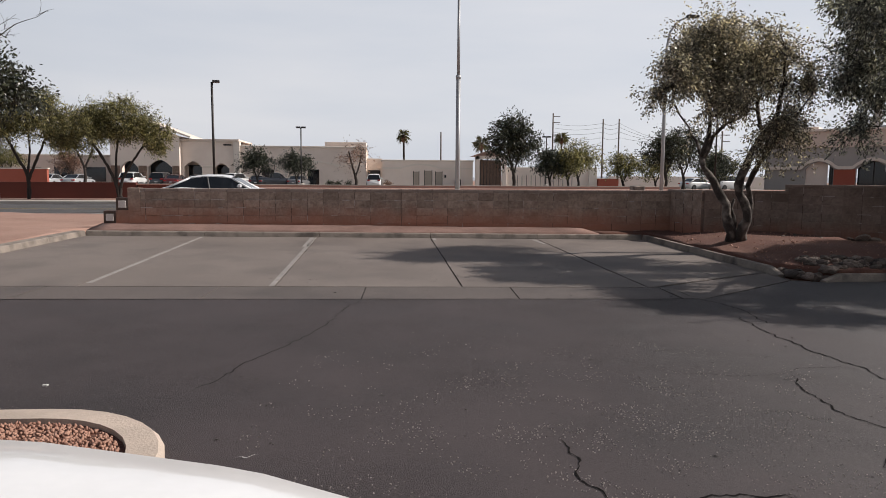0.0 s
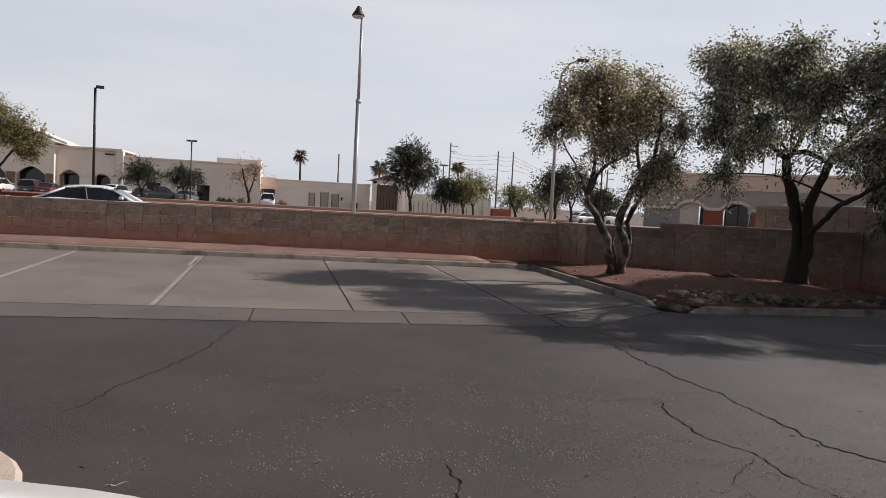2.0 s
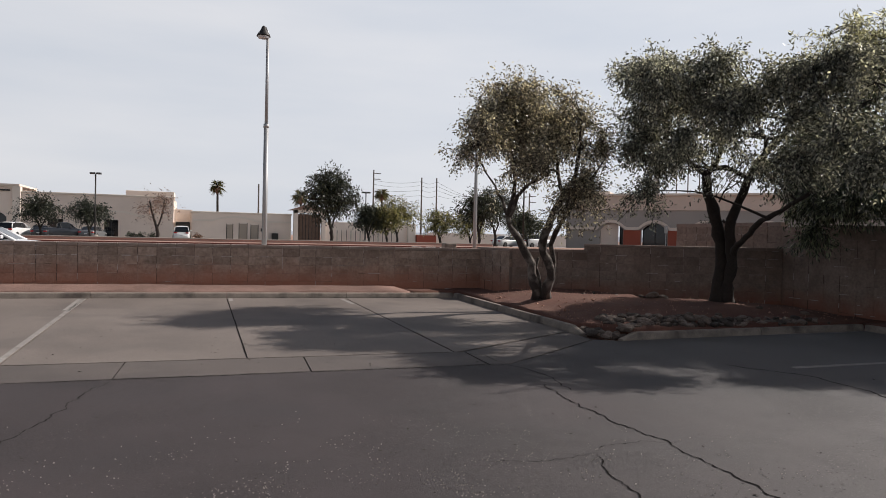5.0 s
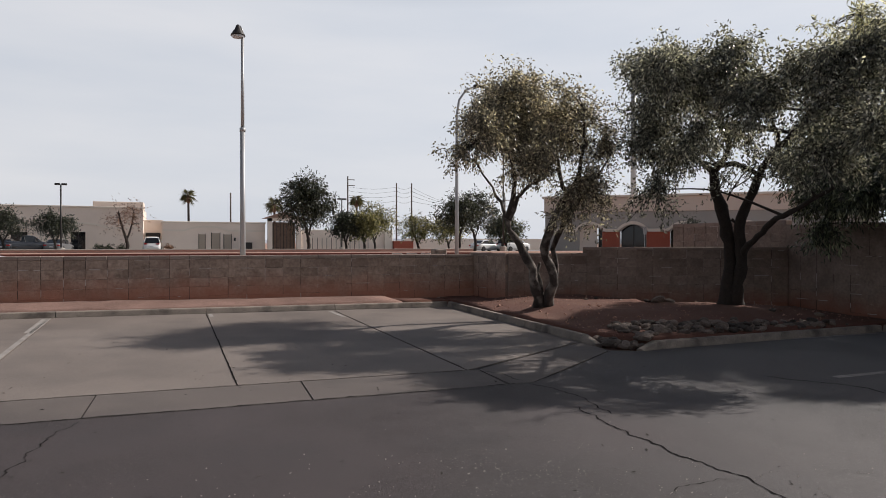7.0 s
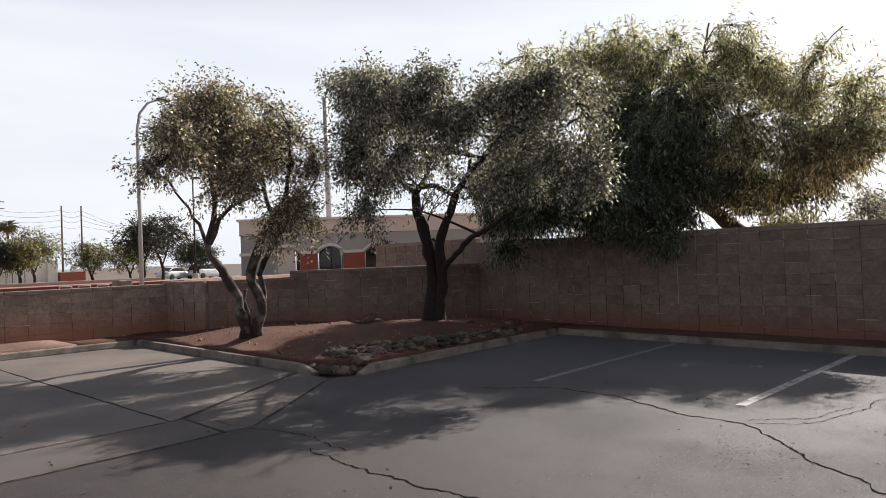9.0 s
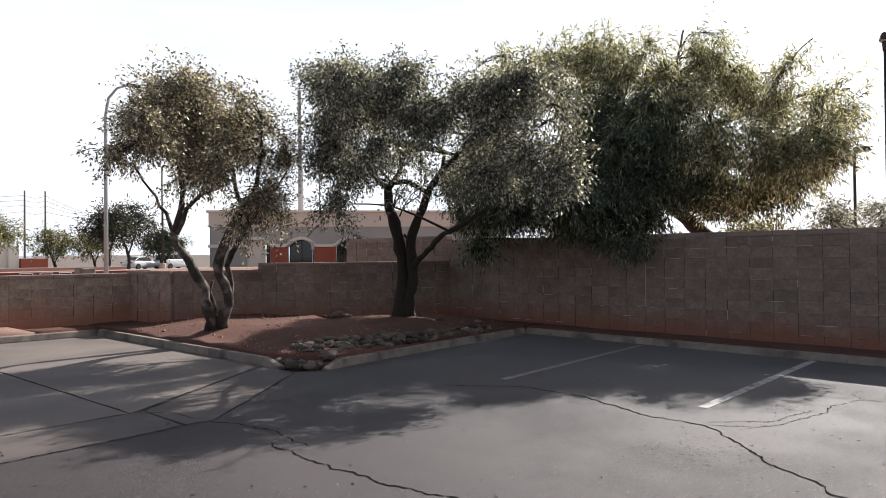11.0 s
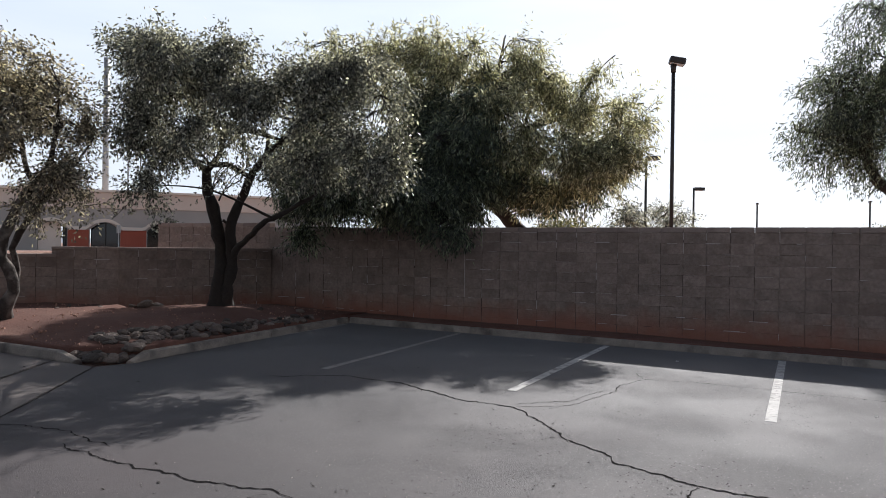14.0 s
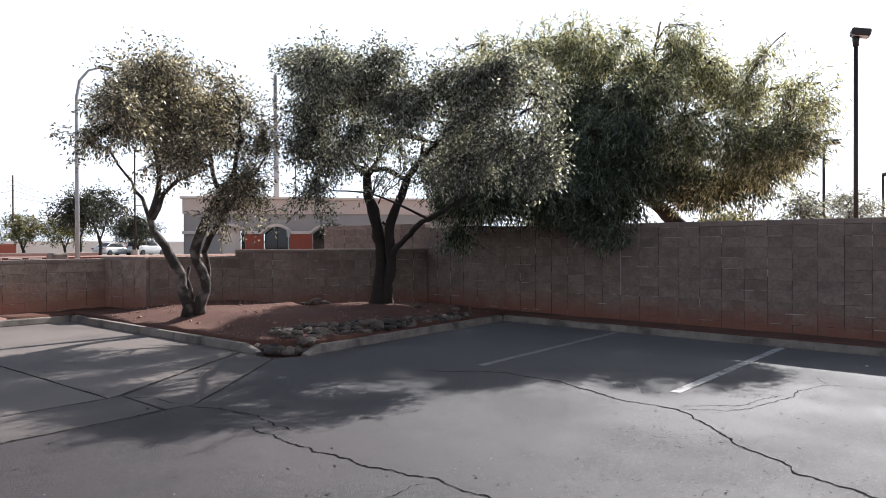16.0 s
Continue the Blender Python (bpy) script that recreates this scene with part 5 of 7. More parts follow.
def rock(x, y, r, lift=0.0):
    ob = new("rock", rock_meshes[rnd.randrange(8)])
    z = lot(x, y) + lift + (mound(x, y) if lift > 0.1 else 0.0)
    ob.matrix_basis = pose(x, y, z + r * 0.3, rnd.uniform(-15, 15), rnd.uniform(-15, 15), rnd.uniform(0, 360)) @ Matrix.Diagonal((r, r, r, 1))
    tagged(ob, "rounded brown river rock lying in the drain bed", "rock", "drain rocks")


for i in range(230):
    t = rnd.random() ** 1.25
    x = 6.75 + t * 5.3 + rnd.uniform(-0.1, 0.1)
    y0 = 10.25 + 0.035 * (x - 6.8)
    depth = 0.95 * (1 - 0.55 * t)
    y = y0 + rnd.random() * depth if x > 7.25 else 10.1 + rnd.random() * 0.8
    rock(x, y, rnd.uniform(0.04, 0.12) * (1 - 0.25 * t), 0.14 if x > 7.1 else 0.02)
for x, y, r in ((10.15, 13.35, 0.16), (10.4, 13.3, 0.12), (8.9, 14.2, 0.05), (9.3, 14.4, 0.06), (9.6, 13.9, 0.05), (12.3, 11.2, 0.09), (11.5, 11.6, 0.07), (10.0, 13.5, 0.07)):
    rock(x, y, r, 0.15)

g = Geo()
rnd = random.Random(31)
for i in range(900):
    x, y = rnd.uniform(6.85, 13.6), rnd.uniform(10.3, 16.0)
    if y > 15.9 - max(0, x - 8.0) * 0.5 or y < 10.35 + 0.07 * (x - 7.3):
        continue
    r = rnd.uniform(0.007, 0.02) * (2.0 if rnd.random() < 0.04 else 1.0)
    m = pose(x, y, lot(x, y) + 0.15 + mound(x, y) + r * 0.3, rnd.uniform(0, 360), rnd.uniform(0, 360), 0) @ Matrix.Diagonal((r * 1.4, r, r * 0.7, 1))
    g.add([m @ Vector(p) for p in ((1, 0, 0), (-1, 0, 0), (0, 1, 0), (0, -1, 0), (0, 0, 1), (0, 0, -1))],
          [(0, 2, 4), (2, 1, 4), (1, 3, 4), (3, 0, 4), (2, 0, 5), (1, 2, 5), (3, 1, 5), (0, 3, 5)])
tagged(part("bed_pebbles", g, STONE), "small pinkish pebbles scattered over the dirt bed", "pebbles", kind="stuff")

# ---- planter by the driveway ----
def round_rect(x0, y0, x1, y1, r, n=8):
    out = []
    for cx, cy, a0 in ((x1 - r, y0 + r, -90), (x1 - r, y1 - r, 0), (x0 + r, y1 - r, 90), (x0 + r, y0 + r, 180)):
        out += [(cx + r * math.cos(radians(a0 + 90 * i / n)), cy + r * math.sin(radians(a0 + 90 * i / n))) for i in range(n + 1)]
    return out


PX0, PY0, PX1, PY1 = -9.0, 2.45, -1.15, 4.22
outer, inner = round_rect(PX0, PY0, PX1, PY1, 0.88), round_rect(PX0 + 0.19, PY0 + 0.19, PX1 - 0.19, PY1 - 0.19, 0.69)
lip = round_rect(PX0 + 0.03, PY0 + 0.03, PX1 - 0.03, PY1 - 0.03, 0.85)
g = Geo()
n = len(outer)
rings = [[(x, y, lot(x, y) - 0.1) for x, y in outer], [(x, y, lot(x, y) + 0.12) for x, y in outer], [(x, y, lot(x, y) + 0.15) for x, y in lip],
         [(x, y, lot(x, y) + 0.15) for x, y in inner], [(x, y, lot(x, y) - 0.05) for x, y in inner]]
g.add([p for rg in rings for p in rg], [(r * n + i, r * n + (i + 1) % n, (r + 1) * n + (i + 1) % n, (r + 1) * n + i) for r in range(4) for i in range(n)])
planter = thing("planter", "kerbed planter island filled with red gravel", "planter", kind="structure")
part("kerb", g, PALE_KERB, planter)
for jx in (-8.2, -5.5, -3.1):
    part("kerb_joint", Geo().box((jx - 0.006, PY1 - 0.185, lot(jx, 4) - 0.05), (jx + 0.006, PY1 + 0.003, lot(jx, PY1) + 0.154)), JOINT, planter)
part("soil", Geo().prism(inner, lambda x, y: lot(x, y) - 0.04, lambda x, y: lot(x, y) + 0.118), DIRT, planter)
g = Geo()
oct_v = [(1, 0, 0), (-1, 0, 0), (0, 1, 0), (0, -1, 0), (0, 0, 1), (0, 0, -1)]
oct_f = [(0, 2, 4), (2, 1, 4), (1, 3, 4), (3, 0, 4), (2, 0, 5), (1, 2, 5), (3, 1, 5), (0, 3, 5)]
rnd = random.Random(5)
for i in range(30000):
    x, y = rnd.uniform(PX0 + 0.24, PX1 - 0.24), rnd.uniform(PY0 + 0.22, PY1 - 0.22)
    dx, dy = max(0, x - (PX1 - 0.88), PX0 + 0.88 - x), max(0, y - (PY1 - 0.88), PY0 + 0.88 - y)
    if math.hypot(dx, dy) > 0.655:
        continue
    r = rnd.uniform(0.008, 0.016)
    m = pose(x, y, lot(x, y) + 0.122 + rnd.uniform(0, 0.014), rnd.uniform(0, 360), rnd.uniform(0, 360), rnd.uniform(0, 360)) @ Matrix.Diagonal((r * rnd.uniform(0.9, 1.5), r, r * rnd.uniform(0.6, 0.9), 1))
    g.add([m @ Vector(p) for p in oct_v], oct_f)
part("gravel", g, STONE, planter, smooth=True, kind="stuff")

# scraps on the asphalt
g = ribbon([(-0.86, 3.75), (-0.82, 3.765), (-0.79, 3.757), (-0.73, 3.795)], 0.02, 3, 0.008, lot, step=0.02, wander=0.02)
tagged(part("paper_scrap", g, LINE_PAINT), "crumpled strip of white paper on the asphalt", "litter")
for x, y, r in ((11.67, 3.47, 0.03), (-2.54, 5.11, 0.02), (9.0, 1.2, 0.015)):
    g = Geo().box((x - r, y - r * 0.7, lot(x, y) - 0.002), (x + r, y + r * 0.7, lot(x, y) + 0.012), ch=0.004)
    tagged(part("paper_scrap", g, LINE_PAINT), "small white paper scrap on the asphalt", "litter", "scraps")
g = Geo()
rnd = random.Random(15)
for i in range(13000):
    x, y = rnd.gauss(1.5, 1.6), rnd.gauss(3.6, 1.3)
    if noise.noise(Vector((x * 2.6, y * 2.6, 3.0))) < rnd.uniform(-0.15, 0.4):
        continue
    if not (-0.9 < x < 6 and 1.5 < y < 7.5):
        continue
    r = rnd.uniform(0.0025, 0.0075)
    m = pose(x, y, lot(x, y) + r * 0.3, rnd.uniform(0, 360), rnd.uniform(0, 360), 0) @ Matrix.Diagonal((r * 1.3, r, r * 0.7, 1))
    g.add([m @ Vector(p) for p in oct_v], oct_f)
tagged(part("loose_gravel", g, CHIP), "loose pale stone chips on worn asphalt", "gravel", kind="stuff")
g = Geo()
for i in range(320):
    x, y = rnd.uniform(-2, 9), rnd.uniform(2, 13)
    r = rnd.uniform(0.006, 0.017)
    m = pose(x, y, lot(x, y) + 0.006, rnd.uniform(-15, 15), rnd.uniform(-15, 15), rnd.uniform(0, 360)) @ Matrix.Diagonal((r * 1.6, r * 0.7, r * 0.2, 1))
    g.add([m @ Vector(p) for p in oct_v], oct_f)
tagged(part("fallen_leaves", g, DARK_BARK), "scattered dark dry leaves on the pavement", "leaves", kind="stuff")

# pits where the binder has broken out beside the cracks
g = Geo()
rnd = random.Random(19)
for cx, cy, sx, sy, k in ((6.33, 4.5, 0.35, 0.25, 60), (6.4, 4.2, 0.3, 0.3, 50), (8.0, 4.2, 0.5, 0.3, 70), (7.05, 6.6, 0.4, 0.25, 60), (8.8, 5.1, 0.6, 0.3, 80), (8.84, 2.25, 0.4, 0.3, 80), (9.1, 4.4, 0.7, 0.5, 70),
                          (2.2, 3.6, 1.0, 0.8, 70), (7.4, 2.0, 1.2, 0.8, 120),
                          (8.57, 2.15, 0.5, 0.35, 90), (5.50, 3.04, 0.5, 0.35, 90), (5.66, 2.52, 0.5, 0.35, 90), (6.27, 4.31, 0.5, 0.35, 90), (4.67, 4.18, 0.5, 0.35, 90)):
    for i in range(k * 2):
        x, y = rnd.gauss(cx, sx), rnd.gauss(cy, sy)
        r = rnd.uniform(0.003, 0.008) * (1.0 if noise.noise(Vector((x * 5, y * 5, 1.0))) > -0.1 else 0.5)
        m = pose(x, y, lot(x, y) + 0.002, rnd.uniform(-8, 8), rnd.uniform(-8, 8), rnd.uniform(0, 360)) @ Matrix.Diagonal((r * rnd.uniform(1, 2.2), r * 0.8, r * 0.25, 1))
        g.add([m @ Vector(p) for p in oct_v], oct_f)
part("pit", g, PIT, asphalt, kind="stuff")


# ---- street ----
SIDEWALK = material("sidewalk", (0.36, 0.32, 0.28), (0.5, 0.46, 0.41), grain=30, patch=0.6, rough=0.9, bump=0.2, stain=(0.3, 0.24, 0.2))
RED_WALL = material("red_painted_wall", (0.1, 0.028, 0.02), (0.17, 0.05, 0.036), grain=25, patch=0.6, rough=0.9, bump=0.4, stain=(0.08, 0.03, 0.024))
RED_CAP = material("pink_coping", (0.35, 0.2, 0.16), (0.48, 0.3, 0.25), grain=20, patch=1, rough=0.9, bump=0.2)
STUCCO = material("beige_stucco", (0.74, 0.62, 0.53), (0.83, 0.72, 0.63), grain=30, patch=0.4, rough=0.95, bump=0.2, stain=(0.64, 0.53, 0.455), stain_scale=0.3)
STUCCO_DARK = material("tan_stucco", (0.7, 0.585, 0.5), (0.78, 0.665, 0.58), grain=30, patch=0.4, rough=0.95, bump=0.2, stain=(0.58, 0.475, 0.405), stain_scale=0.3)
TRIM = material("pale_trim", (0.68, 0.59, 0.5), (0.76, 0.68, 0.6), grain=20, patch=0.6, rough=0.9, bump=0.1)
PEACH = material("peach_stucco", (0.6, 0.48, 0.4), (0.68, 0.57, 0.49), grain=30, patch=0.4, rough=0.95, bump=0.2)
GREY_STUCCO = material("grey_stucco", (0.33, 0.3, 0.275), (0.4, 0.37, 0.34), grain=30, patch=0.5, rough=0.95, bump=0.2)
RED_STUCCO = material("brick_red_stucco", (0.3, 0.075, 0.045), (0.4, 0.11, 0.07), grain=30, patch=0.8, rough=0.9, bump=0.2)
STONE_FACE = material("stone_veneer", (0.12, 0.08, 0.06), (0.3, 0.2, 0.15), grain=6, patch=3, rough=0.95, bump=0.8, vary=0.35)
ROOF = material("roof_tile", (0.2, 0.12, 0.09), (0.32, 0.2, 0.15), grain=12, patch=1, rough=0.9, bump=0.4)
DARK_GLASS = glass_material("dark_glass", (0.012, 0.014, 0.016))
DOOR = paint_material("tan_door", (0.36, 0.3, 0.24), 0.6)
STEEL = paint_material("galvanised_steel", (0.36, 0.365, 0.37), 0.5, 0.4)
PALE_STEEL = paint_material("pale_steel", (0.55, 0.55, 0.54), 0.5, 0.2)
DARK_STEEL = paint_material("dark_bronze_steel", (0.03, 0.026, 0.024), 0.5, 0.3)
WOOD_POLE = material("weathered_pole", (0.08, 0.065, 0.055), (0.16, 0.135, 0.115), grain=20, patch=2, rough=0.95, bump=0.3)
TYRE = paint_material("tyre_rubber", (0.015, 0.015, 0.015), 0.85)
RIM = paint_material("alloy_rim", (0.45, 0.45, 0.46), 0.3, 0.9)
LAMP_LENS = paint_material("headlight_lens", (0.6, 0.62, 0.64), 0.12)
RED_LENS = paint_material("tail_light_red", (0.35, 0.02, 0.02), 0.2)
PLASTIC = paint_material("black_plastic", (0.02, 0.02, 0.021), 0.6)
YELLOW = paint_material("road_yellow", (0.5, 0.34, 0.06), 0.8)

# made paler than the road to bounce light onto the shop fronts
FAR_LOT = material("bounce_asphalt", (0.19, 0.18, 0.172), (0.26, 0.25, 0.24), grain=20, patch=0.3, rough=0.9, bump=0.2, stain=(0.15, 0.143, 0.138), stain_scale=0.3)
road = tagged(part("road", Geo().box((-400, 23.4, 0.1), (400, 35.4, 0.36)), ROAD), "grey asphalt street beyond the wall", "road", kind="structure")
part("centre_line", Geo().box((-300, 29.3, 0.3), (300, 29.42, 0.364)), YELLOW, road)
tagged(part("sidewalk", Geo().box((-400, 35.4, 0.1), (400, 36.9, 0.5), ch=0.02), SIDEWALK), "pale concrete sidewalk with kerb", "sidewalk", kind="structure")
tagged(part("sidewalk", Geo().box((-400, 21.6, 0.1), (400, 23.4, 0.47), ch=0.02), SIDEWALK), "pale concrete sidewalk beside the near lane", "sidewalk", kind="structure")
tagged(part("street_verge", Geo().box((-400, 36.9, 0.1), (400, 42.0, 0.45)), GRAVEL), "pinkish gravel verge before the red wall", "ground", kind="structure")
tagged(part("far_parking_lot", Geo().prism([(-70, 56), (60, 56), (60, 93), (-70, 93)], 0.4, 0.68), FAR_LOT), "grey asphalt lot before the shops", "pavement", kind="structure")

for x0, x1, z, cap in ((-60, -15.0, 1.42, 0), (-14.9, -11.35, 1.33, 1), (-10.0, 20.5, 1.1, 0)):
    w = tagged(part("retaining_wall", Geo().box((x0, 42.0, 0.2), (x1, 42.3, z - 0.06 if cap else z), ch=0.01), RED_WALL), "dark red painted retaining wall along the street", "wall", kind="structure")
    if cap:
        part("coping", Geo().box((x0 - 0.02, 41.96, z - 0.06), (x1 + 0.02, 42.36, z), ch=0.01), RED_CAP, w)
w = tagged(part("retaining_wall", Geo().box((-60, 47.2, 0.9), (21.5, 47.5, 1.25), ch=0.01), RED_CAP), "low pinkish wall at the edge of the shop lot", "wall", kind="structure")
part("coping", Geo().box((-60, 47.15, 1.25), (21.5, 47.55, 1.31), ch=0.01), SIDEWALK, w)


# ---- buildings ----
def arch_poly(x0, x1, z0, spring, rise, n=10):
    """An opening with a flat or arched head, as (x, z), anticlockwise."""
    pts = [(x0, z0), (x1, z0)]
    for i in range(n + 1):
        a = math.pi * i / n
        pts.append(((x0 + x1) / 2 + (x1 - x0) / 2 * math.cos(a), spring + rise * math.sin(a)))
    return pts


def wall_with_openings(x0, x1, z0, z1, y, depth, holes):
    """A wall along x, its front at y, cut by arched holes (x0, x1, spring, rise) that reach the ground."""
    line = [(x0, z0)]
    for hx0, hx1, spring, rise in sorted(holes):
        n = 10 if rise else 1
        line += [(hx0, z0)] + [(hx0 + (hx1 - hx0) * i / n, spring + rise * math.sin(math.pi * i / n)) for i in range(n + 1)] + [(hx1, z0)]
    line += [(x1, z0), (x1, z1), (x0, z1)]
    k = len(line)
    vs = [(x, y, z) for x, z in line] + [(x, y + depth, z) for x, z in line]
    return Geo().add(vs, [tuple(range(k)), tuple(reversed(range(k, 2 * k)))] + [(i, k + i, k + (i + 1) % k, (i + 1) % k) for i in range(k)])


def trim_wave(x0, x1, z, y, bumps, h=0.22, d=0.14, n=60):
    """A moulding along x that swells up into arches over (centre, half width, rise)."""
    g = Geo()
    ring = []
    for i in range(n + 1):
        x = x0 + (x1 - x0) * i / n
        zz = z + sum(r * math.cos(min(1, abs(x - c) / hw) * math.pi / 2) ** 0.7 for c, hw, r in bumps if abs(x - c) < hw)
        ring.append([(x, y - d, zz), (x, y - d, zz + h), (x, y + 0.05, zz + h), (x, y + 0.05, zz)])
    vs = [p for r in ring for p in r]
    fs = [(4 * i + k, 4 * i + 4 + k, 4 * i + 4 + (k + 1) % 4, 4 * i + (k + 1) % 4) for i in range(n) for k in range(4)]
    fs += [(0, 1, 2, 3), (4 * n + 3, 4 * n + 2, 4 * n + 1, 4 * n)]
    return g.add(vs, fs)


SZ, SY = 0.6, 90.0
shops = thing("shopping_centre", "long beige stucco strip of shops with arched entrances", "building", at=(0, 0, 0))
# gabled tower
tower = part("tower", wall_with_openings(-34.8, -26.26, SZ, 7.1, SY - 1.0, 0.5, [(-33.6, -31.4, 3.0, 0.9), (-30.3, -27.2, 3.1, 0.95)]), STUCCO, shops)
g = Geo()
gp = [(-34.8, 7.1), (-26.26, 7.1), (-30.53, 8.9)]
g.add([(x, SY - 1.0, z) for x, z in gp] + [(x, SY - 0.5, z) for x, z in gp], [(0, 1, 2), (5, 4, 3), (0, 3, 4, 1), (1, 4, 5, 2), (2, 5, 3, 0)])
part("gable", g, STUCCO, tower)
g = Geo()
for s in (-1, 1):
    ex, px = -30.53 + s * 5.8, -30.53
    vs = [(ex, SY - 1.6, 7.05), (px, SY - 1.6, 9.2), (px, SY + 6, 9.2), (ex, SY + 6, 7.05)]
    vs += [(x, y, z - 0.22) for x, y, z in vs]
    g.add(vs, [(0, 1, 2, 3), (7, 6, 5, 4), (0, 4, 5, 1), (1, 5, 6, 2), (2, 6, 7, 3), (3, 7, 4, 0)])
part("roof", g, TRIM, tower, "pale gable roof edge")
part("side_wall", Geo().box((-26.76, SY - 0.5, SZ), (-26.26, SY + 6, 7.1)), STUCCO, tower)
part("sign", Geo().box((-30.2, SY - 1.08, 5.2), (-28.0, SY - 1.0, 5.7), ch=0.02), DARK_STEEL, tower, "dark sign plate")
for x0, x1 in ((-34.75, -33.65), (-31.35, -30.35), (-27.15, -26.3)):
    pier = part("stone_pier", Geo().box((x0, SY - 1.1, SZ), (x1, SY - 1.0, 3.3)), STONE_FACE, tower)
    rnd = random.Random(int(x0 * 10))
    for r in range(9):
        c = x0
        while c < x1 - 0.05:
            w = min(rnd.uniform(0.25, 0.5), x1 - c)
            part("stone", Geo().box((c + 0.01, SY - 1.1 - rnd.uniform(0.02, 0.05), SZ + r * 0.23 + 0.01), (c + w - 0.01, SY - 1.098, SZ + r * 0.23 + 0.22), ch=0.015), STONE_FACE, pier)
            c += w
for x0, x1, zt in ((-33.6, -31.4, 3.9), (-30.3, -27.2, 4.0)):
    part("shopfront", Geo().box((x0 - 0.1, SY + 0.6, SZ), (x1 + 0.1, SY + 0.66, zt + 0.2)), DARK_GLASS, tower, "dark glass shopfront")
# unseen decks added over the shops to keep the arches dark inside
part("roof_deck", Geo().box((-34.6, SY - 0.45, 6.6), (-18.9, SY + 8, 6.8)), STUCCO_DARK, shops)
part("roof_deck", Geo().box((-18.8, SY + 0.5, 5.3), (-2.5, SY + 12, 5.5)), STUCCO_DARK, shops)
part("back_wall", Geo().box((-34.8, SY + 7.6, SZ), (-18.8, SY + 8, 6.8)), STUCCO_DARK, shops)
# arcade
arcade = part("arcade", wall_with_openings(-26.26, -19.6, SZ, 6.45, SY, 0.45, [(-26.0, -23.75, 3.2, 0.75), (-22.25, -20.25, 3.0, 0.7)]), STUCCO, shops)
part("cornice", Geo().box((-26.26, SY - 0.2, 6.45), (-19.0, SY + 0.5, 6.68), ch=0.03), TRIM, arcade)
part("pilaster", Geo().box((-19.65, SY - 0.35, SZ), (-18.8, SY + 0.5, 6.55), ch=0.03), TRIM, arcade, "pale corner pilaster")
part("belt", Geo().box((-23.7, SY - 0.1, 3.15), (-22.3, SY, 3.4), ch=0.02), TRIM, arcade)
part("back_wall", Geo().box((-26.26, SY + 2.2, SZ), (-18.8, SY + 2.4, 6.3)), STUCCO_DARK, arcade)
for x0, x1 in ((-26.0, -23.7), (-22.3, -20.2)):
    d = part("shop_door", Geo().box((x0, SY + 2.1, SZ), (x1, SY + 2.2, 3.4), ch=0.01), DARK_GLASS, arcade, "dark glass shop door")
    part("door_frame", Geo().box((x0 - 0.08, SY + 2.12, 3.4), (x1 + 0.08, SY + 2.2, 3.5)), DARK_STEEL, d)
part("address_bars", Geo().box((-20.9, SY - 0.24, 6.0), (-19.9, SY - 0.0, 6.18)), DARK_STEEL, arcade, "small dark bars on the wall")
# long block
hall = part("hall", wall_with_openings(-18.8, -2.47, SZ, 5.85, SY, 0.5, [(-16.15, -14.5, 2.95, 0.0), (-10.2, -8.65, 3.0, 0.0)]), STUCCO_DARK, shops)
part("cornice", Geo().box((-18.8, SY - 0.2, 5.85), (-2.4, SY + 0.6, 6.05), ch=0.03), TRIM, hall)
part("parapet_block", Geo().box((-7.96, SY + 1.0, 5.6), (-2.47, SY + 5.5, 6.68), ch=0.03), STUCCO, hall)
part("belt", trim_wave(-18.8, -2.47, 3.4, SY, [(-8.9, 2.4, 0.5)]), TRIM, hall)
part("lower_wall", Geo().box((-14.48, SY - 0.03, SZ), (-10.22, SY + 0.01, 3.4)), STUCCO, hall)
part("end_wall", Geo().box((-2.97, SY + 0.5, SZ), (-2.47, SY + 12, 5.85)), STUCCO, hall)
for x0, x1 in ((-16.15, -14.5), (-10.2, -8.65)):
    d = part("loading_door", Geo().box((x0, SY + 0.35, SZ), (x1, SY + 0.45, 3.05)), DARK_GLASS, hall, "dark glazed door")
    part("door_frame", Geo().box(((x0 + x1) / 2 - 0.04, SY + 0.3, SZ), ((x0 + x1) / 2 + 0.04, SY + 0.36, 3.0)), DARK_STEEL, d)
# recess and low block
low_block = part("low_hall", Geo().box((-2.47, SY + 3.0, SZ), (-0.35, SY + 3.4, 4.6)), STUCCO, shops)
part("recess_door", Geo().box((-2.3, SY + 2.9, SZ), (-0.6, SY + 3.02, 3.0), ch=0.02), DARK_STEEL, low_block, "dark recessed service door")
front = part("low_front", Geo().box((-0.35, SY, SZ), (11.84, SY + 8, 4.2)), STUCCO, shops)
part("cornice", Geo().box((-0.5, SY - 0.15, 4.2), (11.95, SY + 8.1, 4.38), ch=0.03), TRIM, front)
part("belt", trim_wave(-0.35, 11.84, 3.15, SY, [(4.8, 2.6, 0.5)]), TRIM, front)
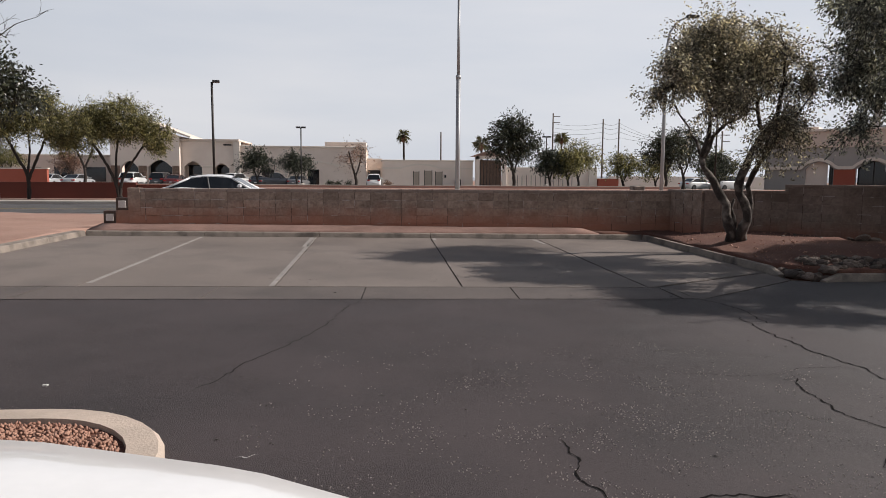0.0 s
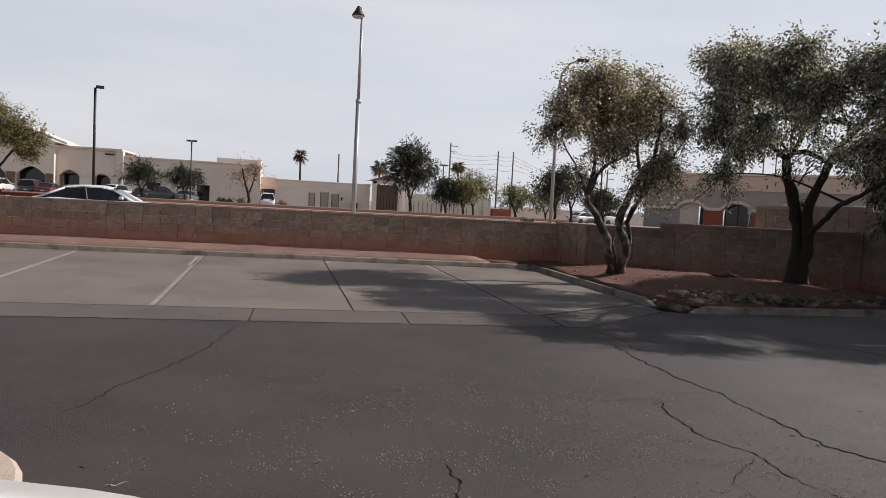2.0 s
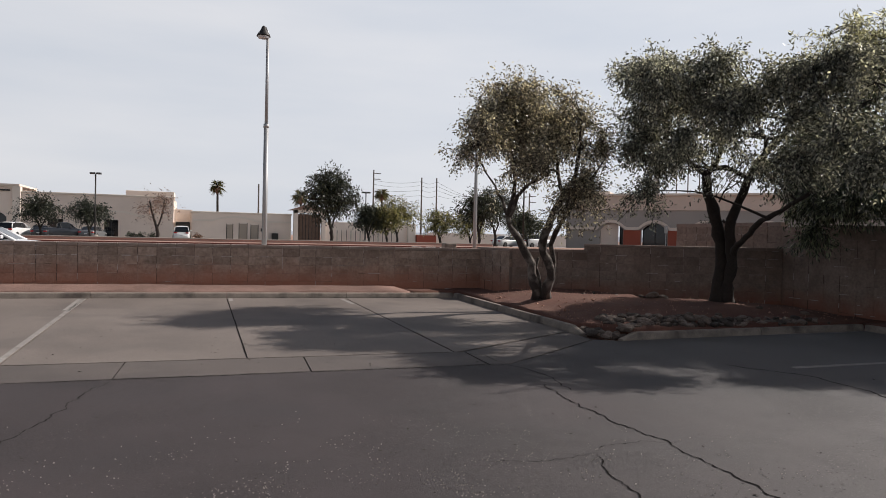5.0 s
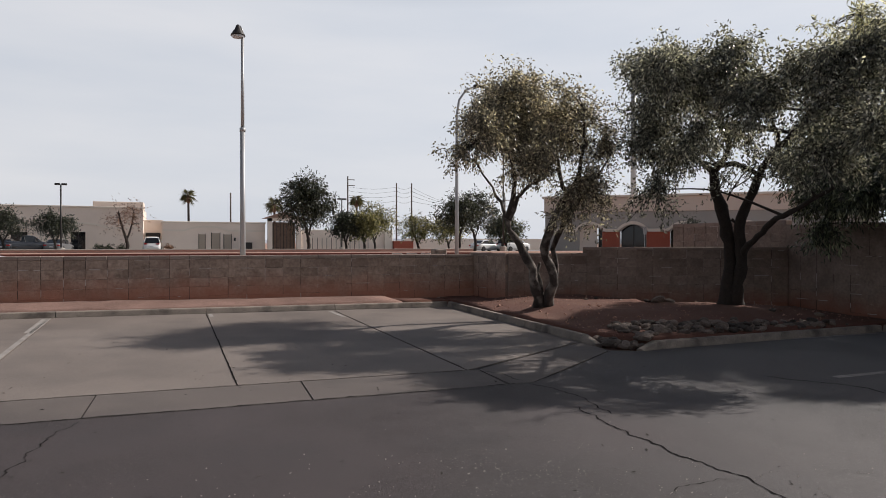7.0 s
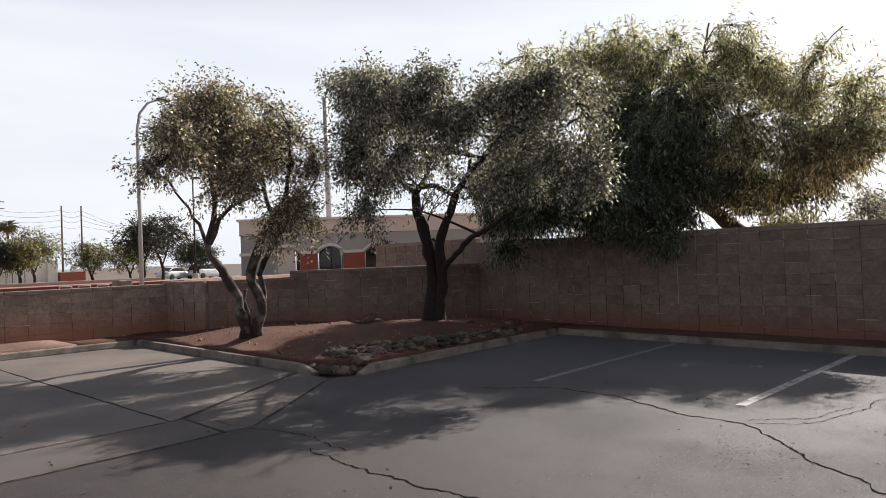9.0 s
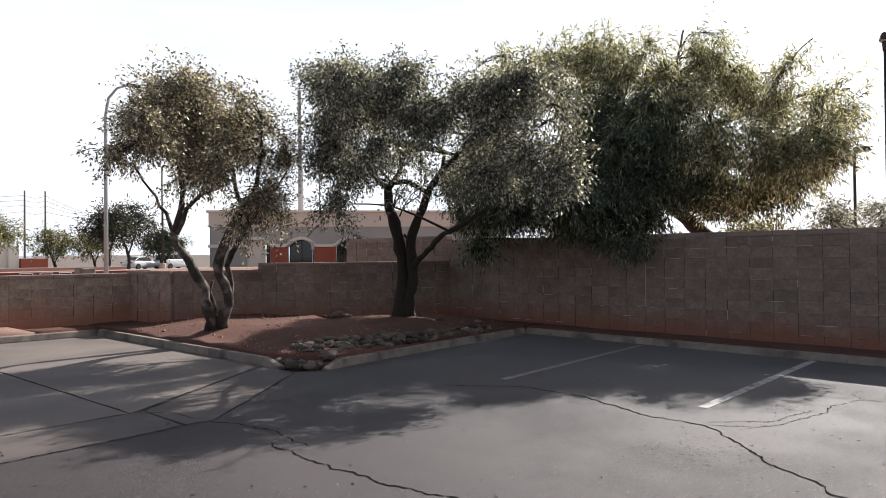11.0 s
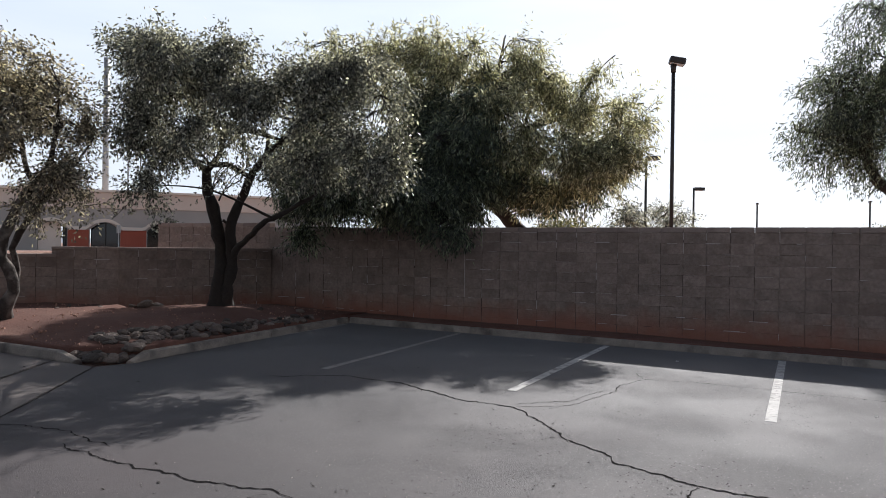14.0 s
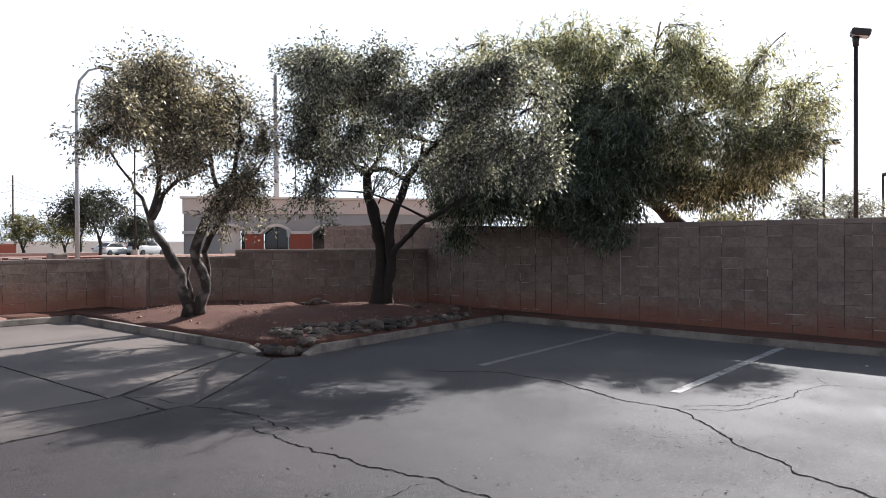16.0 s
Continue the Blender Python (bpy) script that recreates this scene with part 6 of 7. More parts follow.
for x0, x1, zt in ((3.86, 4.53), (5.36, 6.28), (6.82, 7.65)) and ((3.86, 4.53, 2.8), (5.36, 6.28, 2.95), (6.82, 7.65, 2.8)):
    d = part("service_door", Geo().box((x0, SY - 0.06, SZ), (x1, SY + 0.02, zt), ch=0.01), DOOR, front, "tan steel service door")
    part("door_frame", Geo().box((x0 - 0.08, SY - 0.05, SZ), (x0, SY + 0.01, zt + 0.08)), DARK_STEEL, d)
    part("door_frame", Geo().box((x1, SY - 0.05, SZ), (x1 + 0.08, SY + 0.01, zt + 0.08)), DARK_STEEL, d)
part("wall_box", Geo().box((8.0, SY - 0.25, 2.0), (8.2, SY, 2.4), ch=0.01), DARK_STEEL, front)
part("vent", Geo().box((9.4, SY - 0.5, SZ), (10.2, SY, 1.8), ch=0.02), DARK_STEEL, front, "dark utility box")
# gateway and garden wall
gate = part("gateway", Geo().box((12.0, SY - 1.5, SZ), (12.55, SY - 0.9, 4.9), ch=0.02).box((15.6, SY - 1.5, SZ), (16.2, SY - 0.9, 4.9), ch=0.02).box((12.0, SY - 1.5, 4.5), (16.2, SY - 0.9, 4.95)), STUCCO, shops)
g = Geo()
gp = [(11.7, 4.95), (16.5, 4.95), (14.1, 5.75)]
g.add([(x, SY - 1.7, z) for x, z in gp] + [(x, SY + 3, z) for x, z in gp], [(0, 1, 2), (5, 4, 3), (0, 3, 4, 1), (1, 4, 5, 2), (2, 5, 3, 0)])
part("gate_roof", g, ROOF, gate, "low tiled gable roof")
part("gate_leaf", Geo().box((12.6, SY - 0.6, SZ), (15.6, SY - 0.5, 4.4)), STONE_FACE, gate, "dark recessed entrance")
for i in range(7):
    part("gate_bar", Geo().box((12.7 + i * 0.42, SY - 1.2, SZ), (12.76 + i * 0.42, SY - 1.14, 4.2)), DARK_STEEL, gate)
gw = part("garden_wall", Geo().box((16.2, SY - 1.2, SZ), (28.3, SY - 0.9, 3.35)), STUCCO, shops)
part("coping", Geo().box((16.2, SY - 1.25, 3.35), (28.4, SY - 0.85, 3.48), ch=0.02), TRIM, gw)
for i in range(14):
    part("fence_bar", Geo().box((17.0 + i * 0.62, SY - 1.6, SZ), (17.06 + i * 0.62, SY - 1.54, 2.4)), DARK_STEEL, gw)
part("end_pier", Geo().box((27.4, SY - 1.7, SZ), (28.5, SY - 0.8, 3.5), ch=0.03), TRIM, gw)
en = tagged(part("bin_enclosure", Geo().box((28.6, 88, 0.5), (31.4, 90, 2.0), ch=0.02), RED_STUCCO), "brick-red walled bin enclosure", "enclosure")
part("coping", Geo().box((28.55, 87.95, 2.0), (31.45, 90.05, 2.08)), TRIM, en)
tagged(part("far_wall", Geo().box((31.5, 92, 0.5), (60, 92.3, 2.4)), STUCCO), "long low beige wall far across the lot", "wall", kind="structure")

# eastern shop with red plinth and arches, standing askew to the street
east = thing("corner_shop", "beige and grey stucco shop with brick-red arched front", "building", at=(36.9, 62.3, 0.6), turn=-41.9)
front = part("front_wall", wall_with_openings(0.0, 30.0, 0.0, 4.3, 0.0, 0.5, [(3.4, 5.7, 2.35, 0.65), (7.5, 10.0, 2.3, 0.7), (12.3, 15.0, 2.3, 0.7), (17.5, 20.5, 2.3, 0.7)]), GREY_STUCCO, east)
part("upper_wall", Geo().box((-0.2, -0.15, 4.3), (30, 0.5, 5.75), ch=0.02), PEACH, east)
part("cornice", Geo().box((-0.4, -0.4, 5.75), (30, 0.6, 5.98), ch=0.03), TRIM, east)
part("belt", trim_wave(-0.2, 30, 2.28, -0.05, [(4.5, 1.4, 0.75), (8.75, 1.45, 0.75), (13.65, 1.55, 0.75), (19, 1.7, 0.75)], h=0.3, d=0.3, n=110), TRIM, east)
part("side_wall", Geo().box((-0.2, 0.5, 0.0), (0.3, 14, 5.75)), GREY_STUCCO, east)
for x0, x1 in ((5.75, 7.45), (10.05, 12.25), (15.05, 17.4)):
    part("red_plinth", Geo().box((x0, -0.1, 0.0), (x1, -0.002, 2.28), ch=0.01), RED_STUCCO, east, "brick-red plinth")
part("panel_door", Geo().box((3.4, 0.35, 0.0), (5.2, 0.45, 3.0), ch=0.01), STUCCO, east, "pale infilled arch panel")
for x0, x1 in ((5.2, 5.7), (7.5, 10.0), (12.3, 15.0), (17.5, 20.5)):
    d = part("shopfront", Geo().box((x0, 1.4, 0.0), (x1, 1.5, 3.2)), DARK_GLASS, east, "dark glass shopfront")
    part("mullion", Geo().box(((x0 + x1) / 2 - 0.04, 1.3, 0.0), ((x0 + x1) / 2 + 0.04, 1.4, 3.0)), DARK_STEEL, d)
part("roof_deck", Geo().box((0.3, 0.5, 4.6), (30, 14, 4.8)), STUCCO_DARK, east)
part("roof_unit", Geo().box((1.0, 5.0, 4.8), (3.6, 8.0, 6.6), ch=0.03), STUCCO, east, "boxy rooftop screen")
sg = thing("sign_post", "slim white street sign on a post", "sign", at=(43.6, 54.9, 0.6))
part("post", Geo().tube([(0, 0, -0.1), (0, 0, 2.6)], [0.04, 0.04], n=8), PALE_STEEL, sg)
part("plate", Geo().box((-0.22, -0.03, 2.0), (0.22, 0.0, 2.75), ch=0.008), LINE_PAINT, sg)


# ---- lamps and poles ----
def shoebox_lamp(x, y, z, top, turn, label, heads=1, r=0.07, size=1.0, tilted=False):
    ob = thing("lamp_post", label, "lamp post", "car park lamps", at=(x, y, z), turn=turn)
    h = top - z
    part("pole", Geo().tube([(0, 0, -0.1), (0, 0, h - 0.1)], [r, r * 0.9], n=8), DARK_STEEL, ob, smooth=True)
    part("footing", Geo().lathe([(0.28, -0.1), (0.28, 0.55), (0.25, 0.6)], n=14), SIDEWALK, ob, "round concrete footing")
    if tilted:
        m = pose(0.1, 0, h + 0.12, 0, 12, 0)
        hd = part("lamp_head", Geo().box((-0.28, -0.24, -0.12), (0.38, 0.24, 0.16), m=m, ch=0.05), DARK_STEEL, ob)
        part("lens", Geo().box((-0.22, -0.19, -0.13), (0.32, 0.19, -0.11), m=m), LAMP_LENS, hd)
        part("collar", Geo().tube([(0, 0, h - 0.35), (0, 0, h)], [0.1, 0.13], n=8), DARK_STEEL, ob, smooth=True)
        return
    for k in range(heads):
        s = 1 if k == 0 else -1
        hd = part("lamp_head", Geo().box((s * 0.04 if s > 0 else -0.48 * size, -0.15 * size, h - 0.12 * size), (0.48 * size if s > 0 else -0.04, 0.15 * size, h + 0.04), ch=0.02), DARK_STEEL, ob)
        part("lens", Geo().box((s * 0.1 if s > 0 else -0.42 * size, -0.11 * size, h - 0.12 * size - 0.01), (0.42 * size if s > 0 else -0.1, 0.11 * size, h - 0.12 * size + 0.002)), LAMP_LENS, hd)


shoebox_lamp(-11.0, 44.6, 1.05, 7.9, 10, "dark slim lamp post on a pale concrete footing", r=0.08)
shoebox_lamp(-8.45, 69.4, 0.68, 6.95, 0, "dark slim lamp post in the shop lot", 2)
shoebox_lamp(30.4, 5.5, 0.2, 9.6, -75, "dark square-headed lamp post beyond the wall", 1, 0.085, 1.5, True)
shoebox_lamp(45.15, 8.6, 0.2, 7.75, -60, "dark slim lamp post beyond the wall", 1, 0.09, 1.8)
shoebox_lamp(60.4, 6.8, 0.2, 7.0, -60, "dark slim lamp post beyond the wall", 1, 0.09, 1.8)
shoebox_lamp(90.5, 1.7, 0.2, 7.6, 0, "small distant lamp post", 2, 0.1)
shoebox_lamp(89.7, -9.9, 0.2, 7.6, 0, "small distant lamp post", 2, 0.1)
shoebox_lamp(18.0, 74.0, 0.68, 6.6, 0, "dark slim lamp post in the shop lot", 2)
shoebox_lamp(26.5, 52.0, 0.85, 9.0, 0, "dark slim lamp post by the street", 1)

ob = thing("street_lamp", "tall grey steel street lamp with a small bell-shaped head", "street lamp", at=(2.5, 23.0, 0.4))
part("pole", Geo().tube([(0, 0, -0.1), (0, 0, 4.75)], [0.085, 0.075], n=12), STEEL, ob, smooth=True)
part("upper_pole", Geo().tube([(0, 0, 4.7), (0, 0, 7.6)], [0.055, 0.045], n=12), STEEL, ob, smooth=True)
part("collar", Geo().tube([(0, 0, 4.68), (0, 0, 4.8)], [0.09, 0.088], n=12), STEEL, ob, smooth=True)
part("base_plate", Geo().lathe([(0.2, 0), (0.2, 0.06), (0.12, 0.14), (0.1, 0.5)], n=14), PALE_STEEL, ob)
part("arm", Geo().tube([(0, 0, 7.55), (0, 0, 7.75), (-0.06, 0, 7.88), (-0.15, 0, 7.85)], [0.035, 0.03, 0.03, 0.03], n=8), STEEL, ob, smooth=True)
hd = part("lamp_head", Geo().lathe([(0.22, 0), (0.2, 0.06), (0.1, 0.2), (0.06, 0.3), (0.03, 0.34)], (-0.13, 0, 7.58), 14), DARK_STEEL, ob, smooth=True)
part("lens", Geo().lathe([(0.17, -0.05), (0.19, 0.0)], (-0.13, 0, 7.58), 14), LAMP_LENS, hd)

ob = thing("street_lamp", "slender street lamp with a curved davit arm", "street lamp", at=(16.4, 38.6, 0.4))
part("pole", Geo().tube([(0, 0, -0.1), (0, 0, 5), (0, 0, 9.0), (0.15, 0, 9.9), (0.55, -0.1, 10.5), (1.1, -0.2, 10.75)], [0.12, 0.1, 0.08, 0.07, 0.06, 0.05], n=10), STEEL, ob, smooth=True)
hd = part("lamp_head", Geo().box((1.0, -0.38, 10.68), (1.75, -0.1, 10.86), ch=0.05), DARK_STEEL, ob)
part("base_plate", Geo().lathe([(0.25, 0), (0.25, 0.1), (0.16, 0.5)], n=12), PALE_STEEL, ob)

ob = thing("mast", "tall plain grey steel mast behind the shop", "mast", at=(47.8, 62.0, 0.5))
part("pole", Geo().tube([(0, 0, -0.1), (0, 0, 20)], [0.32, 0.27], n=14), STEEL, ob, smooth=True)
for dx, h in ((10.2, 11.2), (11.4, 11.5), (12.6, 11.0)):
    ob = thing("vent_pipe", "thin dark vent pole behind the shop", "pole", "vent poles", at=(36.9 + 0.745 * dx + 6, 62.3 - 0.667 * dx + 6.5, 0.5))
    part("pole", Geo().tube([(0, 0, -0.1), (0, 0, h)], [0.07, 0.06], n=8), WOOD_POLE, ob, smooth=True)

poles = [(37.2, 147.3, 16.6, 1), (47.6, 144.3, 15.2, 0), (50.8, 143.2, 15.2, 0), (12.6, 151.3, 12.5, 0), (60.5, 140.0, 11.0, 0), (69.0, 133.0, 12.0, 1)]
for x, y, h, arms in poles:
    ob = thing("utility_pole", "tall wooden utility pole in the distance", "utility pole", "utility poles", at=(x, y, 1.2))
    part("pole", Geo().tube([(0, 0, -0.1), (0, 0, h - 1.2)], [0.2, 0.15], n=8), WOOD_POLE, ob, smooth=True)
    if arms:
        for k in range(2):
            part("cross_arm", Geo().box((0.0, -0.06, h - 2.0 - k * 1.3), (1.6, 0.06, h - 1.85 - k * 1.3)), WOOD_POLE, ob)
for k, zz in enumerate((14.3, 13.4, 12.4, 11.2)):
    for (xa, ya, ha, _), (xb, yb, hb, _) in ((poles[0], poles[1]), (poles[1], poles[2]), (poles[2], poles[4]), (poles[4], poles[5])):
        pts = [(xa + (xb - xa) * i / 8, ya + (yb - ya) * i / 8, min(zz, ha - 0.6) + (min(zz, hb - 0.6) - min(zz, ha - 0.6)) * i / 8 - 0.5 * math.sin(math.pi * i / 8)) for i in range(9)]
        tagged(part("power_line", Geo().tube(pts, [0.03] * 9, n=4), DARK_STEEL), "thin sagging overhead power line", "cable", "power lines")

# sign on a pale post across the street
ob = thing("street_sign", "pale post carrying a large dark sign board", "sign", at=(-21.2, 38.8, 0.42))
part("post", Geo().tube([(0, 0, -0.1), (0, 0, 3.7)], [0.09, 0.08], n=10), PALE_STEEL, ob, smooth=True)
part("board", Geo().add([(-3.4, 0, 3.6), (-0.3, 0, 3.6), (-0.7, 0, 4.4), (-1.5, 0, 5.0), (-2.5, 0, 5.4), (-3.4, 0, 5.5), (-3.4, 0.15, 3.6), (-0.3, 0.15, 3.6), (-0.7, 0.15, 4.4), (-1.5, 0.15, 5.0), (-2.5, 0.15, 5.4), (-3.4, 0.15, 5.5)],
                    [(0, 1, 2, 3, 4, 5), (11, 10, 9, 8, 7, 6), (0, 6, 7, 1), (1, 7, 8, 2), (2, 8, 9, 3), (3, 9, 10, 4), (4, 10, 11, 5), (5, 11, 6, 0)]), PLASTIC, ob, "dark curved sign board")
part("bracket", Geo().box((-3.4, -0.06, 3.5), (0.1, 0.02, 3.62)), LINE_PAINT, ob)
ob = thing("pedestal_box", "small pale utility pedestal behind the wall", "utility box", at=(7.5, 19.4, 0.3))
part("body", Geo().box((-0.18, -0.18, -0.05), (0.18, 0.18, 1.22), ch=0.03), KERB, ob)
for i in range(3):
    ob = thing("rail_hoop", "low white tubular rail", "rail", "low rails", at=(13.2 + i * 0.95, 41.2, 0.45))
    part("hoop", Geo().tube([(0, 0, -0.05), (0, 0, 0.62), (0.6, 0, 0.62), (0.6, 0, -0.05)], [0.03] * 4, n=6), PALE_STEEL, ob)


# ---- cars ----
def car(label, at, turn, colour, kind="sedan", fine=False, group="parked cars", cab_back=0.0):
    """Nose towards +x. Body and cabin are lofted from rounded cross-sections."""
    paint = paint_material("car_paint", colour, 0.28, 0.0, 0.8)
    ob = thing("car", label, "car", group, at=at, turn=turn)
    tall = {"sedan": 1.45, "suv": 1.72, "truck": 1.8}[kind]
    up = tall - 1.45
    belt = 0.95 + up * 0.55
    st = [(-2.32, 0.62, 0.48, 0.74, 0.80), (-2.24, 0.76, 0.38, 0.88, 0.95), (-2.0, 0.86, 0.26, 0.95, 1.02), (-1.4, 0.91, 0.2, 0.97, 1.03), (-0.5, 0.92, 0.19, 0.95, 1.0), (0.5, 0.92, 0.19, 0.92, 0.98),
          (1.05, 0.92, 0.2, 0.9, 0.975), (1.6, 0.9, 0.22, 0.85, 0.93), (1.95, 0.86, 0.24, 0.78, 0.86), (2.15, 0.79, 0.27, 0.7, 0.77), (2.28, 0.68, 0.32, 0.6, 0.66), (2.34, 0.55, 0.38, 0.5, 0.54)]
    sx = [s[0] for s in st]
    ns = 40 if fine else 20
    g = Geo()
    prof = []
    for i in range(ns + 1):
        t = i / ns
        x = -2.32 + 4.66 * t
        w, zb, zs, zt = (float(np.interp(x, sx, [s[k] for s in st])) for k in (1, 2, 3, 4))
        lift = up * 0.6
        zs, zt = zs + lift * min(1, (x + 2.33) * 3), zt + lift * min(1, (x + 2.33) * 3)
        pts = [(-w * 0.9, zb), (-w, zb + 0.12), (-w * 1.0, (zb + zs) / 2), (-w * 0.985, zs - 0.1), (-w * 0.94, zs - 0.02), (-w * 0.84, zs + (zt - zs) * 0.45), (-w * 0.6, zs + (zt - zs) * 0.8), (-w * 0.3, zt - 0.005)]
        pts = pts + [(0, zt)] + [(-y, z) for y, z in reversed(pts)]
        prof.append([(x, y, z) for y, z in pts])
    m = len(prof[0])
    g.add([p for r in prof for p in r], [(i * m + k, (i + 1) * m + k, (i + 1) * m + k + 1, i * m + k + 1) for i in range(ns) for k in range(m - 1)] +
          [(i * m, i * m + m - 1, (i + 1) * m + m - 1, (i + 1) * m) for i in range(ns)] + [tuple(range(m)), tuple(reversed(range(ns * m, ns * m + m)))])
    body = part("body", g, paint, ob, smooth=True)
    lift = up * 0.6
    if kind == "sedan":
        cab = [(-1.95, 0.6, 1.0), (-1.1, 0.66, 1.38), (-0.5, 0.68, 1.45), (0.1, 0.67, 1.44), (0.45, 0.64, 1.38), (1.15, 0.6, 0.96)]
    elif kind == "suv":
        cab = [(-2.2, 0.64, 1.05), (-1.95, 0.68, tall - 0.12), (-1.2, 0.7, tall), (0.0, 0.7, tall - 0.01), (0.4, 0.66, tall - 0.08), (1.15, 0.62, 1.1)]
    else:
        cab = [(-0.75, 0.64, 1.1), (-0.65, 0.68, tall - 0.1), (-0.3, 0.7, tall), (0.3, 0.69, tall), (0.55, 0.66, tall - 0.08), (1.15, 0.62, 1.12)]
    cab = [(x - cab_back * (x + 1.95) / 3.1, w, z) for x, w, z in cab]
    rows_g, rows_r = [], []
    for x, w, z in cab:
        zb = 0.9 + lift
        rows_g.append([(x, -0.84, zb), (x, -w, z - 0.05), (x, -w * 0.8, z - 0.02), (x, w * 0.8, z - 0.02), (x, w, z - 0.05), (x, 0.84, zb)])
        rows_r.append([(x, -w - 0.012, z - 0.075), (x, -w * 0.95, z - 0.01), (x, -w * 0.6, z + 0.015), (x, 0, z + 0.025), (x, w * 0.6, z + 0.015), (x, w * 0.95, z - 0.01), (x, w + 0.012, z - 0.075)])
    g = Geo()
    k = len(rows_g)
    g.add([p for r in rows_g for p in r], [(i * 6 + j, (i + 1) * 6 + j, (i + 1) * 6 + j + 1, i * 6 + j + 1) for i in range(k - 1) for j in range(5)] + [tuple(range(6)), tuple(reversed(range((k - 1) * 6, k * 6)))])
    cabin = part("cabin_glass", g, DARK_GLASS, ob, "dark tinted windows")
    g = Geo()
    rr = rows_r[1:-1]
    k = len(rr)
    g.add([p for r in rr for p in r], [(i * 7 + j, (i + 1) * 7 + j, (i + 1) * 7 + j + 1, i * 7 + j + 1) for i in range(k - 1) for j in range(6)])
    part("roof", g, paint, ob, smooth=True)
    for s in (-1, 1):
        for (xa, wa, za), (xb, wb, zb) in ((cab[0], cab[1]), (cab[-1], cab[-2])):
            part("pillar", Geo().tube([(xa, s * 0.8, 0.93 + lift), (xb, s * (wb + 0.0), zb - 0.06)], [0.05, 0.04], n=6), paint, cabin, smooth=True)
        part("pillar", Geo().tube([(-0.35 - cab_back * 0.5, s * 0.855, 0.93 + lift), (-0.45 - cab_back * 0.5, s * (cab[2][1] + 0.01), cab[2][2] - 0.07)], [0.04, 0.03], n=6), PLASTIC, cabin)
        part("mirror", Geo().box((0.72 - cab_back, s * 0.98 - 0.1, 0.98 + lift), (0.86 - cab_back, s * 0.98 + 0.1, 1.1 + lift), ch=0.03), paint, ob)
        hl = part("headlight", Geo().box((1.95, s * 0.66 - 0.15, 0.6 + lift), (2.2, s * 0.66 + 0.13, 0.72 + lift), ch=0.03), LAMP_LENS, ob)
        part("tail_light", Geo().box((-2.33, s * 0.62 - 0.16, 0.7 + lift), (-2.15, s * 0.62 + 0.18, 0.84 + lift), ch=0.02), RED_LENS, ob)
        part("door_handle", Geo().box((-0.25, s * 0.93 - 0.02, 0.83 + lift), (-0.05, s * 0.93 + 0.02, 0.86 + lift), ch=0.006), paint, ob)
        for xw in (-1.38, 1.42):
            wh = part("wheel", Geo().tube([(xw, s * 0.72, 0.33), (xw, s * 0.75, 0.33), (xw, s * 0.92, 0.33), (xw, s * 0.95, 0.33)], [0.3, 0.33, 0.33, 0.3], n=20), TYRE, ob)
            part("rim", Geo().tube([(xw, s * 0.93, 0.33), (xw, s * 0.955, 0.33)], [0.235, 0.225], n=18), PLASTIC, wh)
            if fine:
                for k in range(5):
                    m = pose(xw, s * 0.958, 0.33) @ pose(0, 0, 0, 0, 72 * k + 12, 0)
                    part("spoke", Geo().box((-0.022, -0.008, 0.02), (0.022, 0.008, 0.225), m=m, ch=0.004), RIM, wh)
    part("grille", Geo().box((2.2, -0.42, 0.38 + lift * 0.5), (2.35, 0.42, 0.56 + lift * 0.5), ch=0.03), PLASTIC, ob)
    part("plate", Geo().box((-2.36, -0.16, 0.56), (-2.3, 0.16, 0.66)), PALE_STEEL, ob)
    return ob


near_car = car("white sedan parked beside the planter with a dusty bonnet", (-2.04, 1.14, lot(-2, 1)), -8.5, (0.8, 0.8, 0.79), "sedan", True, "", 0.55)
car("white sedan driving along the street behind the wall", (-6.2, 26.6, 0.36), 0, (0.78, 0.79, 0.8), "sedan", True, "")
ZF = 0.68
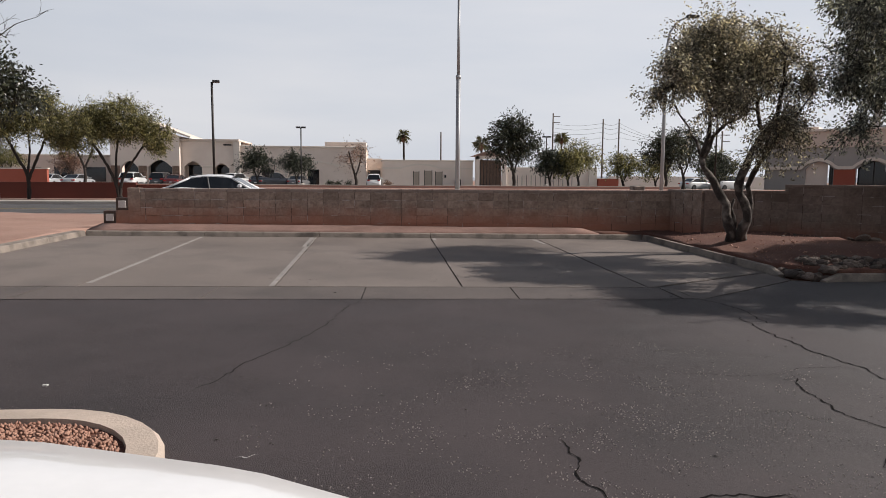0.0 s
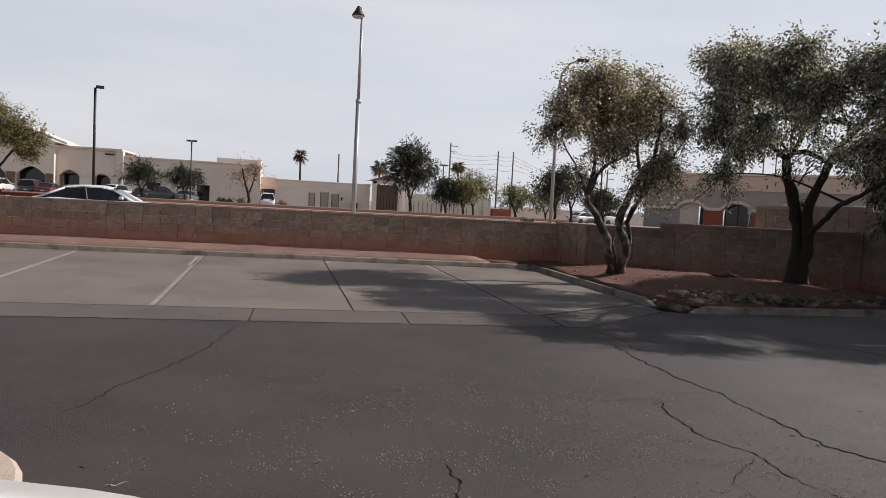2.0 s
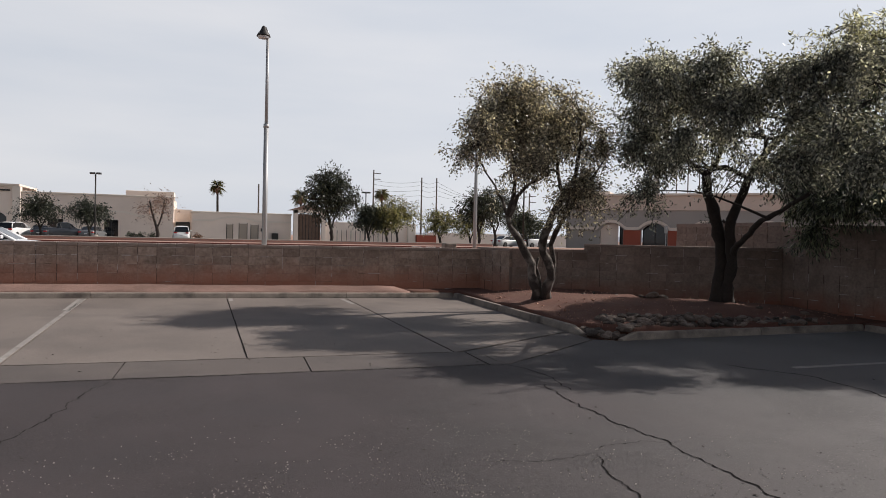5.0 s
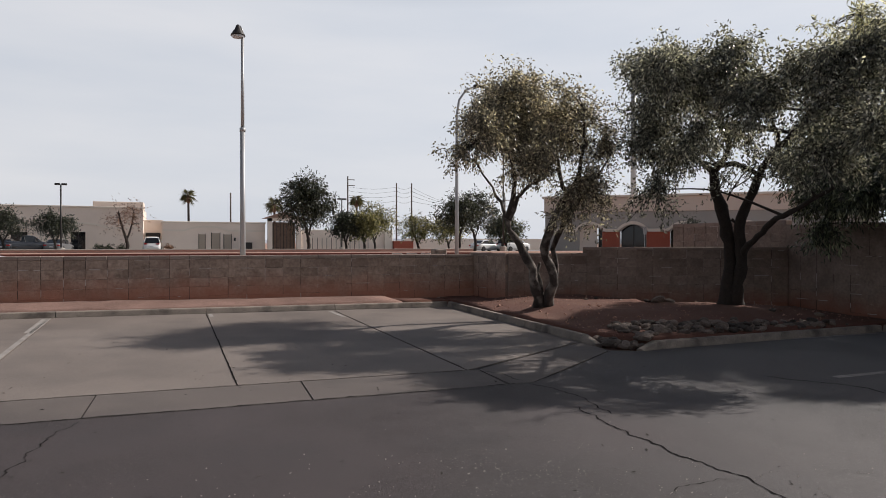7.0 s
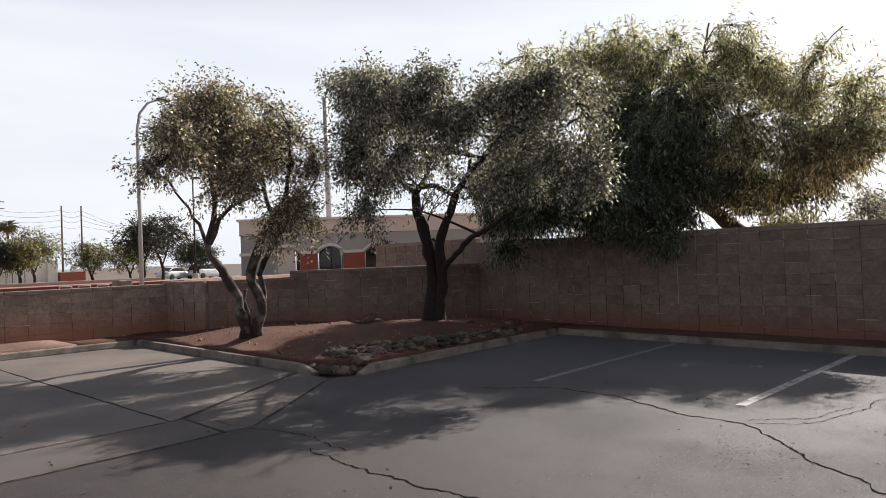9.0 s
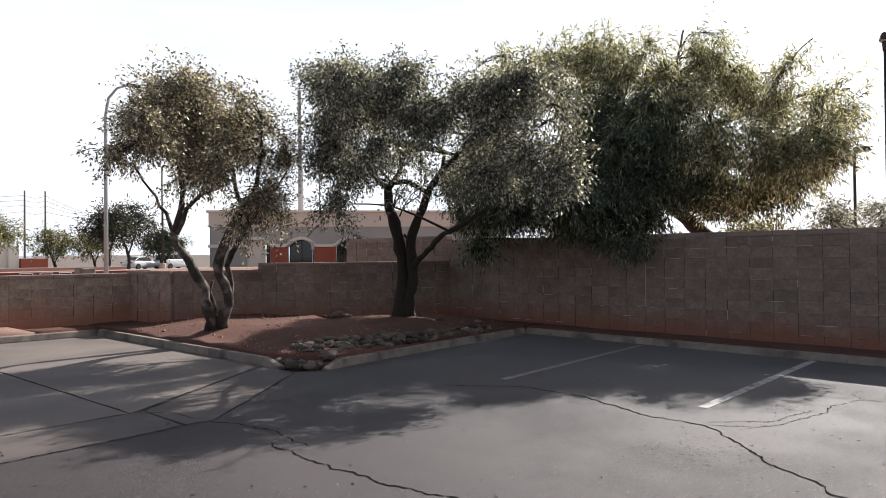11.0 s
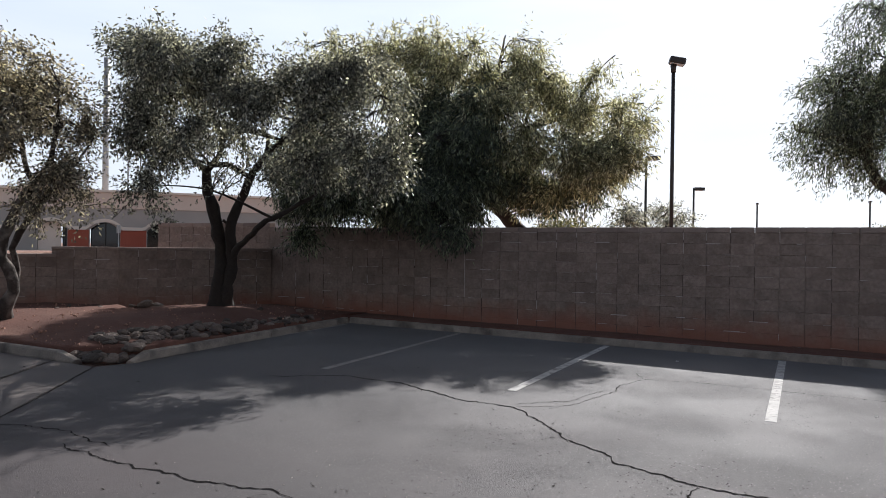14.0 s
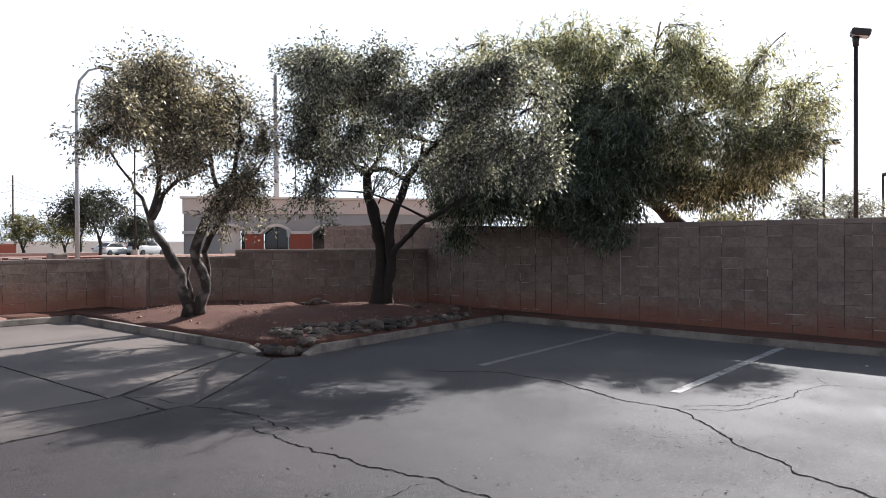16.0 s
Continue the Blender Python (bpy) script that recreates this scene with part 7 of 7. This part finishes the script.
for label, x, y, z, turn, colour, kind in [
    ("white wagon parked before the shops", -18.1, 84.5, ZF, 75, (0.75, 0.75, 0.74), "suv"), ("dark parked sedan before the shops", -15.6, 85, ZF, 90, (0.02, 0.022, 0.025), "sedan"),
    ("dark parked pickup before the shops", -13.5, 84.5, ZF, 15, (0.025, 0.028, 0.035), "truck"), ("grey parked sedan before the shops", -10.7, 85, ZF, 80, (0.12, 0.125, 0.13), "sedan"),
    ("white parked suv with dark windows", -1.35, 84.5, ZF, 90, (0.76, 0.76, 0.75), "suv"), ("silver parked sedan before the shops", -37.8, 80, ZF, 90, (0.4, 0.41, 0.42), "sedan"),
    ("silver parked sedan before the shops", -34.9, 80, ZF, 85, (0.35, 0.36, 0.37), "sedan"), ("white parked suv before the shops", -29.0, 80.5, ZF, 90, (0.75, 0.75, 0.74), "suv"),
    ("dark grey parked suv before the shops", -25.9, 81, ZF, 90, (0.05, 0.055, 0.06), "suv"), ("dark red parked sedan before the shops", -24.0, 80, ZF, 90, (0.1, 0.018, 0.018), "sedan"),
    ("grey parked sedan before the shops", -21.6, 80.5, ZF, 90, (0.15, 0.16, 0.17), "sedan"), ("white parked sedan by the far shop", 37.6, 78, 0.68, 20, (0.75, 0.75, 0.74), "sedan"),
    ("white parked suv by the far shop", 41.0, 77, 0.68, 15, (0.7, 0.7, 0.7), "suv"), ("white parked sedan near the street", -45.5, 74, ZF, 15, (0.7, 0.7, 0.7), "sedan"),
    ("white parked sedan near the street", -50.5, 78, ZF, 90, (0.72, 0.72, 0.71), "sedan"), ("grey parked suv near the street", -53.5, 79, ZF, 90, (0.2, 0.21, 0.22), "suv"),
]:
    car(label, (x, y, z), turn, colour, kind)


def bush(label, x, y, z, w, h, seed, mat):
    tree("shrub", label, (x, y, z), 0, [(0.03, 0.01, [(0, 0, -0.05), (0.05, 0, h * 0.5), (0.1, 0, h * 0.8)]), (0.03, 0.01, [(0, 0, -0.05), (-0.1, 0, h * 0.5), (-0.2, 0, h * 0.7)])],
         [(0, 0, h * 0.5, w / 2, w / 2, h * 0.5, 1)], mat, DARK_BARK, 60, leaf=(0.14, 0.07), per=16, spread=0.14, seed=seed, gap=-0.3, boughs=8, group="shrubs")


for i, x in enumerate((-6.9, -5.9, -4.6, 0.4)):
    bush("clipped dark shrub at the shop wall", x, 86, 0.68, 1.1, 0.9, 90 + i, DARK_LEAF if i < 3 else DRY_LEAF)
bush("shrub by the pale lamp footing", -10.2, 44.0, 1.08, 0.8, 0.7, 97, MESQUITE_LEAF)

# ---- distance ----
# distance haze is put into the ridge's pale blue-grey colour
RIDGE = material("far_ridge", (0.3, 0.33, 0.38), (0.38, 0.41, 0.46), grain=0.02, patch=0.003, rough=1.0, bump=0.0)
g = Geo()
vs, fs = [], []
for i in range(121):
    a = radians(-150 + i * 2.2)
    h = 18 + 30 * max(0, noise.noise(Vector((i * 0.16, 3.3, 0)))) + 8 * noise.noise(Vector((i * 0.7, 1, 0)))
    if 35 < i < 41:
        h += 22
    x, y = -3300 * math.sin(a), 3300 * math.cos(a)
    vs += [(x, y, -5), (x * 1.04, y * 1.04, max(4, h))]
    if i:
        fs.append((2 * i - 2, 2 * i, 2 * i + 1, 2 * i - 1))
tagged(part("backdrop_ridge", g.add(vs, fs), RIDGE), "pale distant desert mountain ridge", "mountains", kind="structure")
# unseen wall added far behind the walk to close off the lot
tagged(part("wall_south", Geo().box((-40, -34.4, -0.8), (30, -34.0, 5.0)), STUCCO), "plain beige stucco wall added unseen behind the lot", "wall", kind="structure")

# far west side of the street
west = thing("warehouse", "long low beige building far along the street", "building")
part("wall", Geo().box((-80, 98, 1.0), (-37.5, 106, 4.7), ch=0.02), STUCCO_DARK, west)
part("cornice", Geo().box((-80.2, 97.8, 4.7), (-37.3, 106.2, 4.95), ch=0.03), TRIM, west)
for i in range(9):
    w = part("bay", Geo().box((-76 + i * 4.3, 97.9, 1.2), (-73.4 + i * 4.3, 98.0, 3.2), ch=0.02), DARK_GLASS if i % 3 else DOOR, west, "recessed bay")
rw = tagged(part("orange_wall", Geo().box((-40.5, 70, 0.5), (-33.5, 70.4, 2.55), ch=0.02), RED_STUCCO), "low orange-red screen wall in the shop lot", "wall", kind="structure")
part("coping", Geo().box((-40.6, 69.95, 2.55), (-33.4, 70.45, 2.66)), TRIM, rw)
far_tree("dull green tree far along the street", -47.0, 88, 1.3, 4.6, 5.0, MESQUITE_LEAF, 71)
far_tree("dull green tree far along the street", -56.0, 84, 1.3, 4.2, 5.0, DARK_LEAF, 72)
far_tree("dull green tree far along the street", -38.5, 86, 1.3, 4.0, 3.6, DRY_LEAF, 73, n=200)

# small street sign seen over the tall wall
GREEN_SIGN = paint_material("sign_green", (0.02, 0.12, 0.07), 0.5)
ob = thing("street_sign", "small green street sign on a slim steel post", "sign", at=(39.0, 13.2, 0.15), turn=-74)
part("post", Geo().tube([(0, 0.03, -0.2), (0, 0.03, 3.3)], [0.035, 0.035], n=8), STEEL, ob)
plate = part("plate", Geo().box((-0.42, -0.01, 3.3), (0.42, 0.02, 3.72), ch=0.006), GREEN_SIGN, ob)
part("bar", Geo().box((-0.3, -0.014, 3.55), (0.3, -0.008, 3.62)), LINE_PAINT, plate, "pale bar")
part("bar", Geo().box((-0.25, -0.014, 3.4), (0.2, -0.008, 3.46)), LINE_PAINT, plate, "pale bar")

# stop sign at the street corner
RED_SIGN = paint_material("sign_red", (0.32, 0.02, 0.022), 0.5)
ob = thing("stop_sign", "red octagonal stop sign with white letters on a steel post", "traffic sign", at=(-10.55, 16.9, lot(-10.5, 16.9) + 0.1), turn=32)
part("post", Geo().tube([(0, 0.03, -0.2), (0, 0.03, 2.3)], [0.03, 0.03], n=8), STEEL, ob)
octo = [(0.375 / math.cos(radians(22.5)) * math.cos(radians(22.5 + 45 * i)), 0.375 / math.cos(radians(22.5)) * math.sin(radians(22.5 + 45 * i))) for i in range(8)]
for nm, k, y0, y1, m in (("border", 1.0, -0.006, 0.0, LINE_PAINT), ("plate", 0.94, -0.012, -0.002, RED_SIGN)):
    vs = [(x * k, y0, 2.0 + z * k) for x, z in octo] + [(x * k, y1, 2.0 + z * k) for x, z in octo]
    plate = part(nm, Geo().add(vs, [tuple(range(8)), tuple(reversed(range(8, 16)))] + [(i, 8 + i, 8 + (i + 1) % 8, (i + 1) % 8) for i in range(8)]), m, ob)
txt = bpy.data.curves.new("stop_word", "FONT")
txt.body, txt.size, txt.align_x, txt.align_y, txt.extrude = "STOP", 0.3, "CENTER", "CENTER", 0.002
txt.materials.append(LINE_PAINT)
word = new("stop_word", txt)
word.parent, word.matrix_basis = ob, pose(0, -0.016, 2.0, 90, 0, 0)
tagged(word)
